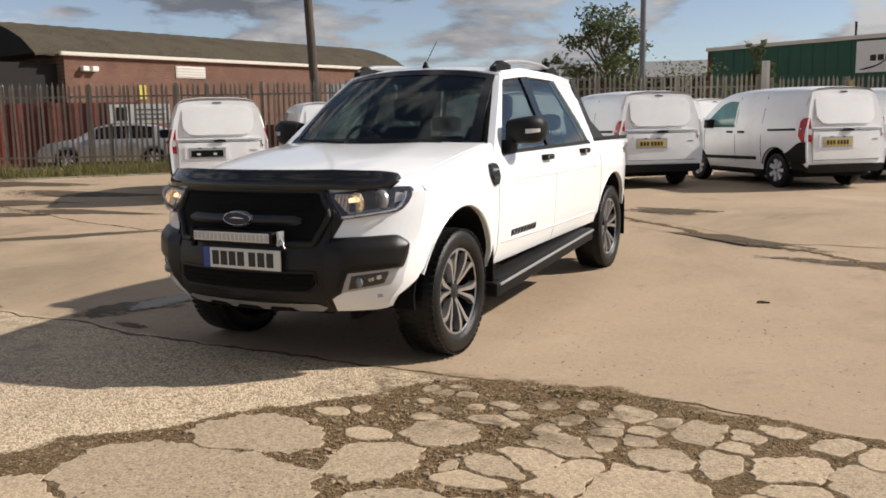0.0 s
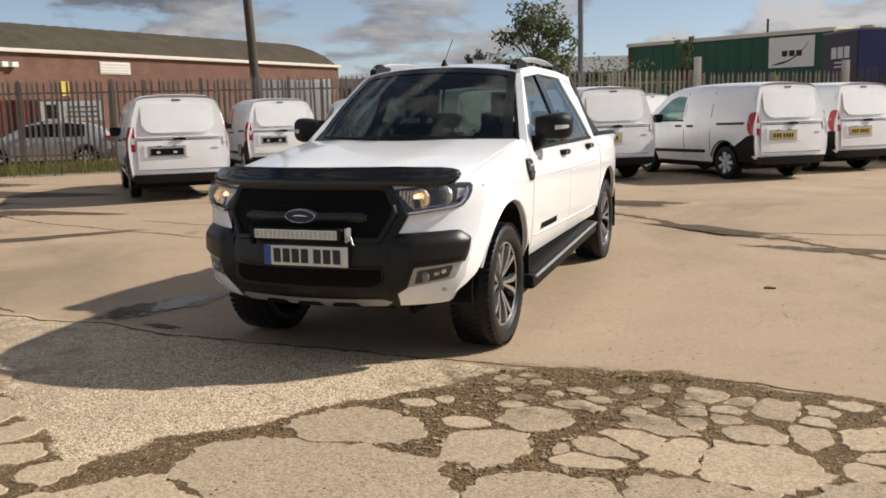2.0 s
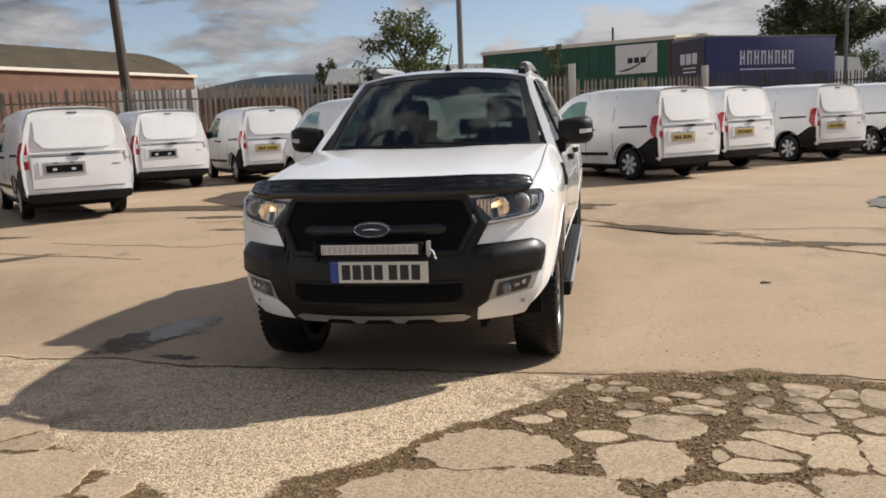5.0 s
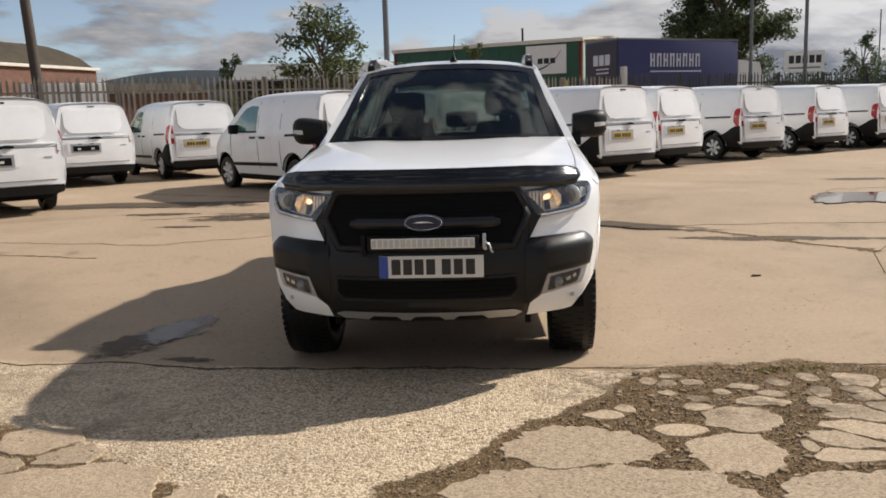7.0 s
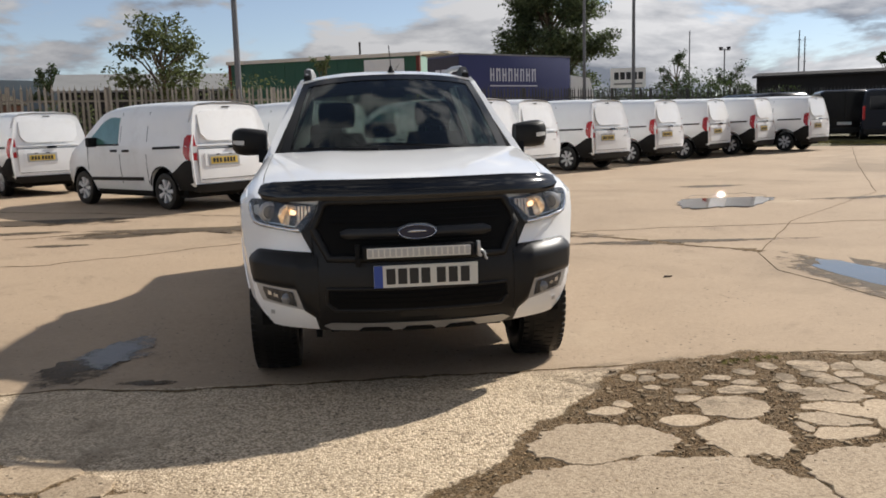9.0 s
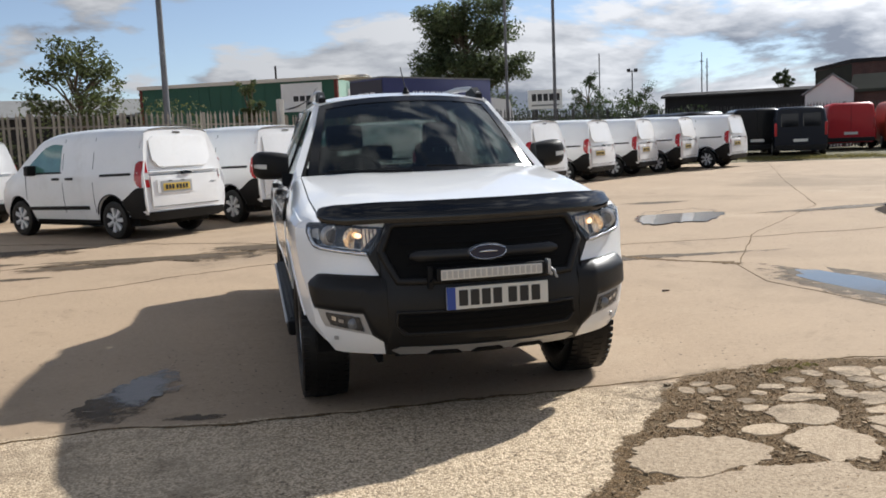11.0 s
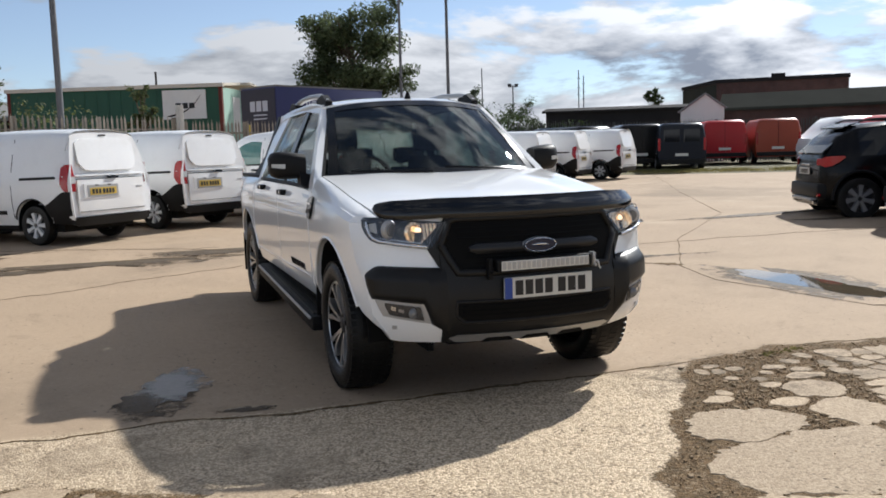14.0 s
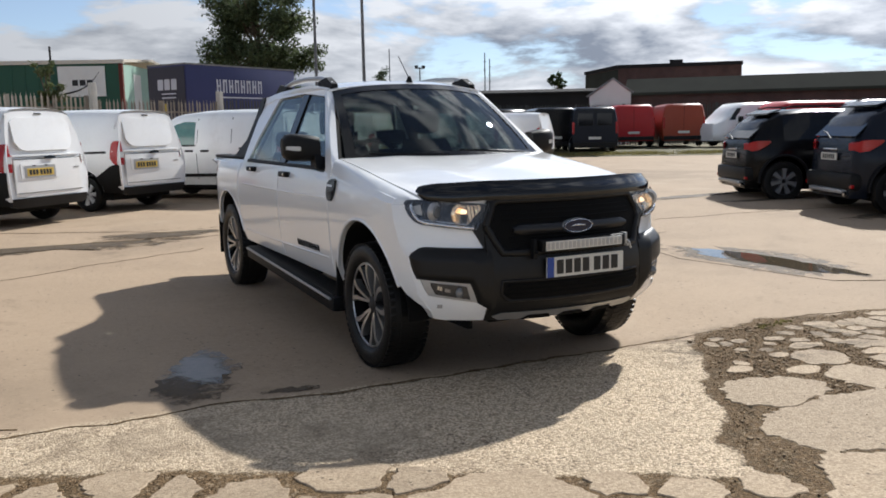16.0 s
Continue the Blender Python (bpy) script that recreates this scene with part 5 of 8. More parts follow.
blotch("puddle", 0.50, 6.60, 0.24, 0.98, 4, M_WATER, 0.003, "shallow rain puddle reflecting the sky", "puddle", 3.1)
blotch("puddle", 1.42, 12.75, 0.66, 1.2, -38, M_WATER, 0.003, "shallow rain puddle reflecting the sky", "puddle", 5.3)
M_DAMP = mat("thin_film_of_water", (0.115, 0.09, 0.066), 0.34, var=0.35, scale=14, spec=0.5, bump=0.12, bump_scale=30)
fade_out(M_DAMP)
blotch("puddle", -5.35, 5.13, 0.22, 0.46, -12, M_DAMP, 0.003, "small puddle in the truck's shadow", "puddle", 8.8, 0.6)
for k, (cx, cy, rx, ry, tn) in enumerate(((-6.25, 11.55, 1.35, 0.42, -6), (-4.9, 12.1, 0.9, 0.26, 24), (-7.10, 11.15, 0.6, 0.2, 8), (-8.48, 11.65, 0.5, 0.12, 10), (-7.70, 10.36, 0.3, 0.08, 0), (-14.94, 11.93, 1.7, 0.5, 22), (-12.77, 8.90, 0.9, 0.2, 30), (-9.79, 7.37, 1.1, 0.13, 52), (-2.49, 10.54, 1.5, 0.16, -33), (-3.39, 12.45, 0.45, 0.3, 0), (-0.51, 9.11, 0.9, 0.09, -5), (0.50, 6.62, 0.36, 0.85, 4), (-5.44, 4.86, 0.17, 0.28, -20), (-4.98, 4.50, 0.13, 0.04, 4), (4.67, 12.75, 1.4, 0.13, 8), (5.26, 11.61, 0.8, 0.16, -10), (5.40, 9.07, 1.2, 0.2, 12), (2.16, 15.36, 0.5, 0.16, 0), (-9.58, 12.85, 2.2, 0.3, 8), (-11.81, 9.69, 1.6, 0.3, 20), (-14.25, 10.42, 2.0, 0.4, 25), (-18.25, 13.12, 2.0, 0.5, 28))):
    blotch("damp_stain", cx, cy, rx * 1.3, ry * 1.5, tn, M_WET, 0.0015, "brown damp stain on the concrete", "stain", 11.0 + k, 0.7)


def crack(pts, width, seed, sway=0.10):
    """A soil-filled crack as a thin raised ribbon with ragged sides."""
    bm = bmesh.new()
    rng = random.Random(int(seed))
    line = []
    for (x0, y0), (x1, y1) in zip(pts, pts[1:]):
        n = max(2, int(math.hypot(x1 - x0, y1 - y0) / 0.035))
        line += [(x0 + (x1 - x0) * i / n, y0 + (y1 - y0) * i / n) for i in range(n)]
    line.append(pts[-1])
    prev = None
    for i, (x, y) in enumerate(line):
        a, b = line[max(0, i - 1)], line[min(len(line) - 1, i + 1)]
        dx, dy = b[0] - a[0], b[1] - a[1]
        d = math.hypot(dx, dy) or 1
        nx, ny = -dy / d, dx / d
        off = sway * (wobble(x, y, 1.6, seed) + 0.4 * wobble(x, y, 6.0, seed))
        w = width * (0.45 + 0.9 * abs(wobble(x, y, 2.2, seed + 5))) * (0.8 + 0.5 * wobble(x, y, 14.0, seed + 9))
        w = max(0.006, 1.5 * w * (0.6 + 0.9 * rng.random()))
        cx, cy = x + nx * off, y + ny * off
        h = rise(cx, cy)
        row = [bm.verts.new((cx + nx * w, cy + ny * w, h + 0.001)), bm.verts.new((cx, cy, h + 0.005)), bm.verts.new((cx - nx * w, cy - ny * w, h + 0.001))]
        if prev:
            bm.faces.new((prev[0], prev[1], row[1], row[0]))
            bm.faces.new((prev[1], prev[2], row[2], row[1]))
        prev = row
    count = len(bm.verts)
    ob = part("crack", bm, M_SOIL, None, kind="structure")
    ob.data.attributes.new("depth", "FLOAT", "POINT").data.foreach_set("value", [0.95 if k % 3 == 1 else 0.12 for k in range(count)])
    tagged(ob, "soil-filled crack or slab joint in the concrete", "crack")


for k, (pts, w) in enumerate((
    ([(-8.92, 4.31), (-6.41, 4.36), (-4.38, 4.36), (-2.41, 4.48), (-1.42, 4.57), (-0.45, 4.42), (1.43, 4.35), (5.28, 4.09)], 0.022),
    ([(-12.24, 6.01), (-8.86, 5.11), (-6.32, 4.46)], 0.02),
    ([(-3.81, 11.62), (-1.99, 10.11), (-0.80, 9.33), (0.12, 8.24)], 0.085),
    ([(0.06, 8.19), (1.38, 10.35), (4.14, 13.32), (7.91, 20.94), (12.48, 29.79)], 0.008),
    ([(0.06, 8.19), (-0.17, 7.21), (0.14, 5.46), (1.07, 5.00)], 0.0035),
    ([(-1.48, 10.08), (2.51, 10.23), (6.96, 10.08)], 0.014),
    ([(-10.24, 14.67), (-5.88, 12.81), (-3.81, 11.73)], 0.03),
    ([(-8.62, 11.08), (-5.57, 11.64), (-3.81, 11.62)], 0.03),
    ([(-9.62, 9.21), (-7.27, 8.99), (-4.54, 10.59)], 0.014),
    ([(-14.82, 9.82), (-10.72, 8.64), (-7.58, 8.12)], 0.03),
    ([(0.14, 5.46), (0.52, 5.23), (0.96, 4.44)], 0.014),
)):
    crack(pts, w, 20.0 + 3 * k, 0.03 if w < 0.009 else 0.10)


# the broken-up corner: soil with loose plates of concrete lying in it
def edge_x(y):
    """Where the broken ground begins, over y."""
    return lerp_table([(0.4, -4.0), (1.6, -3.75), (2.3, -3.62), (2.9, -3.35), (3.15, -3.08), (3.6, -2.85), (4.1, -2.52), (4.5, -2.2)], y)


STRIP_Y = [(-9.0, 4.35), (-7.6, 4.15), (-6.6, 3.95), (-5.4, 3.42), (-4.9, 3.18), (-4.3, 2.82), (-3.7, 2.52), (-3.3, 2.3)]
STRIP_W = [(-9.0, 0.28), (-6.4, 0.30), (-5.4, 0.17), (-4.9, 0.11), (-4.3, 0.03), (-3.3, 0.03)]


def broken(x, y):
    """How far inside the broken ground a place lies, below zero outside."""
    top = 4.43 - 0.02 * x + 0.06 * wobble(x, y, 3.0, 2) + 0.05 * wobble(x, y, 9.0, 5) + 0.13 * math.exp(-(((x + 1.5) / 0.4) ** 2)) - y
    rim = min(top, y - 1.0 - 0.3 * wobble(x, y, 0.9, 9), 2.3 - x + 0.5 * wobble(x, y, 0.8, 10), x + 7.9)
    inner = x - edge_x(y) - 0.10 * wobble(x, y, 2.5, 1) - 0.05 * wobble(x, y, 8.0, 4)
    front = lerp_table(STRIP_Y, x) - y + 0.07 * wobble(x, y, 2.2, 6) + 0.05 * wobble(x, y, 7.0, 8)
    return min(rim, max(inner, front if x < -3.3 else -1.0))


def gap_at(x, y):
    """Half the width of the soil joints between plates."""
    core = math.exp(-(((x + 2.15) / 0.60) ** 2 + ((y - 3.80) / 0.55) ** 2)) + 1.2 * math.exp(-(((x + 2.25) / 0.40) ** 2 + ((y - 3.15) / 0.40) ** 2)) + 0.8 * math.exp(-(((x + 1.55) / 0.25) ** 2 + ((y - 3.4) / 0.6) ** 2))
    side = math.exp(-((max(0.0, broken(x, y)) / 0.18) ** 2)) * (1 if x > -3.5 else 0.5)
    strip = lerp_table(STRIP_W, x) if x < -3.5 and y > lerp_table(STRIP_Y, x) - 0.55 else 0.0
    return 0.008 + 0.050 * core + 0.016 * side + 0.05 * strip


def soil_sheet(name, inside, x0, x1, y0, y1, step, label, top=0.006):
    """Uneven soil wherever inside(x, y) is above zero, thinning to nothing at its edge."""
    bm = bmesh.new()
    nx, ny = int((x1 - x0) / step), int((y1 - y0) / step)
    vs, far = {}, {}
    for j in range(ny + 1):
        for i in range(nx + 1):
            x, y = x0 + i * step, y0 + j * step
            d = inside(x, y) + 0.07
            if d > 0:
                far[i, j] = d
                x += 0.3 * step * wobble(x, y, 9, 1)
                y += 0.3 * step * wobble(x, y, 9, 6)
                z = 0.002 + min(1, max(0, d - 0.05) / 0.12) * (top * (0.55 + 0.6 * wobble(x, y, 5, 3)) + 0.004 * wobble(x, y, 30, 8))
                vs[i, j] = bm.verts.new((x, y, max(0.0015, z)))
    for (i, j), v in vs.items():
        q = [vs.get((i + 1, j)), vs.get((i + 1, j + 1)), vs.get((i, j + 1))]
        if all(q):
            bm.faces.new((v, *q))
    depths = [min(1.0, d / 0.17) for d in far.values()]
    ob = part(name, bm, M_SOIL, None, smooth=60, kind="structure")
    ob.data.attributes.new("depth", "FLOAT", "POINT").data.foreach_set("value", depths)
    return tagged(ob, label, "soil")


soil_sheet("soil", broken, -8.0, 3.0, 0.6, 4.75, 0.036, "damp brown soil and grit between broken slabs")


def clip_cell(poly, px, py, nx, ny):
    """The part of poly on the side of the point (px, py) away from (nx, ny)."""
    out = []
    for (ax, ay), (bx, by) in zip(poly, poly[1:] + poly[:1]):
        da, db = (ax - px) * nx + (ay - py) * ny, (bx - px) * nx + (by - py) * ny
        if da <= 0:
            out.append((ax, ay))
        if da * db < 0:
            q = da / (da - db)
            out.append((ax + (bx - ax) * q, ay + (by - ay) * q))
    return out


PLATES = []


def on_plate(x, y):
    """Whether a place lies on one of the loose plates."""
    for cx, cy, r, ring in PLATES:
        if abs(x - cx) > r or abs(y - cy) > r:
            continue
        hit = False
        for (ax, ay), (bx, by) in zip(ring, ring[1:] + ring[:1]):
            if (ay > y) != (by > y) and x < ax + (y - ay) * (bx - ax) / (by - ay):
                hit = not hit
        if hit:
            return True
    return False


def reach(dx, dy, rx, ry):
    """How far an oval of half sizes rx and ry reaches along a direction."""
    return rx * ry * math.hypot(dx, dy) / max(1e-6, math.hypot(ry * dx, rx * dy))


def plates():
    rng = random.Random(5)
    # centre and half sizes of the plates in the middle of the corner, then of those further along the joint
    seeds = [(-2.69, 3.29, 0.33, 0.21), (-2.58, 3.66, 0.09, 0.06), (-2.25, 3.5, 0.11, 0.07), (-1.98, 3.64, 0.18, 0.16), (-2.05, 3.27, 0.19, 0.21), (-2.58, 2.72, 0.62, 0.36),
             (-1.87, 4.11, 0.08, 0.05), (-1.76, 4.02, 0.07, 0.06), (-1.99, 4.03, 0.05, 0.05), (-1.83, 3.9, 0.14, 0.06), (-2.12, 3.93, 0.07, 0.05), (-2.13, 3.8, 0.08, 0.05),
             (-2.22, 4.28, 0.06, 0.05), (-2.24, 4.15, 0.05, 0.06), (-2.12, 4.18, 0.06, 0.05), (-2.33, 4.19, 0.05, 0.07), (-2.47, 3.76, 0.05, 0.06), (-1.7, 4.2, 0.06, 0.07),
             (-2.38, 4.33, 0.05, 0.05), (-1.53, 4.29, 0.06, 0.06), (-2.26, 4.0, 0.05, 0.05), (-1.64, 2.78, 0.34, 0.32)]
    seeds += [(-1.45, 3.76, 0.18, 0.10), (-1.5, 3.57, 0.17, 0.10), (-1.6, 3.42, 0.16, 0.09), (-1.64, 3.26, 0.12, 0.07), (-1.75, 3.35, 0.04, 0.07), (-1.3, 4.25, 0.09, 0.10),
              (-1.13, 4.23, 0.06, 0.07), (-0.96, 4.17, 0.12, 0.12), (-1.34, 4.1, 0.08, 0.05), (-1.33, 3.98, 0.07, 0.06), (-1.52, 4.06, 0.05, 0.07), (-1.57, 3.88, 0.06, 0.08),
              (-1.31, 3.86, 0.07, 0.08), (-1.19, 4.08, 0.08, 0.06), (-1.18, 3.95, 0.07, 0.06), (-0.78, 4.21, 0.09, 0.07), (-0.78, 4.06, 0.08, 0.07), (-0.81, 3.87, 0.08, 0.12),
              (-1.03, 3.8, 0.13, 0.10), (-1.3, 3.46, 0.14, 0.16), (-1.0, 3.44, 0.24, 0.22), (-1.1, 2.98, 0.34, 0.26)]
    pts = list(seeds)
    tries = 0
    while len(pts) < 240 and tries < 9000:
        tries += 1
        x, y = rng.uniform(-7.8, 2.6), rng.uniform(0.9, 4.5)
        if broken(x, y) < 0.07:
            continue
        if x < -3.6:
            off = lerp_table(STRIP_Y, x) - y
            r = 0.08 + 0.13 * rng.random() if off < 2.2 * lerp_table(STRIP_W, x) + 0.1 else 0.16 + 0.26 * rng.random()
        elif y > 4.0:
            r = (0.04 if x < -1.3 else 0.08) + 0.07 * rng.random()
        else:
            r = 0.09 + 0.14 * rng.random() if y > 3.45 else 0.30 + 0.22 * rng.random() if y > 3.0 else 0.46 + 0.26 * rng.random()
        if -2.95 < x < -0.7 and y > 3.15:
            continue
        if all(math.hypot(x - a, y - b) > (r + reach(x - a, y - b, c, e)) * 0.84 for a, b, c, e in pts):
            pts.append((x, y, r, r))
    for i, (x, y, rx, ry) in enumerate(pts):
        r = min(rx, ry)
        grow, n = (1.09, 9) if i < 22 else (1.27, 9)
        turn = rng.random()
        poly = []
        for k in range(n):
            a, q = 2 * math.pi * (k + turn + rng.uniform(-0.28, 0.28)) / n, grow * rng.uniform(0.92, 1.12)
            poly.append((x + q * rx * math.cos(a), y + q * ry * math.sin(a)))
        g = (0.005 if i < len(seeds) else gap_at(x, y)) * rng.uniform(0.7, 1.5)
        for k, (a, b, c, e) in enumerate(pts):
            d = math.hypot(a - x, b - y)
            own, other = reach(a - x, b - y, rx, ry), reach(a - x, b - y, c, e)
            if k == i or d > (own + other) * 2.2:
                continue
            q = min(0.85, max(0.15, 0.5 + 0.5 * (own - other) / d)) - g / d
            poly = clip_cell(poly, x + (a - x) * q, y + (b - y) * q, a - x, b - y)
            if len(poly) < 3:
                break
        if len(poly) < 3 or (r < 0.09 and i >= len(seeds) and rng.random() < 0.35):
            continue
        ring = []
        for (ax, ay), (bx, by) in zip(poly, poly[1:] + poly[:1]):
            n = max(1, int(math.hypot(bx - ax, by - ay) / 0.028))
            ring += [(ax + (bx - ax) * j / n, ay + (by - ay) * j / n) for j in range(n)]
        amp = min(0.30 * r, 0.04)
        ring = [((ring[j - 1][0] + 2 * a + ring[(j + 1) % len(ring)][0]) / 4, (ring[j - 1][1] + 2 * b + ring[(j + 1) % len(ring)][1]) / 4) for j, (a, b) in enumerate(ring)]
        ring = [(a + (a - x) / r * amp * (wobble(a, b, 9, i) + 0.8 * wobble(a, b, 27, i)), b + (b - y) / r * amp * (wobble(a, b, 9, i) + 0.8 * wobble(a, b, 27, i))) for a, b in ring]
        ring = [(a, min(b, 4.5 + 0.02 * wobble(a, b, 9))) for a, b in ring]
        for j, (a, b) in enumerate(ring):
            for _ in range(7):
                if broken(a, b) > 0.045 + 0.06 * wobble(a, b, 5, 3) or x < -3.6:
                    break
                a, b = a + (x - a) * 0.12, b + (y - b) * 0.12
            ring[j] = (a, b)
        PLATES.append((x, y, max(math.hypot(a - x, b - y) for a, b in ring), ring))
        h = 0.0090 + 0.003 * rng.random()
        tip = 0.002 / max(rx, ry)
        tx, ty = rng.uniform(-tip, tip), rng.uniform(-tip, tip)
        bm = bmesh.new()
        v = [[bm.verts.new((a + (x - a) * f / max(0.05, math.hypot(a - x, b - y)), b + (y - b) * f / max(0.05, math.hypot(a - x, b - y)), 0.0 if q == 0 else max(0.004, h * q + (a - x) * tx + (b - y) * ty))) for a, b in ring] for f, q in ((0.0, 0), (0.002, 0.7), (0.007, 1.0))]
        for lo, hi in zip(v, v[1:]):
            for j in range(len(ring)):
                k = (j + 1) % len(ring)
                bm.faces.new((lo[j], lo[k], hi[k], hi[j]))
        bm.faces.new(v[-1])
        part("paving_fragment", bm, M_SLAB, ground, smooth=25)


def grit():
    """Loose crumbs of concrete strewn over the soil."""
    rng = random.Random(9)
    verts, faces, n = [], [], 0
    while n < 14000:
        x, y = rng.uniform(-7.6, 1.6), rng.uniform(1.4, 4.62)
        if broken(x, y) < 0.02 + 0.10 * rng.random() ** 2 - 0.06 * rng.random() ** 6 or rng.random() > min(1.0, 30 * (gap_at(x, y) - 0.006)):
            continue
        if on_plate(x, y) and rng.random() > 0.03:
            continue
        r = 0.0016 + 0.0065 * rng.random() ** 4
        e = Euler((rng.random() * 6, rng.random() * 6, rng.random() * 6)).to_matrix()
        k = len(verts)
        for d in ((1, 0, 0), (-1, 0, 0), (0, 1, 0), (0, -1, 0), (0, 0, 1), (0, 0, -1)):
            verts.append(tuple(Vector((x, y, 0.007 + r * 0.3)) + Vector((1, 1, 0.6)) * (e @ (Vector(d) * r * rng.uniform(0.6, 1.35)))))
        faces += [(k + a, k + b, k + c) for a, b, c in ((0, 2, 4), (2, 1, 4), (1, 3, 4), (3, 0, 4), (2, 0, 5), (1, 2, 5), (3, 1, 5), (0, 3, 5))]
        n += 1
    me = bpy.data.meshes.new("loose_grit")
    me.from_pydata(verts, [], faces)
    me.materials.append(M_CRUMB)
    tagged(new("loose_grit", me), "loose crumbs of broken concrete on soil", "grit", kind="stuff")


def rubble():
    """Small flat fragments lying in the soil between the plates."""
    rng = random.Random(17)
    bm = bmesh.new()
    n = 0
    while n < 200:
        x, y = rng.uniform(-7.4, 0.6), rng.uniform(2.2, 4.55)
        if broken(x, y) < 0.06 or rng.random() > min(1.0, 26 * (gap_at(x, y) - 0.012)):
            continue
        if on_plate(x, y):
            continue
        r = 0.005 + 0.013 * rng.random() ** 2.5
        k = rng.randint(5, 8)
        t0, long = rng.random() * 6.28, rng.uniform(1.0, 1.8)
        c, s = math.cos(t0), math.sin(t0)
        ring = []
        for j in range(k):
            a = 2 * math.pi * (j + rng.uniform(-0.3, 0.3)) / k
            u, v = r * long * math.cos(a), r * math.sin(a)
            ring.append((x + u * c - v * s, y + u * s + v * c))
        h = rng.uniform(0.009, 0.016)
        tilt = rng.uniform(-0.15, 0.15)
        rows = [[bm.verts.new((x + (a - x) * f, y + (b - y) * f, q * h + (a - x) * tilt * (q > 0) + 0.001)) for a, b in ring] for f, q in ((1.05, 0.0), (1.0, 0.7), (0.8, 1.0))]
        for lo, hi in zip(rows, rows[1:]):
            for j in range(k):
                bm.faces.new((lo[j], lo[(j + 1) % k], hi[(j + 1) % k], hi[j]))
        bm.faces.new(rows[-1])
        n += 1
    ob = part("concrete_rubble", bm, M_RUBBLE, None, kind="stuff")
    tagged(ob, "small broken bits of concrete bedded in soil", "rubble")


def dry_leaf():
    """One curled brown leaf on the open concrete."""
    grid = [[(0.10 * (q - 0.5), 0.022 * math.sin(math.pi * q) ** 0.7 * w, 0.009 + 0.008 * w * w + 0.004 * math.sin(5 * q)) for w in (-1, -0.5, 0, 0.5, 1)] for q in linspace(0.03, 0.97, 9)]
    o = part("dry_leaf", slab(grid, lambda p: Vector((0, 0, 0.002))), mat("dead_leaf", (0.075, 0.042, 0.018), 0.8, var=0.3), smooth=50)
    o.matrix_world = pose(-1.21, 7.07, -0.006, 0, 0, 25)
    tagged(o, "curled dead brown leaf lying on the concrete", "leaf")


# ---- white panel vans: x ahead from the tail, y to its left ----
VAN_Y = [(0.25, 0.72), (0.40, 0.80), (0.60, 0.83), (0.85, 0.84), (1.02, 0.83), (1.10, 0.81), (1.45, 0.74), (1.62, 0.68), (1.69, 0.61), (1.75, 0.44)]
VAN_TOP = [(0.0, 1.672), (0.05, 1.70), (0.4, 1.728), (1.4, 1.745), (2.2, 1.73), (2.55, 1.67), (2.75, 1.58), (3.30, 1.17), (3.42, 1.10), (3.9, 0.98), (4.08, 0.88), (4.15, 0.7)]


def van_y(x, z):
    y = lerp_table(VAN_Y, z)
    if x < 0.25:
        y -= 0.5 * (0.25 - x) ** 2 + (0.03 * max(0, z - 1.0))
    if x > 3.2:
        y -= 0.30 * (x - 3.2) ** 2
    return y


def van_patch(name, s, xs, lo, hi, material, out, deep, parent, rows=4, label=""):
    grid = []
    for k in range(rows):
        row = []
        for x in xs:
            a, b = lerp_table(lo, x), lerp_table(hi, x)
            z = a + (b - a) * k / (rows - 1)
            row.append((x, s * (van_y(x, z) + out), z))
        grid.append(row)
    return part(name, slab(grid, lambda p: Vector((0, s * deep, 0))), material, parent, label, 40)


def tail_x(z):
    """The lean of the tail over the height."""
    return lerp_table([(0.25, 0.02), (0.5, -0.02), (0.95, 0.0), (1.1, 0.03), (1.6, 0.13), (1.7, 0.17)], z)


def rear_patch(name, ys, lo, hi, material, out, deep, parent, rows=4, label=""):
    grid = []
    for k in range(rows):
        row = []
        for y in ys:
            a, b = lerp_table(lo, y), lerp_table(hi, y)
            z = a + (b - a) * k / (rows - 1)
            row.append((tail_x(z) - out + 0.10 * abs(y) ** 4, y, z))
        grid.append(row)
    return part(name, slab(grid, lambda p: Vector((-deep, 0, 0))), material, parent, label, 40)


def small_wheel(parent, m, r=0.305, w=0.19, dark=False):
    hold = new("wheel")
    hold.parent = parent
    hold.matrix_local = m
    h = w / 2
    part("tyre", lathe([(r * 0.64, h * 0.9), (r * 0.8, h), (r * 0.95, h * 0.9), (r, h * 0.5), (r, -h * 0.5), (r * 0.95, -h * 0.9), (r * 0.64, -h * 0.9), (r * 0.64, h * 0.9)], 32), M_RUBBER, hold, smooth=40)
    c = part("wheel_trim", lathe([(0.0005, h * 0.55), (r * 0.2, h * 0.6), (r * 0.3, h * 0.35), (r * 0.55, h * 0.35), (r * 0.62, h * 0.8), (r * 0.68, h * 0.88), (r * 0.68, -h * 0.5)], 32), M_DARKALLOY, hold, smooth=40)
    for k in range(7):
        a = 2 * math.pi * k / 7
        rings = [[(q * math.cos(a) - d * math.sin(a), y, q * math.sin(a) + d * math.cos(a)) for d, y in ((-ww, h * 0.5), (ww, h * 0.5), (ww * 0.8, h * 0.9), (-ww * 0.8, h * 0.9))] for q, ww in ((r * 0.10, r * 0.09), (r * 0.4, r * 0.10), (r * 0.66, r * 0.15))]
        part("trim_spoke", loft(rings), M_TRIM if dark else M_COVER, c)
    return hold


PLATE_Y = 0.21  # the plate hangs on one of the two rear doors


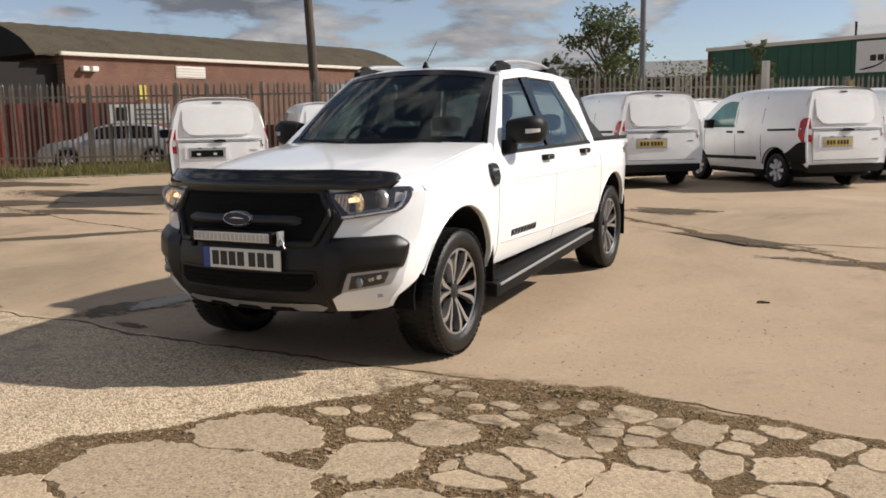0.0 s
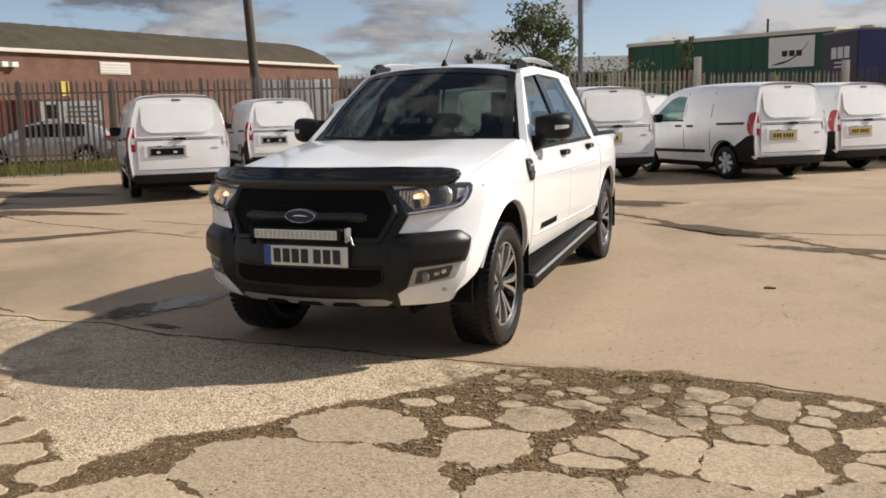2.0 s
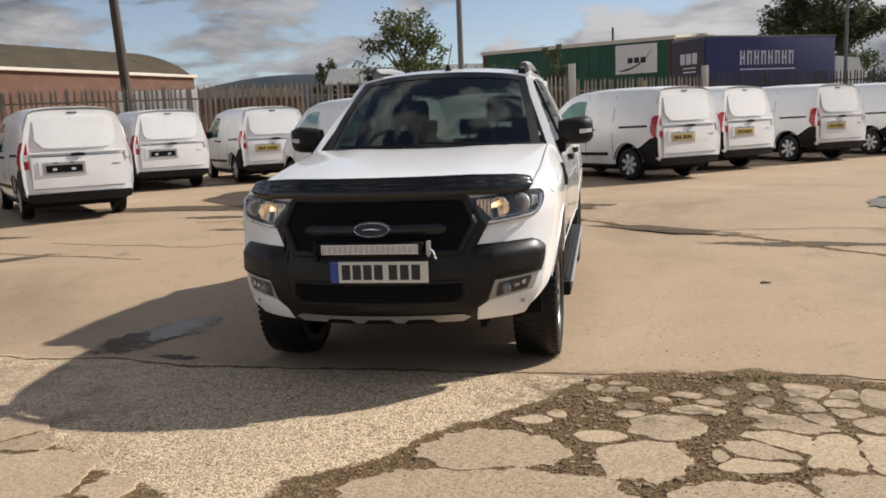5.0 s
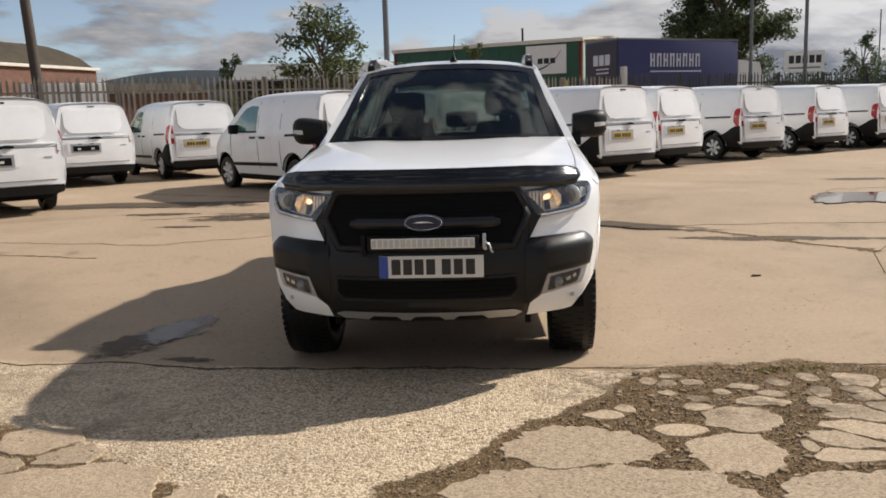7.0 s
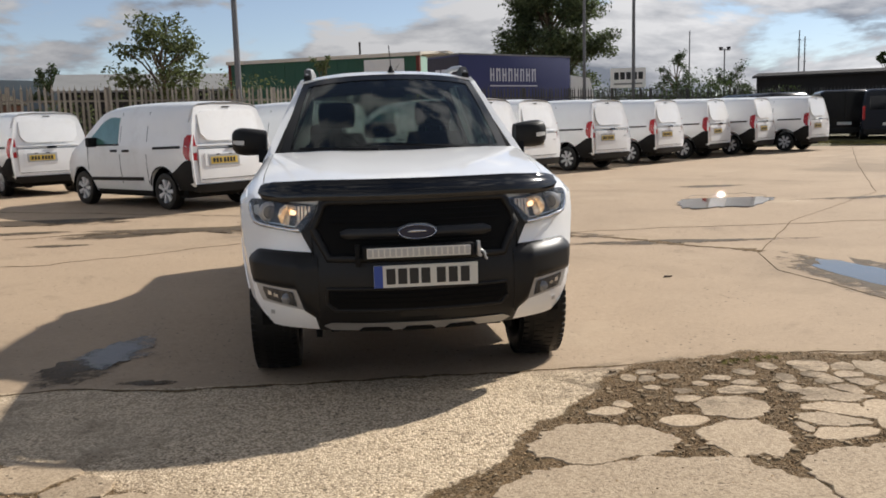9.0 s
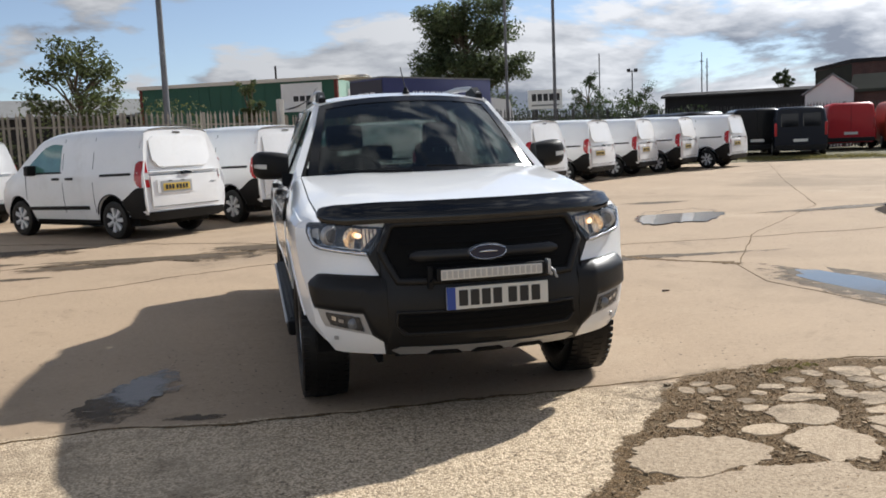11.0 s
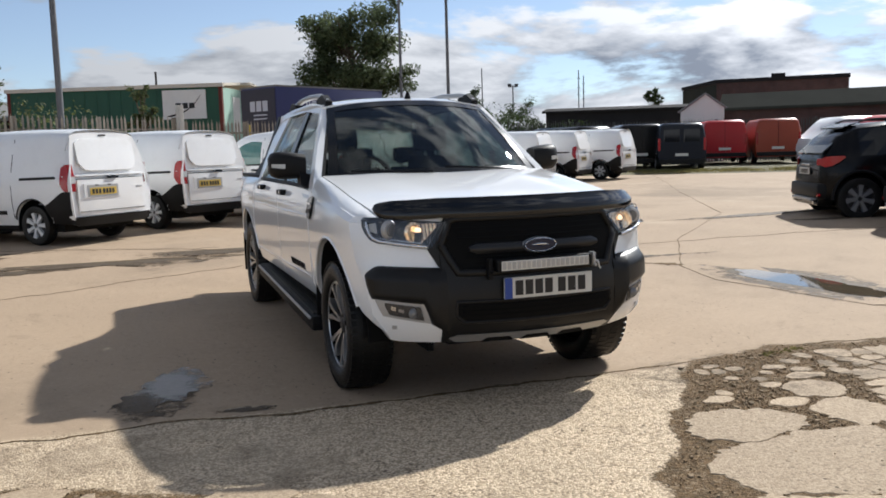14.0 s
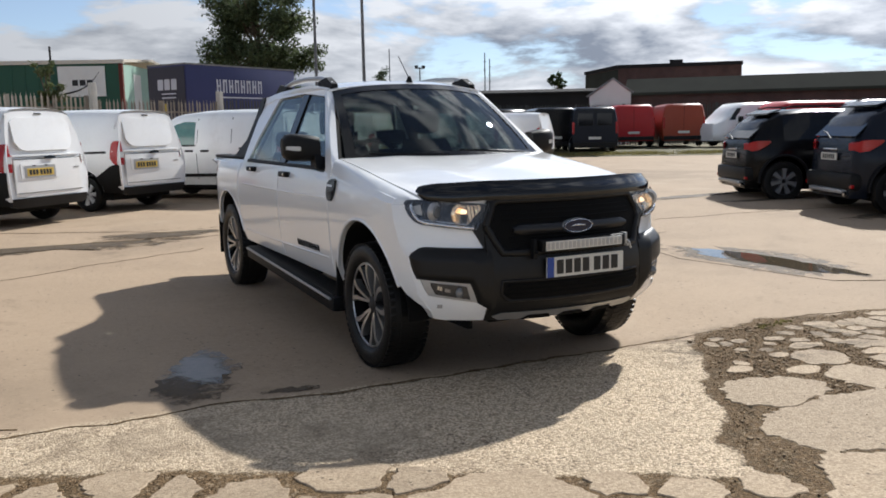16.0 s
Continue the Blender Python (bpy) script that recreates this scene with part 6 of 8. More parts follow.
def panel_van(m, paint, plate, label, group):
    van = thing("panel_van", m, label, "van", group)
    rings = []
    for x in (0.0, 0.05, 0.15, 0.4, 0.8, 1.2, 1.6, 2.0, 2.4, 2.6, 2.75, 2.95, 3.15, 3.30, 3.45, 3.7, 3.95, 4.08, 4.15):
        top = lerp_table(VAN_TOP, x)
        half = []
        for q in (0, 0.06, 0.16, 0.3, 0.42, 0.5, 0.56, 0.65, 0.78, 0.9, 0.96):
            base = 0.36 if x < 0.5 else 0.26
            z = base + (top - base) * q
            zz = z
            if x > 2.6:
                zz = z + (1.74 - top) * q * q * 0.5
            half.append((van_y(x, zz), z))
        half.append((half[-1][0] - 0.10, top - 0.01))
        half.append((half[-1][0] * 0.5, top + 0.015))
        rings.append([(x + (tail_x(z) if x < 0.1 else 0), y, z) for y, z in half] + [(x + (tail_x(z) if x < 0.1 else 0), -y, z) for y, z in half[::-1]])
    bm = loft(rings)
    cuts = []
    for cx in (0.80, 3.29):
        for s in (1, -1):
            c = lathe([(0.0005, 0.5 * s), (0.37, 0.5 * s), (0.37, 1.2 * s), (0.0005, 1.2 * s)], 32)
            bmesh.ops.remove_doubles(c, verts=c.verts, dist=0.001)
            bmesh.ops.translate(c, verts=c.verts, vec=(cx, 0, 0.33))
            cuts.append(c)
    part("body", carve(bm, cuts), paint, van, smooth=42)
    part("underfloor", box(0.3, 3.8, -0.70, 0.70, 0.20, 0.34), M_UNDER, van)
    for cx in (0.80, 3.29):
        for s in (1, -1):
            ln = lathe([(0.366, s * 0.48), (0.366, s * 0.78), (0.36, s * 0.78), (0.36, s * 0.49), (0.02, s * 0.49), (0.02, s * 0.48)], 28)
            bmesh.ops.delete(ln, geom=[v for v in ln.verts if v.co.z < -0.1], context="VERTS")
            bmesh.ops.translate(ln, verts=ln.verts, vec=(cx, 0, 0.33))
            part("wheel_arch_liner", ln, M_UNDER, van)
            small_wheel(van, pose(cx, s * 0.70, 0.305, 0, 20 * cx + 11 * s, 0 if s > 0 else 180))
    for s in (1, -1):
        # dark lower rear corner and bumper sides, door seam, rails, strips
        van_patch("bumper_corner", s, linspace(0.02, 0.54, 12), [(0.02, 0.33), (0.40, 0.33), (0.435, 0.40), (0.47, 0.50), (0.54, 0.585)], [(0.02, 0.812), (0.13, 0.812), (0.22, 0.775), (0.34, 0.70), (0.46, 0.635), (0.54, 0.60)], M_GREYPL, 0.008, 0.02, van)
        lip = [(0.80 + 0.378 * math.cos(radians(a)), 0.33 + 0.378 * math.sin(radians(a))) for a in linspace(150, 10, 18)]
        part("arch_lip", tube([(x, s * (van_y(x, z) + 0.001), z) for x, z in lip], 0.010, 6), M_GREYPL, van, smooth=60)
        van_patch("door_rail", s, linspace(0.28, 1.02, 6), [(0.28, 1.0), (1.02, 0.985)], [(0.28, 1.04), (1.02, 1.025)], M_GREYPL, 0.006, 0.01, van, 2)
        van_patch("rub_strip", s, linspace(1.35, 3.0, 8), [(1.35, 0.47), (3.0, 0.45)], [(1.35, 0.53), (3.0, 0.51)], M_GREYPL, 0.012, 0.02, van, 2)
        van_patch("sill", s, linspace(1.2, 2.9, 6), [(1.2, 0.24), (2.9, 0.24)], [(1.2, 0.30), (2.9, 0.30)], M_GREYPL, 0.004, 0.02, van, 2)
        for x0 in (1.20, 1.985, 3.0):
            van_patch("door_gap", s, [x0, x0 + 0.012], [(x0, 0.42 if x0 < 2.5 else 0.62)] * 2, [(x0, 1.60 if x0 < 2.5 else 1.08)] * 2, M_UNDER, 0.0015, 0.003, van, 6)
        van_patch("door_window", s, linspace(2.05, 3.02, 12), [(2.05, 1.085), (3.02, 1.07)], [(2.05, 1.52), (2.30, 1.535), (2.52, 1.48), (3.02, 1.12)], M_VANGLASS, 0.004, 0.01, van, 4, "dark green-tinted door window")
        van_patch("window_seal", s, linspace(2.02, 3.06, 8), [(2.02, 1.055), (3.06, 1.045)], [(2.02, 1.085), (3.06, 1.075)], M_GREYPL, 0.008, 0.012, van, 2)
        for x0 in (1.80, 2.16):
            y = s * van_y(x0, 0.965)
            part("door_handle", box(x0 - 0.09, x0 + 0.09, y - 0.025, y + 0.025, 0.945, 0.985, 0.01), M_GREYPL, van, smooth=40)
        part("door_mirror", box(2.72, 2.84, min(s * 0.79, s * 0.97), max(s * 0.79, s * 0.97), 1.03, 1.20, 0.035), M_GREYPL, van, smooth=40)
        # tail lamp
        tl = van_patch("tail_lamp", s, linspace(0.05, 0.19, 6), [(0.05, 0.81), (0.12, 0.82), (0.19, 0.92)], [(0.05, 1.21), (0.13, 1.21), (0.19, 1.16)], M_RED, 0.004, 0.02, van, 4, "red tail lamp with a clear centre")
        rear_patch("lamp_rear_face", sorted([s * 0.70, s * 0.745, s * 0.785]), [(-1, 0.81), (1, 0.81)], [(-1, 1.21), (1, 1.21)], M_RED, 0.010, 0.03, tl)
        rear_patch("reverse_lens", sorted([s * 0.705, s * 0.785]), [(-1, 0.93), (1, 0.93)], [(-1, 1.03), (1, 1.03)], M_CLEAR, 0.022, 0.01, tl, 2)
    # tailgate: blank window recess, handle, plate
    W = linspace(-0.58, 0.58, 13)
    rear_patch("window_blank", W, [(-0.60, 1.26), (-0.47, 1.11), (0.47, 1.11), (0.60, 1.26)], [(-0.60, 1.50), (-0.53, 1.585), (0.53, 1.585), (0.60, 1.50)], paint, 0.012, 0.02, van, 5)
    rear_patch("tailgate_step", linspace(-0.68, 0.68, 9), [(-0.68, 1.035), (0.68, 1.035)], [(-0.68, 1.055), (0.68, 1.055)], paint, 0.013, 0.03, van, 2)
    rear_patch("tailgate_skin", linspace(-0.67, 0.67, 9), [(-0.68, 0.47), (-0.62, 0.445), (0.62, 0.445), (0.68, 0.47)], [(-0.68, 0.98), (0.68, 0.98)], paint, 0.012, 0.02, van, 4)
    rear_patch("tail_bumper", linspace(-0.76, 0.76, 15), [(-0.76, 0.32), (-0.66, 0.29), (0.66, 0.29), (0.76, 0.32)], [(-0.76, 0.43), (0.76, 0.43)], M_GREYPL, 0.035, 0.06, van, 4, "dark grey rear bumper")
    rear_patch("tail_handle", linspace(-0.10, 0.10, 5), [(-0.10, 0.995), (0.0, 0.985), (0.10, 0.995)], [(-0.10, 1.02), (0.0, 1.035), (0.10, 1.02)], M_GLOSSBLK, 0.05, 0.03, van, 3)
    rear_patch("brake_lamp", linspace(-0.07, 0.07, 3), [(-0.1, 1.635), (0.1, 1.635)], [(-0.1, 1.655), (0.1, 1.655)], M_UNDER, 0.01, 0.03, van, 2)
    rear_patch("plate_recess", linspace(PLATE_Y - 0.36, PLATE_Y + 0.36, 9), [(PLATE_Y - 0.36, 0.72), (PLATE_Y - 0.33, 0.70), (PLATE_Y + 0.33, 0.70), (PLATE_Y + 0.36, 0.72)], [(PLATE_Y, 0.92)] * 2, paint, 0.022, 0.012, van, 3)
    # a flat grey sheet stands in for the shade round the plate
    rear_patch("plate_recess_shade", linspace(PLATE_Y - 0.30, PLATE_Y + 0.30, 7), [(PLATE_Y, 0.715)] * 2, [(PLATE_Y, 0.895)] * 2, M_FOGTRIM, 0.026, 0.006, van, 2)
    for z0, w0 in ((0.985, 0.68), (0.50, 0.66)):
        rear_patch("tailgate_gap", linspace(-w0, w0, 7), [(-w0, z0), (w0, z0)], [(-w0, z0 + 0.008), (w0, z0 + 0.008)], M_GREYPL, 0.014, 0.006, van, 2)
    pt = rear_patch("number_plate", linspace(PLATE_Y - 0.26, PLATE_Y + 0.26, 5), [(PLATE_Y, 0.745)] * 2, [(PLATE_Y, 0.855)] * 2, M_YELLOWPLATE if plate else M_UNDER, 0.03, 0.01, van, 2, "yellow number plate" if plate else "bare black plate holder")
    for k in range(7):
        y = PLATE_Y - 0.19 + k * 0.062 + (0.02 if k > 3 else 0)
        if plate:
            rear_patch("plate_bar", [y - 0.02, y + 0.02], [(y, 0.765)] * 2, [(y, 0.835)] * 2, M_INK, 0.034, 0.004, pt, 2)
        elif k in (1, 5):
            rear_patch("clip", [y - 0.03, y + 0.03], [(y, 0.775)] * 2, [(y, 0.81)] * 2, M_WHITEPLATE, 0.036, 0.006, pt, 2)
    for y in (PLATE_Y - 0.12, PLATE_Y + 0.12):
        rear_patch("plate_lamp", [y - 0.03, y + 0.03], [(y, 0.885)] * 2, [(y, 0.90)] * 2, M_GREYPL, 0.03, 0.01, van, 2)
    rear_patch("badge_bar", [-0.62, -0.50], [(-1, 0.83)] * 2, [(-1, 0.85)] * 2, M_SATIN, 0.018, 0.006, van, 2)
    # windscreen
    part("windscreen", slab([[(x, y, lerp_table(VAN_TOP, x) + 0.012 - 0.10 * abs(y / 0.7) ** 3) for y in linspace(-0.64, 0.64, 9)] for x in linspace(2.72, 3.30, 6)], lambda p: Vector((0.02, 0, 0.02))), M_VANGLASS, van, smooth=40)
    return van


def van_pose(tx, ty, turn):
    """From the place of the left tail lamp and the way the van points."""
    a = radians(turn)
    f, lf = Vector((math.cos(a), math.sin(a))), Vector((-math.sin(a), math.cos(a)))
    o = Vector((tx, ty)) - lf * 0.79 - f * 0.08
    return pose(o.x, o.y, rise(o.x + f.x * 2, o.y + f.y * 2), 0, 0, turn)


VANS = [(-6.78, 13.65, 138.7), (-5.17, 15.54, 133.0), (-0.92, 18.55, 137.7), (1.17, 20.8, 131.5), (3.37, 22.99, 135.3), (5.45, 24.75, 137.1), (7.28, 25.8, 137.0), (9.36, 26.67, 133.0),
        (-12.97, 16.17, 137.4), (-11.35, 17.9, 133.0), (-2.19, 16.24, 135.7), (-6.28, 20.94, 140), (-6.21, 24.74, 140)]
van0 = panel_van(van_pose(*VANS[0]), M_VANWHITE, True, "white compact panel van with yellow rear plate, nose to fence", "row of white vans")
for k, v in enumerate(VANS[1:]):
    if k != 7:
        copy_thing(van0, van_pose(*v))
van1 = panel_van(van_pose(-11.36, 10.9, 137.5), M_VANWHITE, False, "white compact panel van with bare plate holder, nose to fence", "row of white vans")
copy_thing(van1, van_pose(*VANS[8]))


# ---- fence, posts and gate ----
M_GALV = mat("weathered_galvanised_steel", (0.27, 0.235, 0.19), 0.7, 0.1, var=0.25, scale=4, fine=40, random_ob=0.25, stain=(0.16, 0.09, 0.05), stain_amount=0.6, stain_scale=3)
# shade on the far fences is put into this darker steel colour
M_DARKSTEEL = mat("shade_darkened_weathered_steel", (0.07, 0.07, 0.065), 0.7, 0.3, var=0.3, random_ob=0.25)
M_CONCPOST = mat("concrete_post", (0.42, 0.40, 0.36), 0.9, var=0.15, bump=0.4)
M_YELLOW = mat("yellow_paint", (0.55, 0.42, 0.06), 0.6, var=0.15)


def pale_mesh(h):
    """A W-section pale with a three-pointed top."""
    prof = [(-0.034, 0.0), (-0.018, 0.012), (0.0, 0.002), (0.018, 0.012), (0.034, 0.0)]
    bm = bmesh.new()
    for off in (0.0, -0.004):
        rows = []
        for z, f in ((0.05, 1.0), (h - 0.16, 1.0)):
            rows.append([bm.verts.new((x * f, y + off, z)) for x, y in prof])
        tip = [bm.verts.new((x, y + off, h - (0.10 if k in (0, 4) else 0.13 if k in (1, 3) else 0.0))) for k, (x, y) in enumerate(prof)]
        for a, b in ((rows[0], rows[1]), (rows[1], tip)):
            for k in range(4):
                bm.faces.new((a[k], a[k + 1], b[k + 1], b[k]))
    me = bpy.data.meshes.new("pale")
    bmesh.ops.recalc_face_normals(bm, faces=bm.faces)
    bm.to_mesh(me)
    bm.free()
    return me


def palisade(name, a, b, h, material, label, pitch=0.155, single=True, lean=0):
    """A palisade fence from a to b: posts, two rails and pales."""
    a, b = Vector(a), Vector(b)
    d = b - a
    turn = math.degrees(math.atan2(d.y, d.x))
    f = thing(name, pose(a.x, a.y, 0, 0, 0, turn), label, "fence")
    n = int(d.length / 2.75) + 1
    for k in range(n + 1):
        x = d.length * k / n
        part("post", box(x - 0.05, x + 0.05, 0.03, 0.10, 0, h - 0.05), material, f)
    for z in (0.45, h - 0.42):
        part("rail", box(0, d.length, 0.012, 0.05, z - 0.025, z + 0.025), material, f)
    me = pale_mesh(h)
    me.materials.append(material)
    rng = random.Random(int(abs(a.x) * 10))
    count = int(d.length / pitch)
    if single:
        for k in range(count):
            if rng.random() < 0.015:
                continue
            o = new("pale", me)
            o.parent = f
            o.matrix_local = pose(pitch * (k + 0.5) + rng.uniform(-0.012, 0.012), -0.002, rng.uniform(-0.02, 0.02), 0, rng.gauss(0, 0.5), 0)
    else:
        bm = bmesh.new()
        for k in range(count):
            q = len(bm.verts)
            bm.from_mesh(me)
            bm.verts.ensure_lookup_table()
            bmesh.ops.transform(bm, matrix=pose(pitch * (k + 0.5), -0.002, rng.uniform(-0.02, 0.02), 0, rng.gauss(0, 0.5), 0), verts=bm.verts[q:])
        tagged(part("paling", bm, material, f), kind="stuff")
    return f


palisade("palisade_fence", (-38.0, 6.9), (-24.0, 16.3), 2.6, M_GALV, "weathered grey steel palisade fence behind rough grass", single=False)
palisade("palisade_fence", (-24.0, 16.3), (-5.15, 28.6), 2.62, M_GALV, "weathered grey steel palisade fence behind the vans")
palisade("palisade_gate", (-4.85, 28.7), (-0.85, 31.3), 2.5, M_GALV, "steel palisade gate between square posts")
palisade("palisade_fence", (-0.7, 31.4), (9.5, 38.4), 2.6, M_DARKSTEEL, "steel palisade fence behind the vans, shade put into its dark colour")
palisade("palisade_fence", (9.5, 38.4), (17.0, 41.2), 2.55, M_DARKSTEEL, "steel palisade fence behind the vans, shade put into its dark colour")
palisade("palisade_fence", (17.0, 41.2), (46.0, 34.0), 2.55, M_DARKSTEEL, "steel palisade fence at the yard's far side, shade put into its dark colour", single=False)

for x, y, h, mt, lb in ((-5.0, 28.6, 2.95, M_CONCPOST, "pale square gate post"), (-0.78, 31.35, 2.8, M_CONCPOST, "pale square gate post"), (-2.74, 30.21, 2.45, M_YELLOW, "yellow steel bollard post")):
    o = part("gate_post", box(-0.09, 0.09, -0.09, 0.09, 0, h, 0.015) if h > 2.5 else box(-0.045, 0.045, -0.045, 0.045, 0, h - 0.1, 0.01), mt, smooth=30)
    o.matrix_world = pose(x, y, 0, 0, 0, 34)
    tagged(o, lb, "post")

M_POLE = mat("dark_wood_pole", (0.06, 0.045, 0.035), 0.85, var=0.3, bump=0.4, stretch=(1, 1, 0.1))
M_LAMPPOST = mat("grey_lamp_post", (0.13, 0.13, 0.135), 0.55, 0.3, var=0.2)


def pole(name, x, y, h, r0, r1, material, label, category, lean=(0, 0), head=0):
    t = thing(name, pose(x, y, 0), label, category)
    part("shaft", tube([(lean[0] * q, lean[1] * q, h * q) for q in linspace(0, 1, 5)], [r0 + (r1 - r0) * q for q in linspace(0, 1, 5)], 10), material, t, smooth=50)
    top = Vector((lean[0], lean[1], h))
    if head == 1:
        part("crossarm", box(top.x - 0.5, top.x + 0.5, top.y - 0.04, top.y + 0.04, h - 0.2, h - 0.12), material, t)
        for s in (-1, 1):
            part("floodlight", box(top.x + s * 0.38 - 0.16, top.x + s * 0.38 + 0.16, top.y - 0.16, top.y + 0.1, h - 0.12, h + 0.14, 0.03), M_DARKALLOY, t)
    if head == 2:
        for z in (0.72, 0.8, 0.9):
            part("aerial_arm", box(top.x - 0.16, top.x + 0.16, top.y - 0.02, top.y + 0.02, h * z, h * z + 0.05), material, t)
    return t


pole("telegraph_pole", -16.4, 21.4, 9.9, 0.15, 0.11, M_POLE, "dark wooden telegraph pole leaning by the fence", "pole", (-1.0, 0.6))
pole("lamp_post", -8.25, 26.8, 10.4, 0.10, 0.07, M_LAMPPOST, "tall dark grey lamp post behind the fence", "lamp post")
pole("lamp_post", 7.35, 39.6, 8.5, 0.09, 0.07, M_LAMPPOST, "tall grey lamp post with twin floodlights", "lamp post", head=1)
pole("lamp_post", 5.24, 40.3, 10.2, 0.08, 0.06, M_LAMPPOST, "tall thin grey lamp post behind the trees", "lamp post")
pole("lamp_post", 23.4, 79.5, 8.9, 0.07, 0.05, M_LAMPPOST, "thin grey lamp post in the distance", "lamp post")
pole("lamp_post", 28.4, 84.1, 7.6, 0.08, 0.06, M_LAMPPOST, "short floodlight mast in the distance", "lamp post", head=1)
pole("radio_mast", 34.5, 81.4, 8.9, 0.08, 0.05, M_LAMPPOST, "slim lattice radio mast in the distance", "mast", head=2)
pole("radio_mast", 34.95, 81.2, 8.3, 0.07, 0.05, M_LAMPPOST, "slim radio mast in the distance", "mast", head=2)

# ---- buildings ----
def brick_material(name, c1, c2, mortar, sx=1.0):
    m = mat(name, c1, 0.9, var=0.15, scale=1.2, fine=8)
    n, l = m.node_tree.nodes, m.node_tree.links
    p = n["Principled BSDF"]
    b = n.new("ShaderNodeTexBrick")
    b.inputs["Color1"].default_value, b.inputs["Color2"].default_value, b.inputs["Mortar"].default_value = (*c1, 1), (*c2, 1), (*mortar, 1)
    b.inputs["Scale"].default_value, b.inputs["Mortar Size"].default_value = 1.0, 0.008
    b.inputs["Brick Width"].default_value, b.inputs["Row Height"].default_value = 0.225, 0.075
    tc, mp = n.new("ShaderNodeTexCoord"), n.new("ShaderNodeMapping")
    mp.inputs["Rotation"].default_value = (radians(90), 0, 0)
    l.new(tc.outputs["Object"], mp.inputs[0])
    l.new(mp.outputs[0], b.inputs["Vector"])
    ns = n.new("ShaderNodeTexNoise")
    ns.inputs["Scale"].default_value, ns.inputs["Detail"].default_value = 0.8, 6
    l.new(tc.outputs["Object"], ns.inputs["Vector"])
    r = n.new("ShaderNodeMapRange")
    r.inputs["From Min"].default_value, r.inputs["From Max"].default_value, r.inputs["To Min"].default_value, r.inputs["To Max"].default_value = 0.3, 0.7, 0.7, 1.2
    l.new(ns.outputs[0], r.inputs["Value"])
    s = n.new("ShaderNodeVectorMath")
    s.operation = "SCALE"
    l.new(b.outputs[0], s.inputs[0])
    l.new(r.outputs[0], s.inputs["Scale"])
    l.new(s.outputs[0], p.inputs["Base Color"])
    return m


M_BRICK = brick_material("red_brick", (0.165, 0.068, 0.042), (0.125, 0.053, 0.034), (0.16, 0.12, 0.09))
M_BRICKD = brick_material("brown_brick", (0.105, 0.048, 0.040), (0.082, 0.040, 0.034), (0.10, 0.07, 0.06))
M_FIBRE = mat("weathered_fibre_cement", (0.072, 0.060, 0.044), 0.95, spec=0.1, var=0.35, scale=1.0, fine=9, stain=(0.07, 0.065, 0.04), stain_amount=0.8, stain_scale=0.5)
M_GREEN = mat("green_cladding", (0.012, 0.075, 0.042), 0.6, var=0.12, scale=0.8, fine=10)
M_PALEGREEN = mat("pale_green_cladding", (0.30, 0.46, 0.38), 0.6, var=0.1)
M_WHITEPAINT = mat("white_paint", (0.72, 0.71, 0.68), 0.6, var=0.08, scale=2)
M_FASCIA = mat("pale_fascia", (0.60, 0.55, 0.47), 0.6, var=0.12)
M_REDTRIM = mat("red_oxide_steel", (0.135, 0.034, 0.026), 0.7, spec=0.2, var=0.25, scale=1.5)
M_NAVY = mat("navy_curtain", (0.028, 0.032, 0.115), 0.5, var=0.12, scale=1.0, fine=9)
M_BLACKBAN = mat("black_banner", (0.02, 0.018, 0.035), 0.5, var=0.15)
M_LETTER = mat("white_lettering", (0.55, 0.56, 0.62), 0.6, var=0.05)
M_SLATE = mat("grey_sheet_roof", (0.20, 0.20, 0.195), 0.8, var=0.15, scale=0.8)
M_DARKROOF = mat("dark_sheet_roof", (0.045, 0.046, 0.038), 0.95, spec=0.05, var=0.2, scale=0.8)
M_DARKWALL = mat("dark_cladding", (0.030, 0.028, 0.028), 0.9, spec=0.08, var=0.2, scale=0.7)


def wall_frame(a, b, tall=1.0):
    """A pose with x along the wall from a to b and y away from the yard, heights times tall; and the wall's length."""
    d = Vector(b) - Vector(a)
    return pose(a[0], a[1], 0, 0, 0, math.degrees(math.atan2(d.y, d.x))) @ Matrix.Diagonal((1, 1, tall, 1)), d.length


# brick works with a barrel roof behind the fence
m, w = wall_frame((-33.25, 25.47), (-30.0, 48.3), 1.08)
works = thing("brick_works", m, "long red-brick industrial building with a weathered barrel roof", "building")
part("wall", box(0, w, 0, 0.35, 0, 4.05), M_BRICK, works)
part("wall", box(0, 0.35, 0.35, 12, 0, 4.05), M_BRICK, works)
part("wall", box(w - 0.35, w, 0.35, 12, 0, 4.05), M_BRICK, works)
part("gutter", box(-0.2, w + 0.15, -0.18, 0.02, 4.05, 4.2, 0.02), M_FASCIA, works, "pale gutter board")
def barrel(q):
    return 4.1 + 1.62 * math.sin(math.pi * min(q * 1.05, 1)) ** 0.75


part("roof", slab([[(x, 0.1 + 11.8 * q, barrel(q) + 0.03 * (i % 2)) for q in linspace(0, 1, 12)] for i, x in enumerate(linspace(-1.2, w + 0.1, 60))], lambda p: Vector((0, 0, 0.08))), M_FIBRE, works, "brown-grey fibre cement roof", 30)
part("roof_end", prism([(0.1 + 11.8 * q, barrel(q)) for q in linspace(0, 1, 12)], -0.15, 0.0), M_DARKWALL, works, "dark boarded roof end").matrix_local = pose(-1.2, 0, 0, 0, 0, 90)
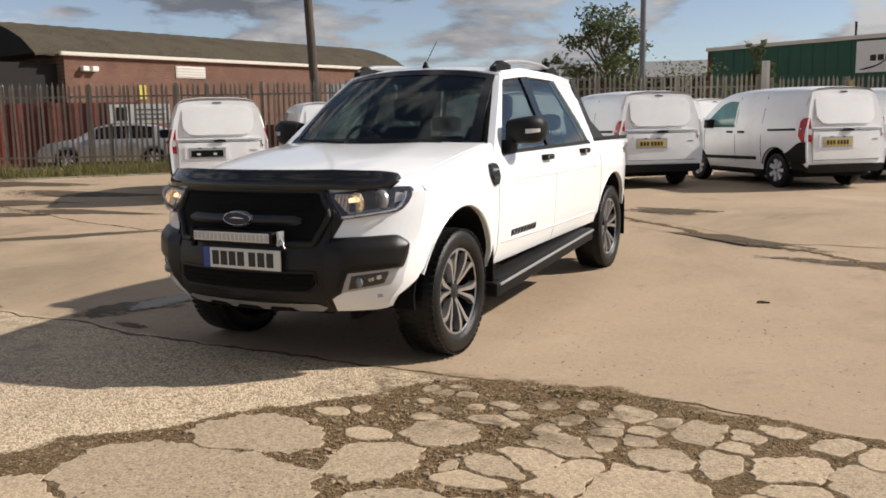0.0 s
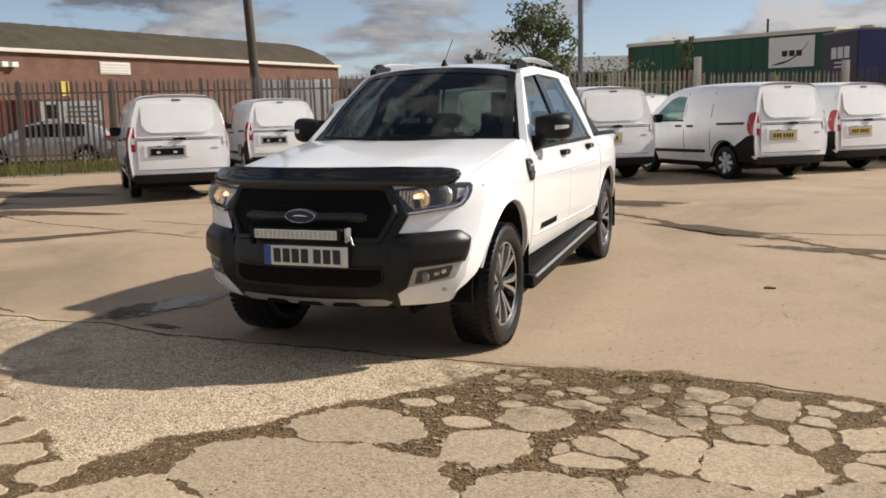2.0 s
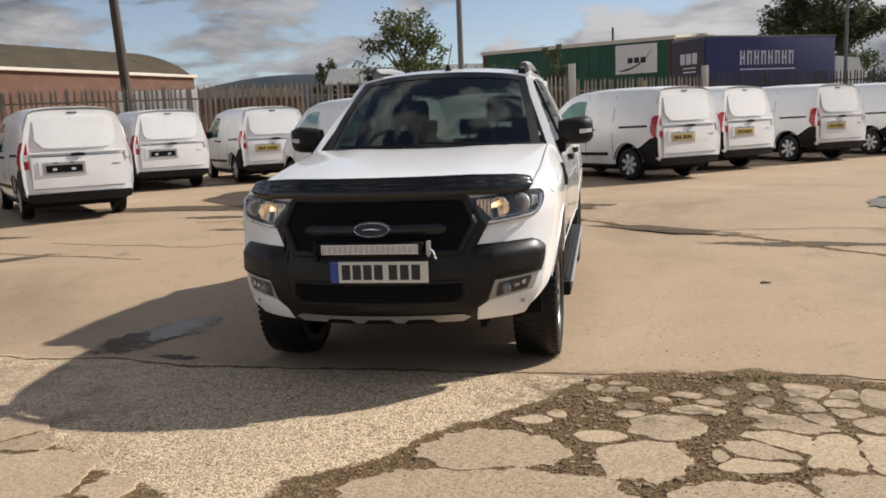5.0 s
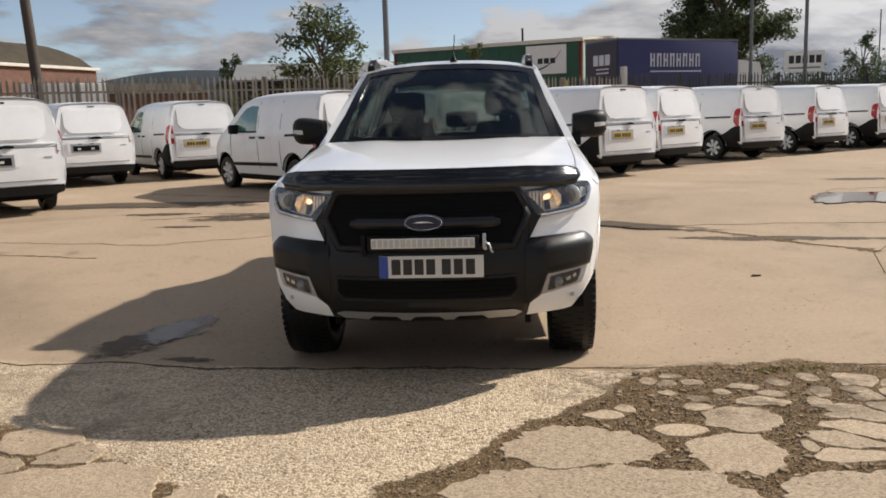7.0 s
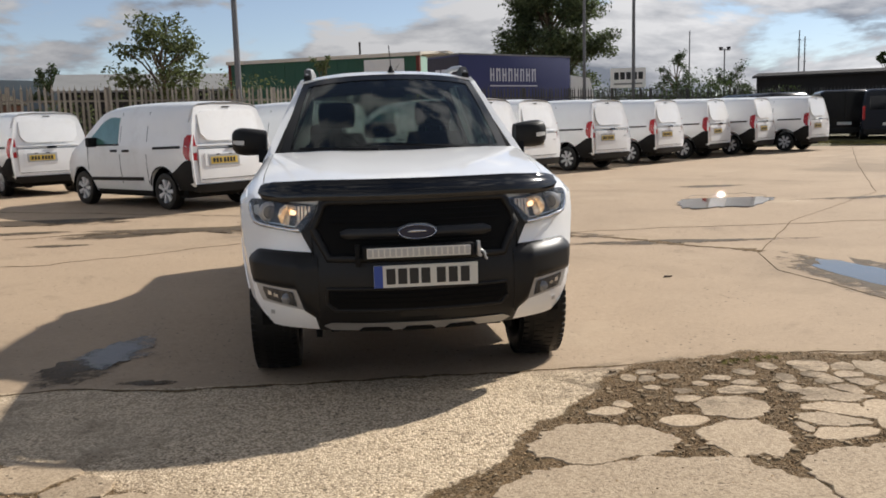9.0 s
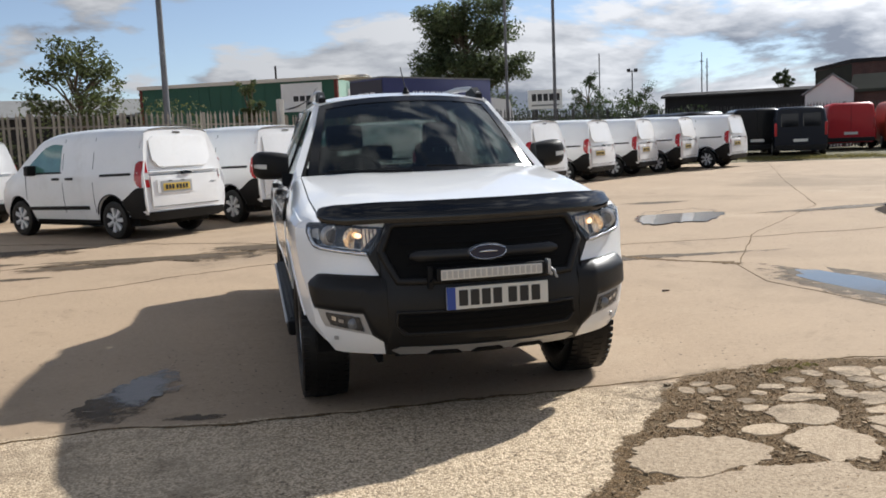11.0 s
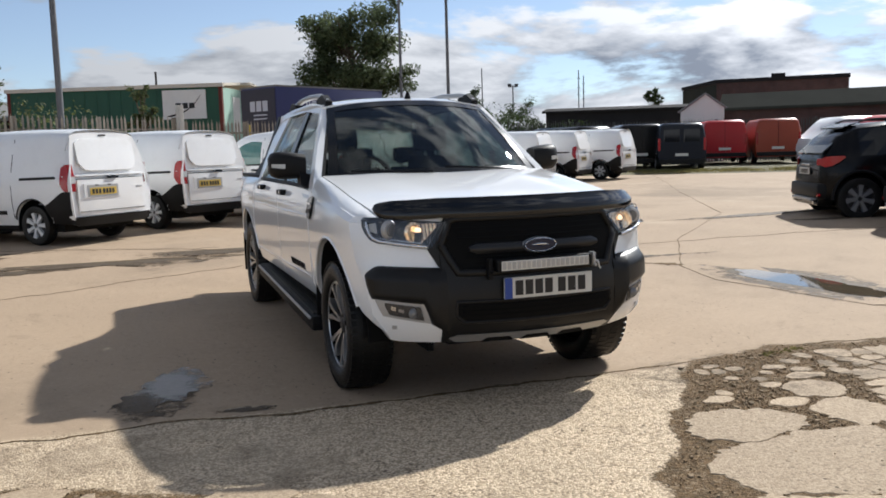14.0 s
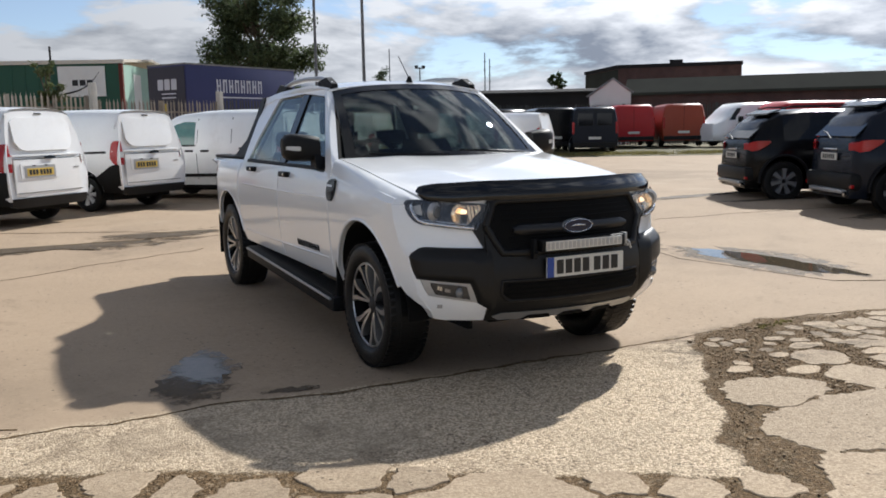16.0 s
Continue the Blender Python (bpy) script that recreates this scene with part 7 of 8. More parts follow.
part("roof", slab([[(x, 2.0 + 11.8 * q, 3.9 + 1.45 * math.sin(math.pi * q) ** 0.75) for q in linspace(0, 1, 9)] for x in linspace(-26.0, -5.0, 6)], lambda p: Vector((0, 0, 0.08))), M_FIBRE, works, smooth=30)
part("lean_to", box(-26.0, -0.02, 0.6, 2.6, 0, 3.75), M_DARKWALL, works, "dark boarded lean-to")
vent = part("vent_louvre", box(5.6, 7.3, -0.05, 0.02, 3.3, 3.82), M_FASCIA, works, "pale louvred vent")
for k in range(4):
    part("slat", box(5.65, 7.25, -0.09, -0.04, 3.37 + 0.12 * k, 3.42 + 0.12 * k), M_WHITEPAINT, vent)
for x in (0.7, 1.15):
    part("floodlight", box(x, x + 0.3, -0.3, -0.02, 3.45, 3.65, 0.04), M_WHITEPAINT, works)
part("yellow_sign", box(3.5, 3.9, -0.06, 0.0, 2.35, 2.95), M_YELLOW, works)

# red steel containers and pallets by the works
for k, (x, y, tn) in enumerate(((-27.0, 16.6, 47), (-25.0, 18.6, 47))):
    c = thing("red_container", pose(x, y, 0, 0, 0, tn), "rusty red corrugated steel container behind the fence", "container")
    bm = loft([[(0.06 * (i % 2) + i * 0.14, yy, zz) for yy, zz in ((0.0 + 0.04 * (i // 2 % 2), 0.05), (2.3, 0.05), (2.3, 2.1), (0.0 + 0.04 * (i // 2 % 2), 2.1))] for i in range(20)])
    part("shell", bm, M_REDTRIM, c)
    for xx in (0.0, 2.68):
        part("corner_post", box(xx - 0.06, xx + 0.06, -0.05, 0.08, 0, 2.15), M_REDTRIM, c)
bn = thing("white_banner", pose(-22.2, 18.6, 0, 0, 0, 47), "white banner with dark marks hung behind the fence", "banner")
part("sheet", box(0, 1.75, 0, 0.03, 1.42, 2.0), M_WHITEPAINT, bn)
part("mark", box(0.18, 0.5, -0.01, 0.0, 1.5, 1.9, 0.003), M_INK, bn)
for k in range(3):
    part("mark_bar", box(0.7 + 0.02 * k, 1.6, -0.008, 0.0, 1.52 + 0.14 * k, 1.57 + 0.14 * k), M_SLATE, bn)
for x in (0.02, 1.72):
    part("banner_post", box(x - 0.03, x + 0.03, 0.03, 0.09, 0, 2.05), M_DARKSTEEL, bn)
sk = thing("brown_skip", pose(-20.6, 21.0, 0, 0, 0, 33), "rust-brown steel skip behind the fence", "skip")
part("tub", bevelled(loft([[(x, y, z) for x, y, z in ((a, -0.8, 0.1), (a, 0.8, 0.1), (b2, 0.9, 1.3), (b2, -0.9, 1.3))] for a, b2 in ((0.4, 0.0), (2.6, 3.2))]), 0.03), M_REDTRIM, sk)

# low grey sheds and white trailers further back
m, w = wall_frame((-22.4, 29.5), (-19.9, 31.0), 1.04)
tr = thing("white_trailer", m, "long white box trailer behind the fence", "trailer")
part("box", box(0, w, 0, 2.4, 0.9, 2.75, 0.04), M_WHITEPAINT, tr, smooth=30)
for k in range(6):
    part("stake", box(0.3 + k * 0.75, 0.36 + k * 0.75, -0.03, 0.0, 0.9, 2.75), M_SLATE, tr)
for x in (1.2, 2.3, w - 1.5):
    small_wheel(tr, pose(x, 0.25, 0.42, 0, 0, 180), 0.42, 0.25)
part("chassis", box(0.2, w - 0.2, 0.3, 2.1, 0.6, 0.9), M_UNDER, tr)
m, w = wall_frame((-29.7, 69.8), (-16.8, 73.4), 1.27)
sh = thing("grey_shed", m, "low dark shed with a pale sheet roof", "building")
part("wall", box(0, w, 0, 9, 0, 3.6), M_DARKWALL, sh)
part("roof", slab([[(x, y, z) for y, z in ((-0.4, 3.55), (4.5, 4.75), (9.4, 3.55))] for x in (-0.4, w + 0.4)], lambda p: Vector((0, 0, 0.12))), M_SLATE, sh)
part("downpipe", box(w - 2.0, w - 1.85, -0.12, 0, 0, 3.6), M_WHITEPAINT, sh)
m, w = wall_frame((-49.35, 72.58), (-38.21, 83.95), 1.385)
sh = thing("brick_shed", m, "low brick shed beyond the fence", "building")
part("wall", box(0, w, 0, 8, 0, 2.9), M_BRICK, sh)
part("roof", slab([[(x, y, z) for y, z in ((-0.3, 2.9), (4, 3.7), (8.3, 2.9))] for x in (-0.3, w + 0.3)], lambda p: Vector((0, 0, 0.1))), M_FIBRE, sh)

# green-clad warehouse
m, w = wall_frame((-16.56, 70.73), (-1.7, 65.0), 1.31)
gw = thing("green_warehouse", m, "dark green clad warehouse with a pale fascia and red corner", "building")
part("wall", box(0, w - 0.2, 0, 0.3, 0, 4.75), M_GREEN, gw, "dark green cladding")
for k in range(int(w / 0.9)):
    part("cladding_rib", box(0.3 + 0.9 * k, 0.36 + 0.9 * k, -0.03, 0.0, 0, 4.7), M_GREEN, gw)
part("side_wall", box(w - 0.3, w, 0.3, 14, 0, 4.75), M_PALEGREEN, gw, "pale green side wall")
part("corner", box(w - 0.22, w + 0.03, -0.03, 0.28, 0, 4.8), M_REDTRIM, gw, "red corner flashing")
part("corner", box(-0.1, 0.15, -0.03, 0.28, 0, 4.75), M_REDTRIM, gw, "red corner flashing")
part("fascia", box(-0.2, w + 0.15, -0.15, 0.2, 4.75, 4.95), M_FASCIA, gw, "pale fascia board")
part("roof", slab([[(x, y, z) for y, z in ((-0.1, 4.95), (7, 5.35), (14.2, 4.95))] for x in (-0.2, w + 0.15)], lambda p: Vector((0, 0, 0.15))), M_FASCIA, gw)
sg = part("white_sign", box(w - 4.35, w - 1.15, -0.10, -0.03, 3.05, 4.63), M_WHITEPAINT, gw, "white sign with a dark swoosh and bars")
for k in range(3):
    part("sign_bar", box(w - 3.4 + 0.5 * k, w - 3.0 + 0.5 * k, -0.115, -0.10, 3.62, 3.92), M_INK, sg)
part("sign_swoosh", tube([(w - 4.1 + 2.6 * q, -0.11, 3.2 + 0.25 * q + 0.9 * q ** 3) for q in linspace(0, 1, 8)], [0.01, 0.05, 0.05, 0.04, 0.035, 0.03, 0.02, 0.01], 6), M_INK, sg)
part("panel", box(w, w + 0.03, 2.5, 4.2, 2.3, 4.3), M_WHITEPAINT, gw, "white panel on the side wall")
part("chimney", box(w * 0.62, w * 0.62 + 0.12, 3, 3.12, 5.0, 5.9), M_DARKWALL, gw)

# lorry body parked behind the fence
m, w = wall_frame((-0.3, 43.4), (6.05, 47.7), 1.27)
lo = thing("lorry", m, "navy curtain-sided lorry with a black rear banner", "lorry")
part("curtain_body", box(0, w, 0, 2.7, 1.1, 3.66, 0.05), M_NAVY, lo, "navy side curtain", 30)
rb = part("rear_banner", box(-0.04, -0.005, 0.05, 2.65, 1.25, 3.58), M_BLACKBAN, lo, "black banner with pale block marks")
for k in range(3):
    part("banner_bar", box(-0.05, -0.04, 1.95 - 0.48 * k - 0.38, 1.95 - 0.48 * k, 2.72, 3.12), M_LETTER, rb)
for z in (2.4, 2.55):
    part("banner_line", box(-0.05, -0.04, 0.7, 1.7, z, z + 0.05), M_LETTER, rb)
for k in range(8):
    x = 1.95 + 0.41 * k
    part("letter_bar", box(x, x + 0.09, -0.02, 0.0, 2.62, 3.14), M_LETTER, lo)
    part("letter_bar", box(x + 0.2, x + 0.27, -0.02, 0.0, 2.62, 3.14), M_LETTER, lo)
    part("letter_bar", box(x + 0.09, x + 0.2, -0.02, 0.0, 2.84 + 0.2 * (k % 2), 2.92 + 0.2 * (k % 2)), M_LETTER, lo)
part("underline", box(1.95, 5.2, -0.02, 0.0, 2.42, 2.47), M_LETTER, lo)
part("roof_edge", box(-0.02, w + 0.02, -0.03, 2.73, 3.64, 3.7), M_SLATE, lo)
part("chassis", box(0.1, w + 1.5, 0.4, 2.3, 0.6, 1.1), M_UNDER, lo)
for x in (1.0, 2.2, w + 0.8):
    small_wheel(lo, pose(x, 0.2, 0.5, 0, 0, 180), 0.5, 0.3)
part("cab", bevelled(loft([[(x, y, z) for x, z in ((w + 0.2, 0.7), (w + 2.2, 0.7), (w + 2.0, 2.1), (w + 1.7, 2.8), (w + 0.2, 2.9))] for y in (0.15, 2.6)]), 0.12), M_WHITEPAINT, lo, "white lorry cab", 40)

# sign board over the fence
sb = thing("sign_board", pose(11.2, 55.0, 0, 0, 0, -12) @ Matrix.Diagonal((1.1, 1, 1.29, 1)), "white sign board on posts above the fence", "sign")
part("board", box(-1.0, 1.0, -0.03, 0.03, 2.45, 3.4), M_WHITEPAINT, sb)
for k in range(5):
    part("sign_bar", box(-0.78 + 0.34 * k, -0.52 + 0.34 * k, -0.045, -0.03, 2.85, 3.2), M_INK, sb)
part("sign_line", box(-0.8, 0.8, -0.045, -0.03, 2.6, 2.68), M_SLATE, sb)
for x in (-0.7, 0.7):
    part("post", box(x - 0.05, x + 0.05, 0.03, 0.12, 0, 3.4), M_DARKSTEEL, sb)

# far side: brown block, long low range, white gable
m, w = wall_frame((42.1, 68.8), (50.6, 62.0), 1.29)
bb = thing("brown_block", m, "flat-roofed brown brick block beyond the yard", "building")
part("wall", loft([[(x, y, z) for x, y in ((0, 0), (w, 0), (w, 9), (-3.9, 9))] for z in (0, 5.05)]), M_BRICKD, bb)
part("parapet", loft([[(x, y, z) for x, y in ((-0.1, -0.1), (w + 0.1, -0.1), (w + 0.1, 9.1), (-4.1, 9.1))] for z in (5.05, 5.3)]), M_DARKWALL, bb)
part("side_cladding", loft([[(x, y, z) for x, y in ((-0.06, 0.0), (-0.02, 0.0), (-3.92, 9), (-3.96, 9))] for z in (0, 5.0)]), M_DARKROOF, bb, "dark grey cladding")
part("plant_room", box(w * 0.42, w * 0.53, 2, 4, 5.3, 5.65), M_DARKWALL, bb)
m, w = wall_frame((26.6, 45.4), (58.0, 17.2), 1.12)
lr = thing("low_range", m, "long low brick range with a dark sheet roof", "building")
part("wall", box(0, w, 0, 8, 0, 2.95), M_BRICKD, lr)
part("roof", slab([[(x, y, z) for y, z in ((-0.3, 2.95), (1.2, 3.75), (8.3, 4.0))] for x in (-0.3, w + 0.3)], lambda p: Vector((0, 0, 0.15))), M_DARKROOF, lr)
gb = thing("white_gable", pose(21.3, 41.8, 0, 0, 0, -34) @ Matrix.Diagonal((1.3, 1, 1.09, 1)), "white gabled shed end above the fence", "building")
part("gable_wall", prism([(0, 0), (1.75, 0), (1.75, 2.9), (1.0, 3.55), (0, 2.75)], 0, 6), M_WHITEPAINT, gb)
part("gable_trim", tube([(-0.1, -0.04, 2.7), (1.0, -0.04, 3.6), (1.85, -0.04, 2.85)], 0.06, 6), M_SLATE, gb)
m, w = wall_frame((25.0, 68.2), (36.0, 62.1), 1.12)
db = thing("dark_shed", m, "long dark clad shed beyond the fence", "building")
part("wall", box(0, w, 0, 8, 0, 3.75), M_DARKWALL, db)
part("roof", slab([[(x, y, z) for y, z in ((-0.3, 3.75), (4, 4.1), (8.3, 3.75))] for x in (-0.3, w + 0.3)], lambda p: Vector((0, 0, 0.15))), M_DARKWALL, db)

# ---- dark cars and coloured vans at the far side ----
M_BLACKCAR = mat("black_car_paint", (0.003, 0.003, 0.0035), 0.22, var=0.1, coat=0.05, spec=0.18)
M_NAVYCAR = mat("navy_car_paint", (0.008, 0.011, 0.019), 0.25, var=0.1, coat=0.05, spec=0.2)
M_REDCAR = mat("red_van_paint", (0.42, 0.010, 0.016), 0.45, var=0.08, coat=0.15, spec=0.25)
M_ORANGE = mat("orange_van_paint", (0.30, 0.05, 0.022), 0.45, var=0.08, coat=0.15, spec=0.25)
M_SILVER = mat("silver_car_paint", (0.42, 0.43, 0.44), 0.3, 0.5, var=0.06, coat=0.8)
M_DARKGLASS = mat("dark_glass", (0.006, 0.007, 0.009), 0.06, var=0.1, spec=0.35)


def car(name, m, paint, label, category, length, width, top, belt, group="", rails=False, plate=True, hatch=0.55, nose=1.15):
    """A closed car body: x ahead from the tail."""
    t = thing(name, m, label, category, group)
    hw = width / 2
    prof = [(0.0, belt * 0.75), (0.04, belt), (hatch * 0.5, belt + (top - belt) * 0.6), (hatch, top - 0.06), (hatch + 0.5, top), (length * 0.52, top - 0.02), (length * 0.60, top - 0.10), (length - nose, belt + 0.06), (length - 0.35, belt - 0.10), (length - 0.05, belt - 0.25), (length, belt * 0.6)]
    rings = []
    xs = sorted({p[0] for p in prof} | {0.02, 0.12, 0.3, 0.8, length * 0.4, length * 0.48, length * 0.7})
    for x in xs:
        zt = lerp_table(prof, x)
        end = min(lerp_table([(0.0, 0.74), (0.04, 0.80), (0.12, 0.88), (0.3, 0.96), (0.55, 1.0)], x), 0.80 + (length - x) * 0.5)
        half = []
        for q in (0, 0.12, 0.35, 0.6, 0.8, 1.0):
            z = 0.24 + (min(zt, belt) - 0.24) * q
            half.append((hw * end * (0.90, 0.97, 1.0, 1.0, 0.98, 0.94)[int(q * 5 + 0.01) if q not in (0.12,) else 1], z))
        for q in (0.33, 0.66, 0.9, 1.0):
            z = min(zt, belt) + max(0, zt - belt) * q + (0.02 * q if zt <= belt else 0)
            half.append((hw * end * (0.94 - 0.20 * q - (0.12 if q == 1.0 else 0)), z))
        rings.append([(x, y, z) for y, z in half] + [(x, -y, z) for y, z in half[::-1]])
    bm = loft(rings)
    r = 0.36 if top > 1.55 else 0.32
    fx, rx = length - 0.90, 0.60 if rails else 0.95
    cuts = []
    for cx in (rx, fx):
        for s in (1, -1):
            c = lathe([(0.0005, s * (hw - 0.3)), (r + 0.06, s * (hw - 0.3)), (r + 0.06, s * (hw + 0.3)), (0.0005, s * (hw + 0.3))], 28)
            bmesh.ops.remove_doubles(c, verts=c.verts, dist=0.001)
            bmesh.ops.translate(c, verts=c.verts, vec=(cx, 0, r + 0.02))
            cuts.append(c)
    part("body", carve(bm, cuts), paint, t, smooth=45)
    part("underfloor", box(0.3, length - 0.3, -hw + 0.28, hw - 0.28, 0.2, 0.45), M_UNDER, t)
    for cx in (rx, fx):
        for s in (1, -1):
            small_wheel(t, pose(cx, s * (hw - 0.12), r, 0, 17 * cx, 0 if s > 0 else 180), r, 0.22, rails)
    for s in (1, -1):
        for x0, x1, a, b in ((hatch + 0.05, length * 0.36, 0.18, 0.12), (length * 0.375, length * 0.60, 0.12, 0.12)):
            grid = []
            for q in (0.05, 0.5, 0.86):
                row = []
                for x in linspace(x0, x1, 5):
                    zt = min(lerp_table(prof, x), top)
                    z = belt + max(0.02, (zt - belt)) * q
                    row.append((x, s * (hw * (0.94 - 0.20 * q) + 0.006), z))
                grid.append(row)
            part("side_window", slab(grid, lambda p: Vector((0, s * 0.02, 0))), M_DARKGLASS, t)
        # the lamp wraps round the corner and runs out to a point along the flank
        lamp = loft([[(x + dx, s * y, z) for y, z, dx in ((hw * k0, belt - lo_, 0), (hw * k1, belt - lo_, 0.02), (hw * k1, belt + hi_, 0.02), (hw * k0, belt + hi_, 0))] for x, k0, k1, lo_, hi_ in ((0.0, 0.60, 0.74, 0.12, -0.02), (0.05, 0.64, 0.84, 0.15, 0.01), (0.14, 0.72, 0.925, 0.13, 0.03), (0.24, 0.83, 0.965, 0.07, 0.03), (0.33, 0.92, 0.985, 0.0, 0.03))])
        part("tail_lamp", bevelled(lamp, 0.008), M_RED, t, smooth=40)
        part("door_mirror", box(length * 0.60, length * 0.60 + 0.12, min(s * hw * 0.95, s * (hw + 0.16)), max(s * hw * 0.95, s * (hw + 0.16)), belt + 0.02, belt + 0.16, 0.03), paint, t, smooth=40)
        if rails:
            part("roof_rail", tube([(x, s * hw * 0.66, top + z) for x, z in ((hatch + 0.1, 0.0), (hatch + 0.25, 0.045), (length * 0.48, 0.05), (length * 0.53, 0.0))], 0.016, 6), M_DARKALLOY, t)
        part("reflector", box(-0.05, 0.0, min(s * hw * 0.6, s * hw * 0.85), max(s * hw * 0.6, s * hw * 0.85), 0.40, 0.45, 0.01), M_RED, t)
    b0 = Vector((0.03, 0, belt + 0.04))
    b1 = Vector((hatch - 0.02, 0, top - 0.10))
    part("rear_window", slab([[(b0.lerp(b1, q).x - 0.02, y * (1 - 0.12 * q), b0.lerp(b1, q).z + 0.02) for y in linspace(-hw * 0.74, hw * 0.74, 5)] for q in linspace(0.05, 0.95, 4)], lambda p: Vector((-0.03, 0, 0.02))), M_DARKGLASS, t)
    part("rear_bumper", box(-0.06, 0.25, -hw * 0.84, hw * 0.84, 0.36, 0.62, 0.07), M_GREYPL if rails else paint, t, smooth=40)
    part("hatch_crease", tube([(0.0, y, belt * 0.80) for y in linspace(-hw * 0.62, hw * 0.62, 7)], 0.012, 6), paint, t, smooth=60)
    part("hatch_grip", box(-0.03, 0.05, -0.22, 0.22, belt - 0.13, belt - 0.10, 0.008), M_CHROME if rails else paint, t)
    part("rear_wiper", tube([(-0.02, 0.0, belt + 0.05), (0.02, 0.22, belt + 0.13), (0.03, 0.36, belt + 0.15)], 0.010, 6), M_BLACKPL, t)
    for s in (1, -1):
        for x in (length * 0.368, length * 0.605):
            part("door_seam", box(x - 0.004, x + 0.004, min(s * hw * 0.985, s * hw * 1.003), max(s * hw * 0.985, s * hw * 1.003), 0.40, belt - 0.06), M_MATTBLK, t)
        for x in (length * 0.30, length * 0.50):
            part("door_handle", box(x, x + 0.17, min(s * hw * 0.98, s * (hw * 0.99 + 0.03)), max(s * hw * 0.98, s * (hw * 0.99 + 0.03)), belt - 0.14, belt - 0.11, 0.01), paint, t)
    if rails:
        part("spoiler", slab([[(hatch - 0.16 + 0.22 * q, y, top - 0.075 + 0.07 * q) for y in linspace(-hw * 0.62, hw * 0.62, 5)] for q in (0, 0.5, 1)], lambda p: Vector((0, 0, 0.025))), paint, t)
        part("bumper_guard", box(-0.095, 0.05, -hw * 0.6, hw * 0.6, 0.31, 0.37, 0.02), M_FOGTRIM, t, "satin grey bumper guard", 40)
        for s in (1, -1):
            part("exhaust_tip", tube([(-0.06, s * hw * 0.62, 0.30), (0.2, s * hw * 0.62, 0.30)], 0.035, 8), M_CHROME, t)
            for cx in (rx, fx):
                pts = [(cx + (r + 0.075) * math.cos(radians(a)), s * (hw * 0.985), r + 0.02 + (r + 0.075) * math.sin(radians(a))) for a in linspace(-5, 185, 18)]
                part("arch_trim", tube(pts, 0.028, 6), M_BLACKPL, t, smooth=60)
            part("sill_trim", box(rx + r + 0.1, fx - r - 0.1, min(s * hw * 0.90, s * hw), max(s * hw * 0.90, s * hw), 0.24, 0.36, 0.02), M_BLACKPL, t, smooth=40)
    if plate:
        pp = part("number_plate", box(-0.045, -0.03, -0.26, 0.26, belt - 0.28, belt - 0.17), M_YELLOWPLATE if not rails else M_WHITEPLATE, t)
        for k in range(6):
            part("plate_bar", box(-0.05, -0.045, -0.20 + 0.07 * k, -0.16 + 0.07 * k, belt - 0.26, belt - 0.19), M_INK, pp)
    return t


def car_pose(x, y, turn):
    return pose(x, y, 0, 0, 0, turn)


car("suv", car_pose(5.3, 12.5, -23), M_BLACKCAR, "black compact crossover with red tail lamps, parked in a row", "car", 4.3, 1.78, 1.62, 1.04, "dark cars in a row", True)
car("suv", car_pose(4.95, 9.95, -23), M_NAVYCAR, "very dark navy SUV with roof rails, parked in a row", "car", 4.5, 1.86, 1.70, 1.08, "dark cars in a row", True)
car("suv", car_pose(4.7, 7.4, -23), M_BLACKCAR, "black SUV with roof rails, parked in a row", "car", 4.5, 1.86, 1.68, 1.05, "dark cars in a row", True)
car("saloon_car", car_pose(-21.8, 21.2, 222), M_SILVER, "silver saloon car parked behind the palisade fence", "car", 4.4, 1.76, 1.42, 0.92, plate=False, hatch=0.9)


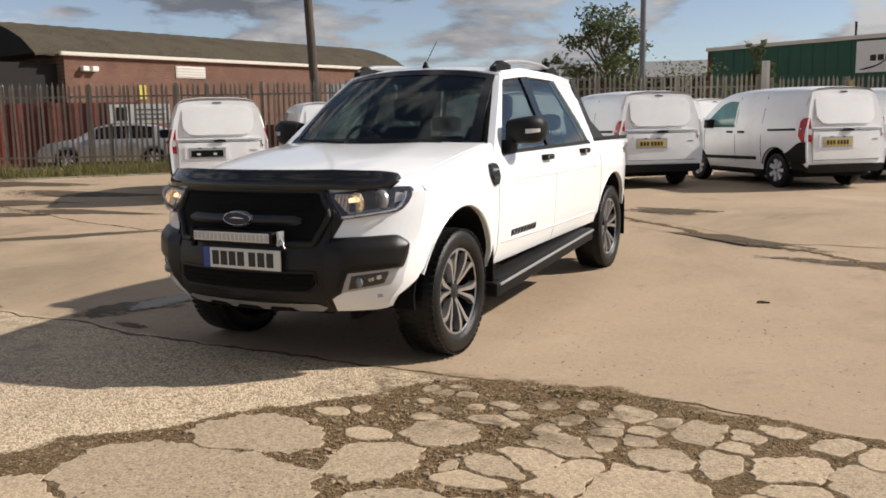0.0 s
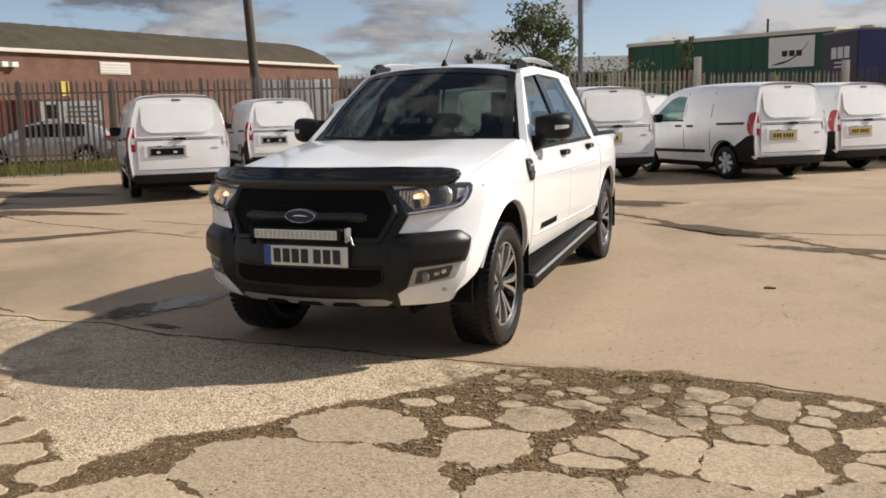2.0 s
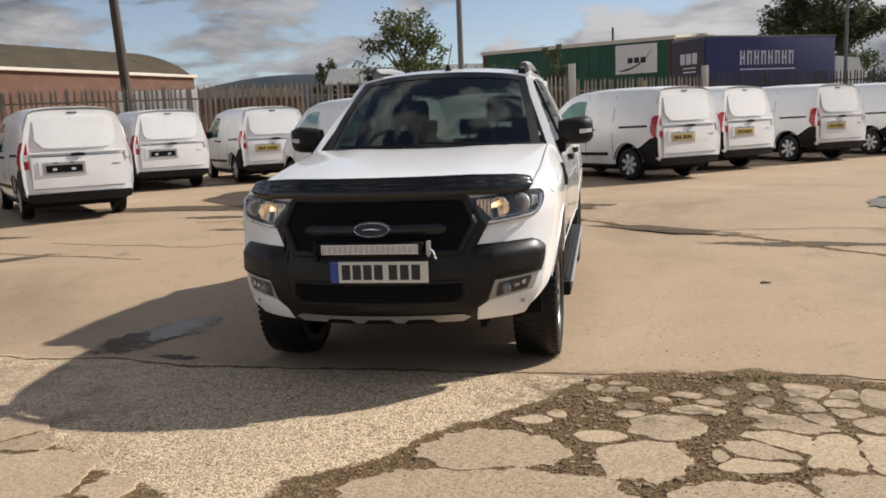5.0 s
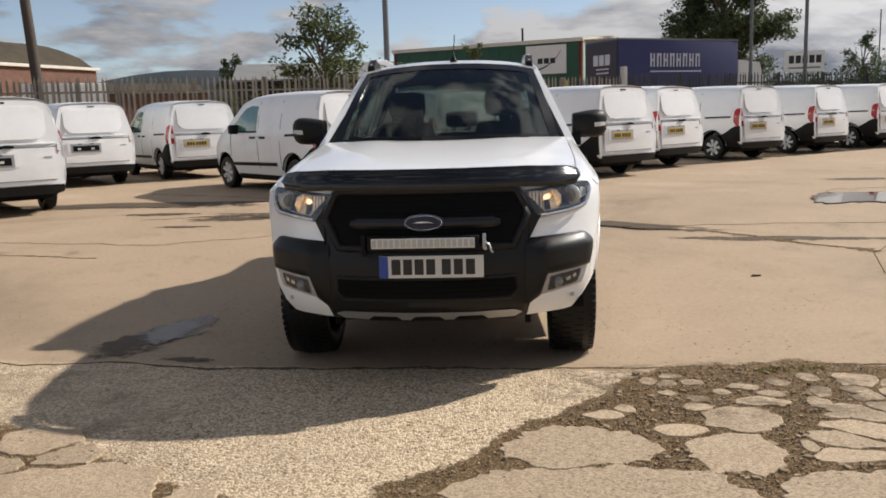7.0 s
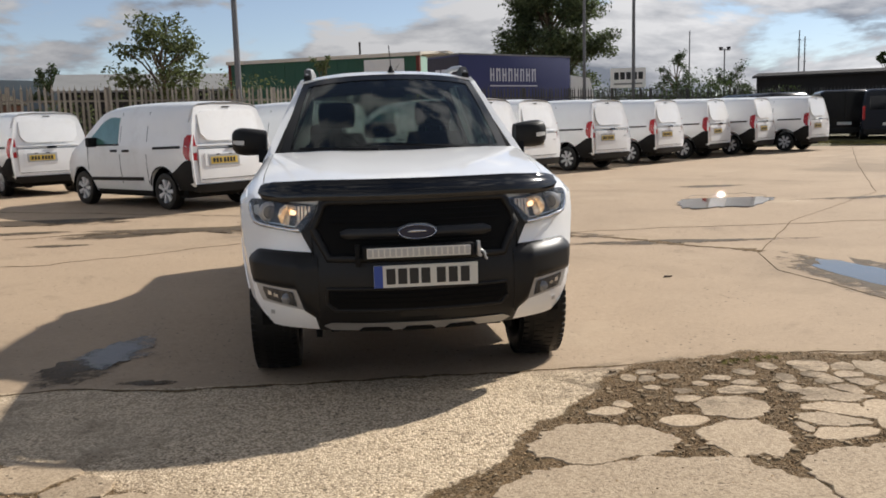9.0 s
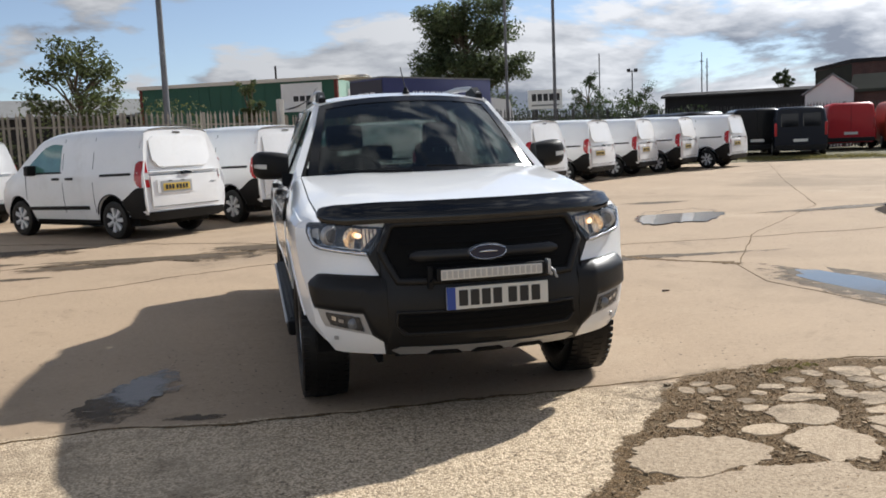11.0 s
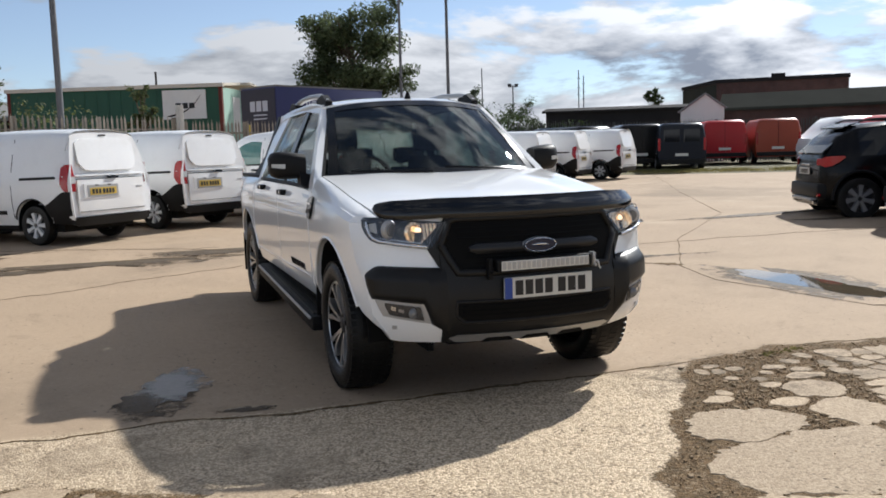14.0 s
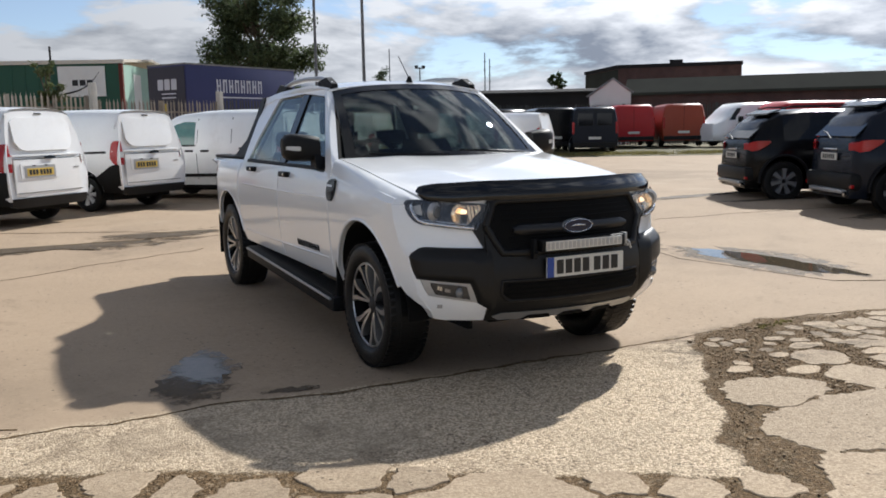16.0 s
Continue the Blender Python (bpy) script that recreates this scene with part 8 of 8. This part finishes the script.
def tall_van(m, paint, label, window=False, h=1.97):
    """A taller van seen from its tail."""
    v = thing("delivery_van", m, label, "van", "coloured vans at the fence")
    top = [(0.0, h - 0.10), (0.12, h), (3.4, h), (3.7, h - 0.08), (4.4, 1.25), (4.9, 1.05), (5.0, 0.75)]
    rings = []
    for x in (0.0, 0.06, 0.2, 1.0, 2.0, 3.2, 3.6, 3.9, 4.2, 4.45, 4.9, 5.0):
        zt = lerp_table(top, x)
        half = [((0.90, 0.98, 0.99, 0.98, 0.93, 0.86, 0.72)[k] * min(1, 0.95 + x) * min(1, 0.8 + (5.05 - x) * 0.5), 0.28 + (zt - 0.28) * q) for k, q in enumerate((0, 0.12, 0.35, 0.55, 0.75, 0.94, 1.0))]
        rings.append([(x, y, z) for y, z in half] + [(x, -y, z) for y, z in half[::-1]])
    part("body", bevelled(loft(rings), 0.02, 50, 1), paint, v, smooth=40)
    part("door_gap", box(-0.004, 0.012, -0.008, 0.008, 0.5, h - 0.12), M_UNDER, v)
    for s in (1, -1):
        for cx in (0.95, 3.95):
            small_wheel(v, pose(cx, s * 0.88, 0.33, 0, 12 * cx, 0 if s > 0 else 180), 0.33, 0.22)
        part("tail_lamp", box(-0.02, 0.06, min(s * 0.86, s * 0.955), max(s * 0.86, s * 0.955), 0.85, 1.35, 0.015), M_RED, v)
        part("door_mirror", box(3.7, 3.85, min(s * 0.98, s * 1.18), max(s * 0.98, s * 1.18), 1.1, 1.35, 0.03), M_GREYPL, v)
        part("cab_window", loft([[(x, s * (y + d), z) for x, z, y in ((3.25, 1.2, 0.955), (4.25, 1.2, 0.93), (3.85, h - 0.25, 0.86), (3.25, h - 0.25, 0.875))] for d in (-0.02, 0.012)]), M_DARKGLASS, v)
        if window:
            part("rear_window", box(-0.012, 0.02, min(s * 0.08, s * 0.72), max(s * 0.08, s * 0.72), 1.2, h - 0.25, 0.02), M_DARKGLASS, v)
    part("rear_bumper", box(-0.08, 0.12, -0.92, 0.92, 0.32, 0.5, 0.03), M_GREYPL, v)
    part("number_plate", box(-0.02, -0.008, -0.26, 0.26, 0.62, 0.73), M_WHITEPLATE, v)
    return v


verge = slab([[(x, 30.2 - 0.55 * (x - 12) + y + (0.3 * wobble(x, 0, 0.4, 3) if k < 2 else 0), z) for x in linspace(9.0, 60, 40)] for k, (y, z) in enumerate(((0.0, 0.12), (1.0, 0.19), (4, 0.28), (40, 0.28)))], lambda p: Vector((0, 0, 0.2)))
tagged(part("grass_verge", verge, mat("rough_verge", (0.12, 0.105, 0.05), 0.95, var=0.5, scale=2, fine=30, bump=0.8, bump_scale=30, stain=(0.06, 0.065, 0.025), stain_amount=0.7, stain_scale=1.2), kind="structure", smooth=60), "low grassy verge along the yard's far edge", "verge")
tall_van(pose(14.67, 31.2, 0.17, 0, 0, 64), M_NAVYCAR, "dark navy delivery van with its tail to the yard", True)
tall_van(pose(18.6, 33.9, 0.32, 0, 0, 62), M_REDCAR, "bright red delivery van with its tail to the yard")
tall_van(pose(20.45, 32.6, 0.32, 0, 0, 62), M_ORANGE, "faded orange-red delivery van with its tail to the yard")
tall_van(pose(26.0, 31.2, 0.3, 0, 0, 171), M_VANWHITE, "white delivery van parked sideways by the fence")
tall_van(pose(26.7, 29.2, 0.3, 0, 0, 171), M_REDCAR, "red delivery van parked sideways by the fence")
tall_van(pose(29.5, 27.7, 0.3, 0, 0, 170), M_SILVER, "grey delivery van parked sideways by the fence")
tall_van(pose(11.5, 32.6, 0.15, 0, 0, 100), M_BLACKCAR, "black delivery van behind the white vans", True)
tall_van(pose(13.85, 33.0, 0.2, 0, 0, 70), M_BLACKCAR, "black delivery van beside the navy van")

# ---- plants ----
M_LEAF = leafy(mat("leaves", (0.095, 0.115, 0.045), 0.75, var=0.35, scale=1.5, fine=8, island=0.4))
M_LEAFD = leafy(mat("dark_leaves", (0.045, 0.066, 0.024), 0.8, var=0.35, scale=1.2, fine=8, island=0.45))
M_LEAFB = leafy(mat("broad_leaves", (0.085, 0.108, 0.05), 0.75, var=0.35, scale=1.2, fine=8, island=0.5))
M_BARK = mat("bark", (0.10, 0.075, 0.05), 0.95, var=0.3, bump=0.6)
M_GRASS = leafy(mat("dry_grass", (0.17, 0.15, 0.055), 0.9, var=0.4, island=0.45))


def leaf_cloud(bm, rng, centre, radius, count, size):
    for _ in range(count):
        d = Vector((rng.gauss(0, 1), rng.gauss(0, 1), rng.gauss(0, 1)))
        d = d.normalized() * radius * rng.random() ** 0.45
        d.z *= 0.8
        p = Vector(centre) + d
        q = Euler((rng.uniform(-1.0, 1.0), rng.uniform(-1.0, 1.0), rng.random() * 6.28)).to_matrix()
        s = size * rng.uniform(0.6, 1.3)
        pts = [(-s, 0, 0), (0, -s * 0.45, s * 0.1), (s, 0, 0), (0, s * 0.45, s * 0.1)]
        bm.faces.new([bm.verts.new(p + q @ Vector(k)) for k in pts])


def tree(x, y, h, spread, seed, label, material, leaves, size, bare=0.25, name="tree", dense=16):
    rng = random.Random(seed)
    t = thing(name, pose(x, y, 0), label, "tree")
    trunk = bmesh.new()
    add_tube(trunk, [(0.1 * math.sin(q * 3), 0.1 * math.cos(q * 2), h * 0.75 * q) for q in linspace(0, 1, 7)], [h * 0.022 * (1 - 0.8 * q) for q in linspace(0, 1, 7)], 8)
    crown = bmesh.new()
    for k in range(dense):
        a = k * 2.4 + rng.random()
        z0 = h * (bare + (0.72 - bare) * (k / dense))
        z1 = min(h, z0 + h * rng.uniform(0.12, 0.34))
        r = spread * rng.uniform(0.55, 1.0) * (1.1 - 0.55 * abs(z1 / h - 0.6) / 0.5)
        tip = (r * math.cos(a), r * math.sin(a), z1)
        mid = (tip[0] * 0.5, tip[1] * 0.5, z0 + (z1 - z0) * 0.62)
        add_tube(trunk, [(0, 0, z0), mid, tip], [h * 0.009, h * 0.006, h * 0.002], 5)
        for _ in range(4):
            c = Vector(mid).lerp(Vector(tip), rng.uniform(0.2, 1.15)) + Vector((rng.gauss(0, 0.10), rng.gauss(0, 0.10), rng.gauss(0, 0.08))) * spread
            leaf_cloud(crown, rng, c, spread * rng.uniform(0.16, 0.30), leaves, size)
    for k in range(5):
        leaf_cloud(crown, rng, (rng.gauss(0, 0.18) * spread, rng.gauss(0, 0.18) * spread, h * rng.uniform(0.72, 0.97)), spread * 0.22, leaves, size)
    part("trunk", trunk, M_BARK, t, smooth=60)
    tagged(part("crown", crown, material, t), kind="stuff")
    return t


tree(-13.5, 38.2, 6.2, 1.95, 3, "small leafy tree with an open crown behind the fence", M_LEAF, 44, 0.12, 0.3, dense=17)
tree(9.6, 73.0, 13.7, 4.6, 7, "large dark broadleaf tree with a dense crown", M_LEAFB, 190, 0.17, 0.2, dense=36)
tree(20.6, 74.5, 6.6, 1.7, 12, "young thin tree beyond the fence", M_LEAFD, 40, 0.10, 0.3)
tree(26.0, 76.5, 5.6, 2.2, 15, "small bushy tree beyond the fence", M_LEAFD, 60, 0.10, 0.15)
tree(-6.3, 34.5, 3.9, 0.6, 21, "slender sapling growing behind the gate", M_LEAF, 26, 0.07, 0.35)
tree(-40.95, 97.97, 8.56, 2.2, 25, "round dark tree beyond the sheds", M_LEAFD, 60, 0.16, 0.2)
tree(-31.73, 96.85, 8.31, 1.6, 26, "round dark tree beyond the sheds", M_LEAFD, 60, 0.15, 0.2)
tree(44.6, 84.0, 7.0, 1.3, 29, "small bushy tree above the dark shed", M_LEAFD, 40, 0.16, 0.2)


def hedge(name, a, b, h, deep, count, size, seed, material, label):
    rng = random.Random(seed)
    bm = bmesh.new()
    a, b = Vector((*a, 0)), Vector((*b, 0))
    n = int((b - a).length / (h * 0.4)) + 1
    for k in range(n):
        p = a.lerp(b, (k + rng.random()) / n)
        hh = h * rng.uniform(0.6, 1.1)
        leaf_cloud(bm, rng, p + Vector((rng.gauss(0, deep), rng.gauss(0, deep), hh * 0.5)), hh * 0.55, count, size)
    ob = part(name, bm, material, None, kind="stuff")
    return tagged(ob, label, "bushes")


hedge("bushes", (-17.0, 38.0), (-8.6, 40.6), 4.8, 0.5, 620, 0.10, 31, M_LEAF, "tangled green bushes behind the fence")
hedge("bushes", (8.6, 61.5), (24.0, 58.5), 4.8, 0.7, 520, 0.14, 35, M_LEAFD, "dark bushes behind the fence by the sign")
hedge("bushes", (16.0, 76.0), (42.0, 88.0), 4.6, 0.9, 240, 0.17, 32, M_LEAFD, "dark bushes along the far boundary")
hedge("bushes", (-60.0, 92.0), (-6.0, 96.0), 4.2, 2.0, 260, 0.3, 33, M_LEAFD, "dark tree line in the distance")
hedge("bushes", (-6.0, 120.0), (90.0, 90.0), 5.0, 2.0, 260, 0.35, 34, M_LEAFD, "dark tree line in the distance")


def grass(name, a, b, wide, count, tall, seed, label, foot=0.0):
    rng = random.Random(seed)
    a, b = Vector((*a, 0)), Vector((*b, 0))
    side = (b - a).normalized().cross(Vector((0, 0, 1)))
    verts, faces = [], []
    for _ in range(count):
        q, o = rng.random(), rng.gauss(0, 0.4)
        p = a.lerp(b, q) + side * (wide * o)
        if wobble(p.x, p.y, 0.8, seed) < -0.25:
            continue
        h = tall * rng.uniform(0.3, 1.0) * (1.1 - min(1, abs(o)) * 0.6)
        t = rng.random() * 6.28
        w = Vector((math.cos(t), math.sin(t), 0)) * 0.012
        bend = Vector((rng.gauss(0, 0.3), rng.gauss(0, 0.3), 0)) * h
        k = len(verts)
        p.z = foot
        verts += [p - w, p + w, p + Vector((0, 0, h)) + bend]
        faces.append((k, k + 1, k + 2))
    me = bpy.data.meshes.new(name)
    me.from_pydata([tuple(v) for v in verts], [], faces)
    me.materials.append(M_GRASS)
    ob = new(name, me)
    return tagged(ob, label, "grass", kind="stuff")


grass("rough_grass", (-24.8, 8.9), (-16.2, 21.0), 1.5, 16000, 0.42, 41, "rough dry grass along the fence foot", 0.08)
grass("rough_grass", (10.5, 32.2), (30.0, 21.5), 1.5, 16000, 0.16, 42, "short dry grass in front of the coloured vans", 0.19)
grass("rough_grass", (7.5, 31.0), (12.0, 33.5), 0.8, 2500, 0.45, 43, "tall weeds between the vans", 0.14)
grass("low_weeds", (-1.75, 4.40), (-1.40, 4.46), 0.07, 90, 0.018, 44, "sparse dry weeds growing in the broken corner", 0.006)

# kerb at the foot of the grass
m, w = wall_frame((-24.02, 7.68), (-15.20, 20.24))
kb = part("kerb", bevelled(box(0, w, -0.07, 0.07, -0.1, 0.11), 0.015), mat("old_kerb", (0.26, 0.215, 0.16), 0.9, var=0.3, scale=1.5, stain=(0.11, 0.09, 0.06), stain_amount=0.7, stain_scale=1.2), None, kind="structure")
kb.matrix_world = m
tagged(kb, "weathered concrete kerb between yard and grass", "kerb")
bank = part("grass_bank", slab([[(x, y, z + 0.04 * wobble(x, y, 0.9, 4)) for x in linspace(0, w, 40)] for y, z in ((0.07, 0.08), (0.6, 0.12), (1.4, 0.12), (2.2, 0.08))], lambda p: Vector((0, 0, 0.25))), mat("dry_turf", (0.11, 0.092, 0.042), 0.95, var=0.5, scale=3, fine=40, bump=0.8, bump_scale=40), None, kind="structure", smooth=60)
bank.matrix_world = m
tagged(bank, "strip of dry rough turf below the fence", "grass strip")

# distant rising land
# the haze is put into the land's blue-grey colour
M_HILL = mat("haze_tinted_land", (0.10, 0.12, 0.13), 1.0, var=0.2, scale=0.02, fine=0.2)
hill = part("distant_hill", slab([[(x, 420 + 60 * q, math.sin(math.pi * q) * (6 + 22 * math.exp(-(((x + 200) / 110) ** 2)) + 4 * wobble(x, 0, 0.008, 5))) for x in linspace(-600, 500, 70)] for q in (0, 0.5, 1)], lambda p: Vector((0, 0, 1))), M_HILL, None, kind="structure", smooth=60)
tagged(hill, "low hazy hill on the skyline", "hill")

plates()
grit()
rubble()
dry_leaf()
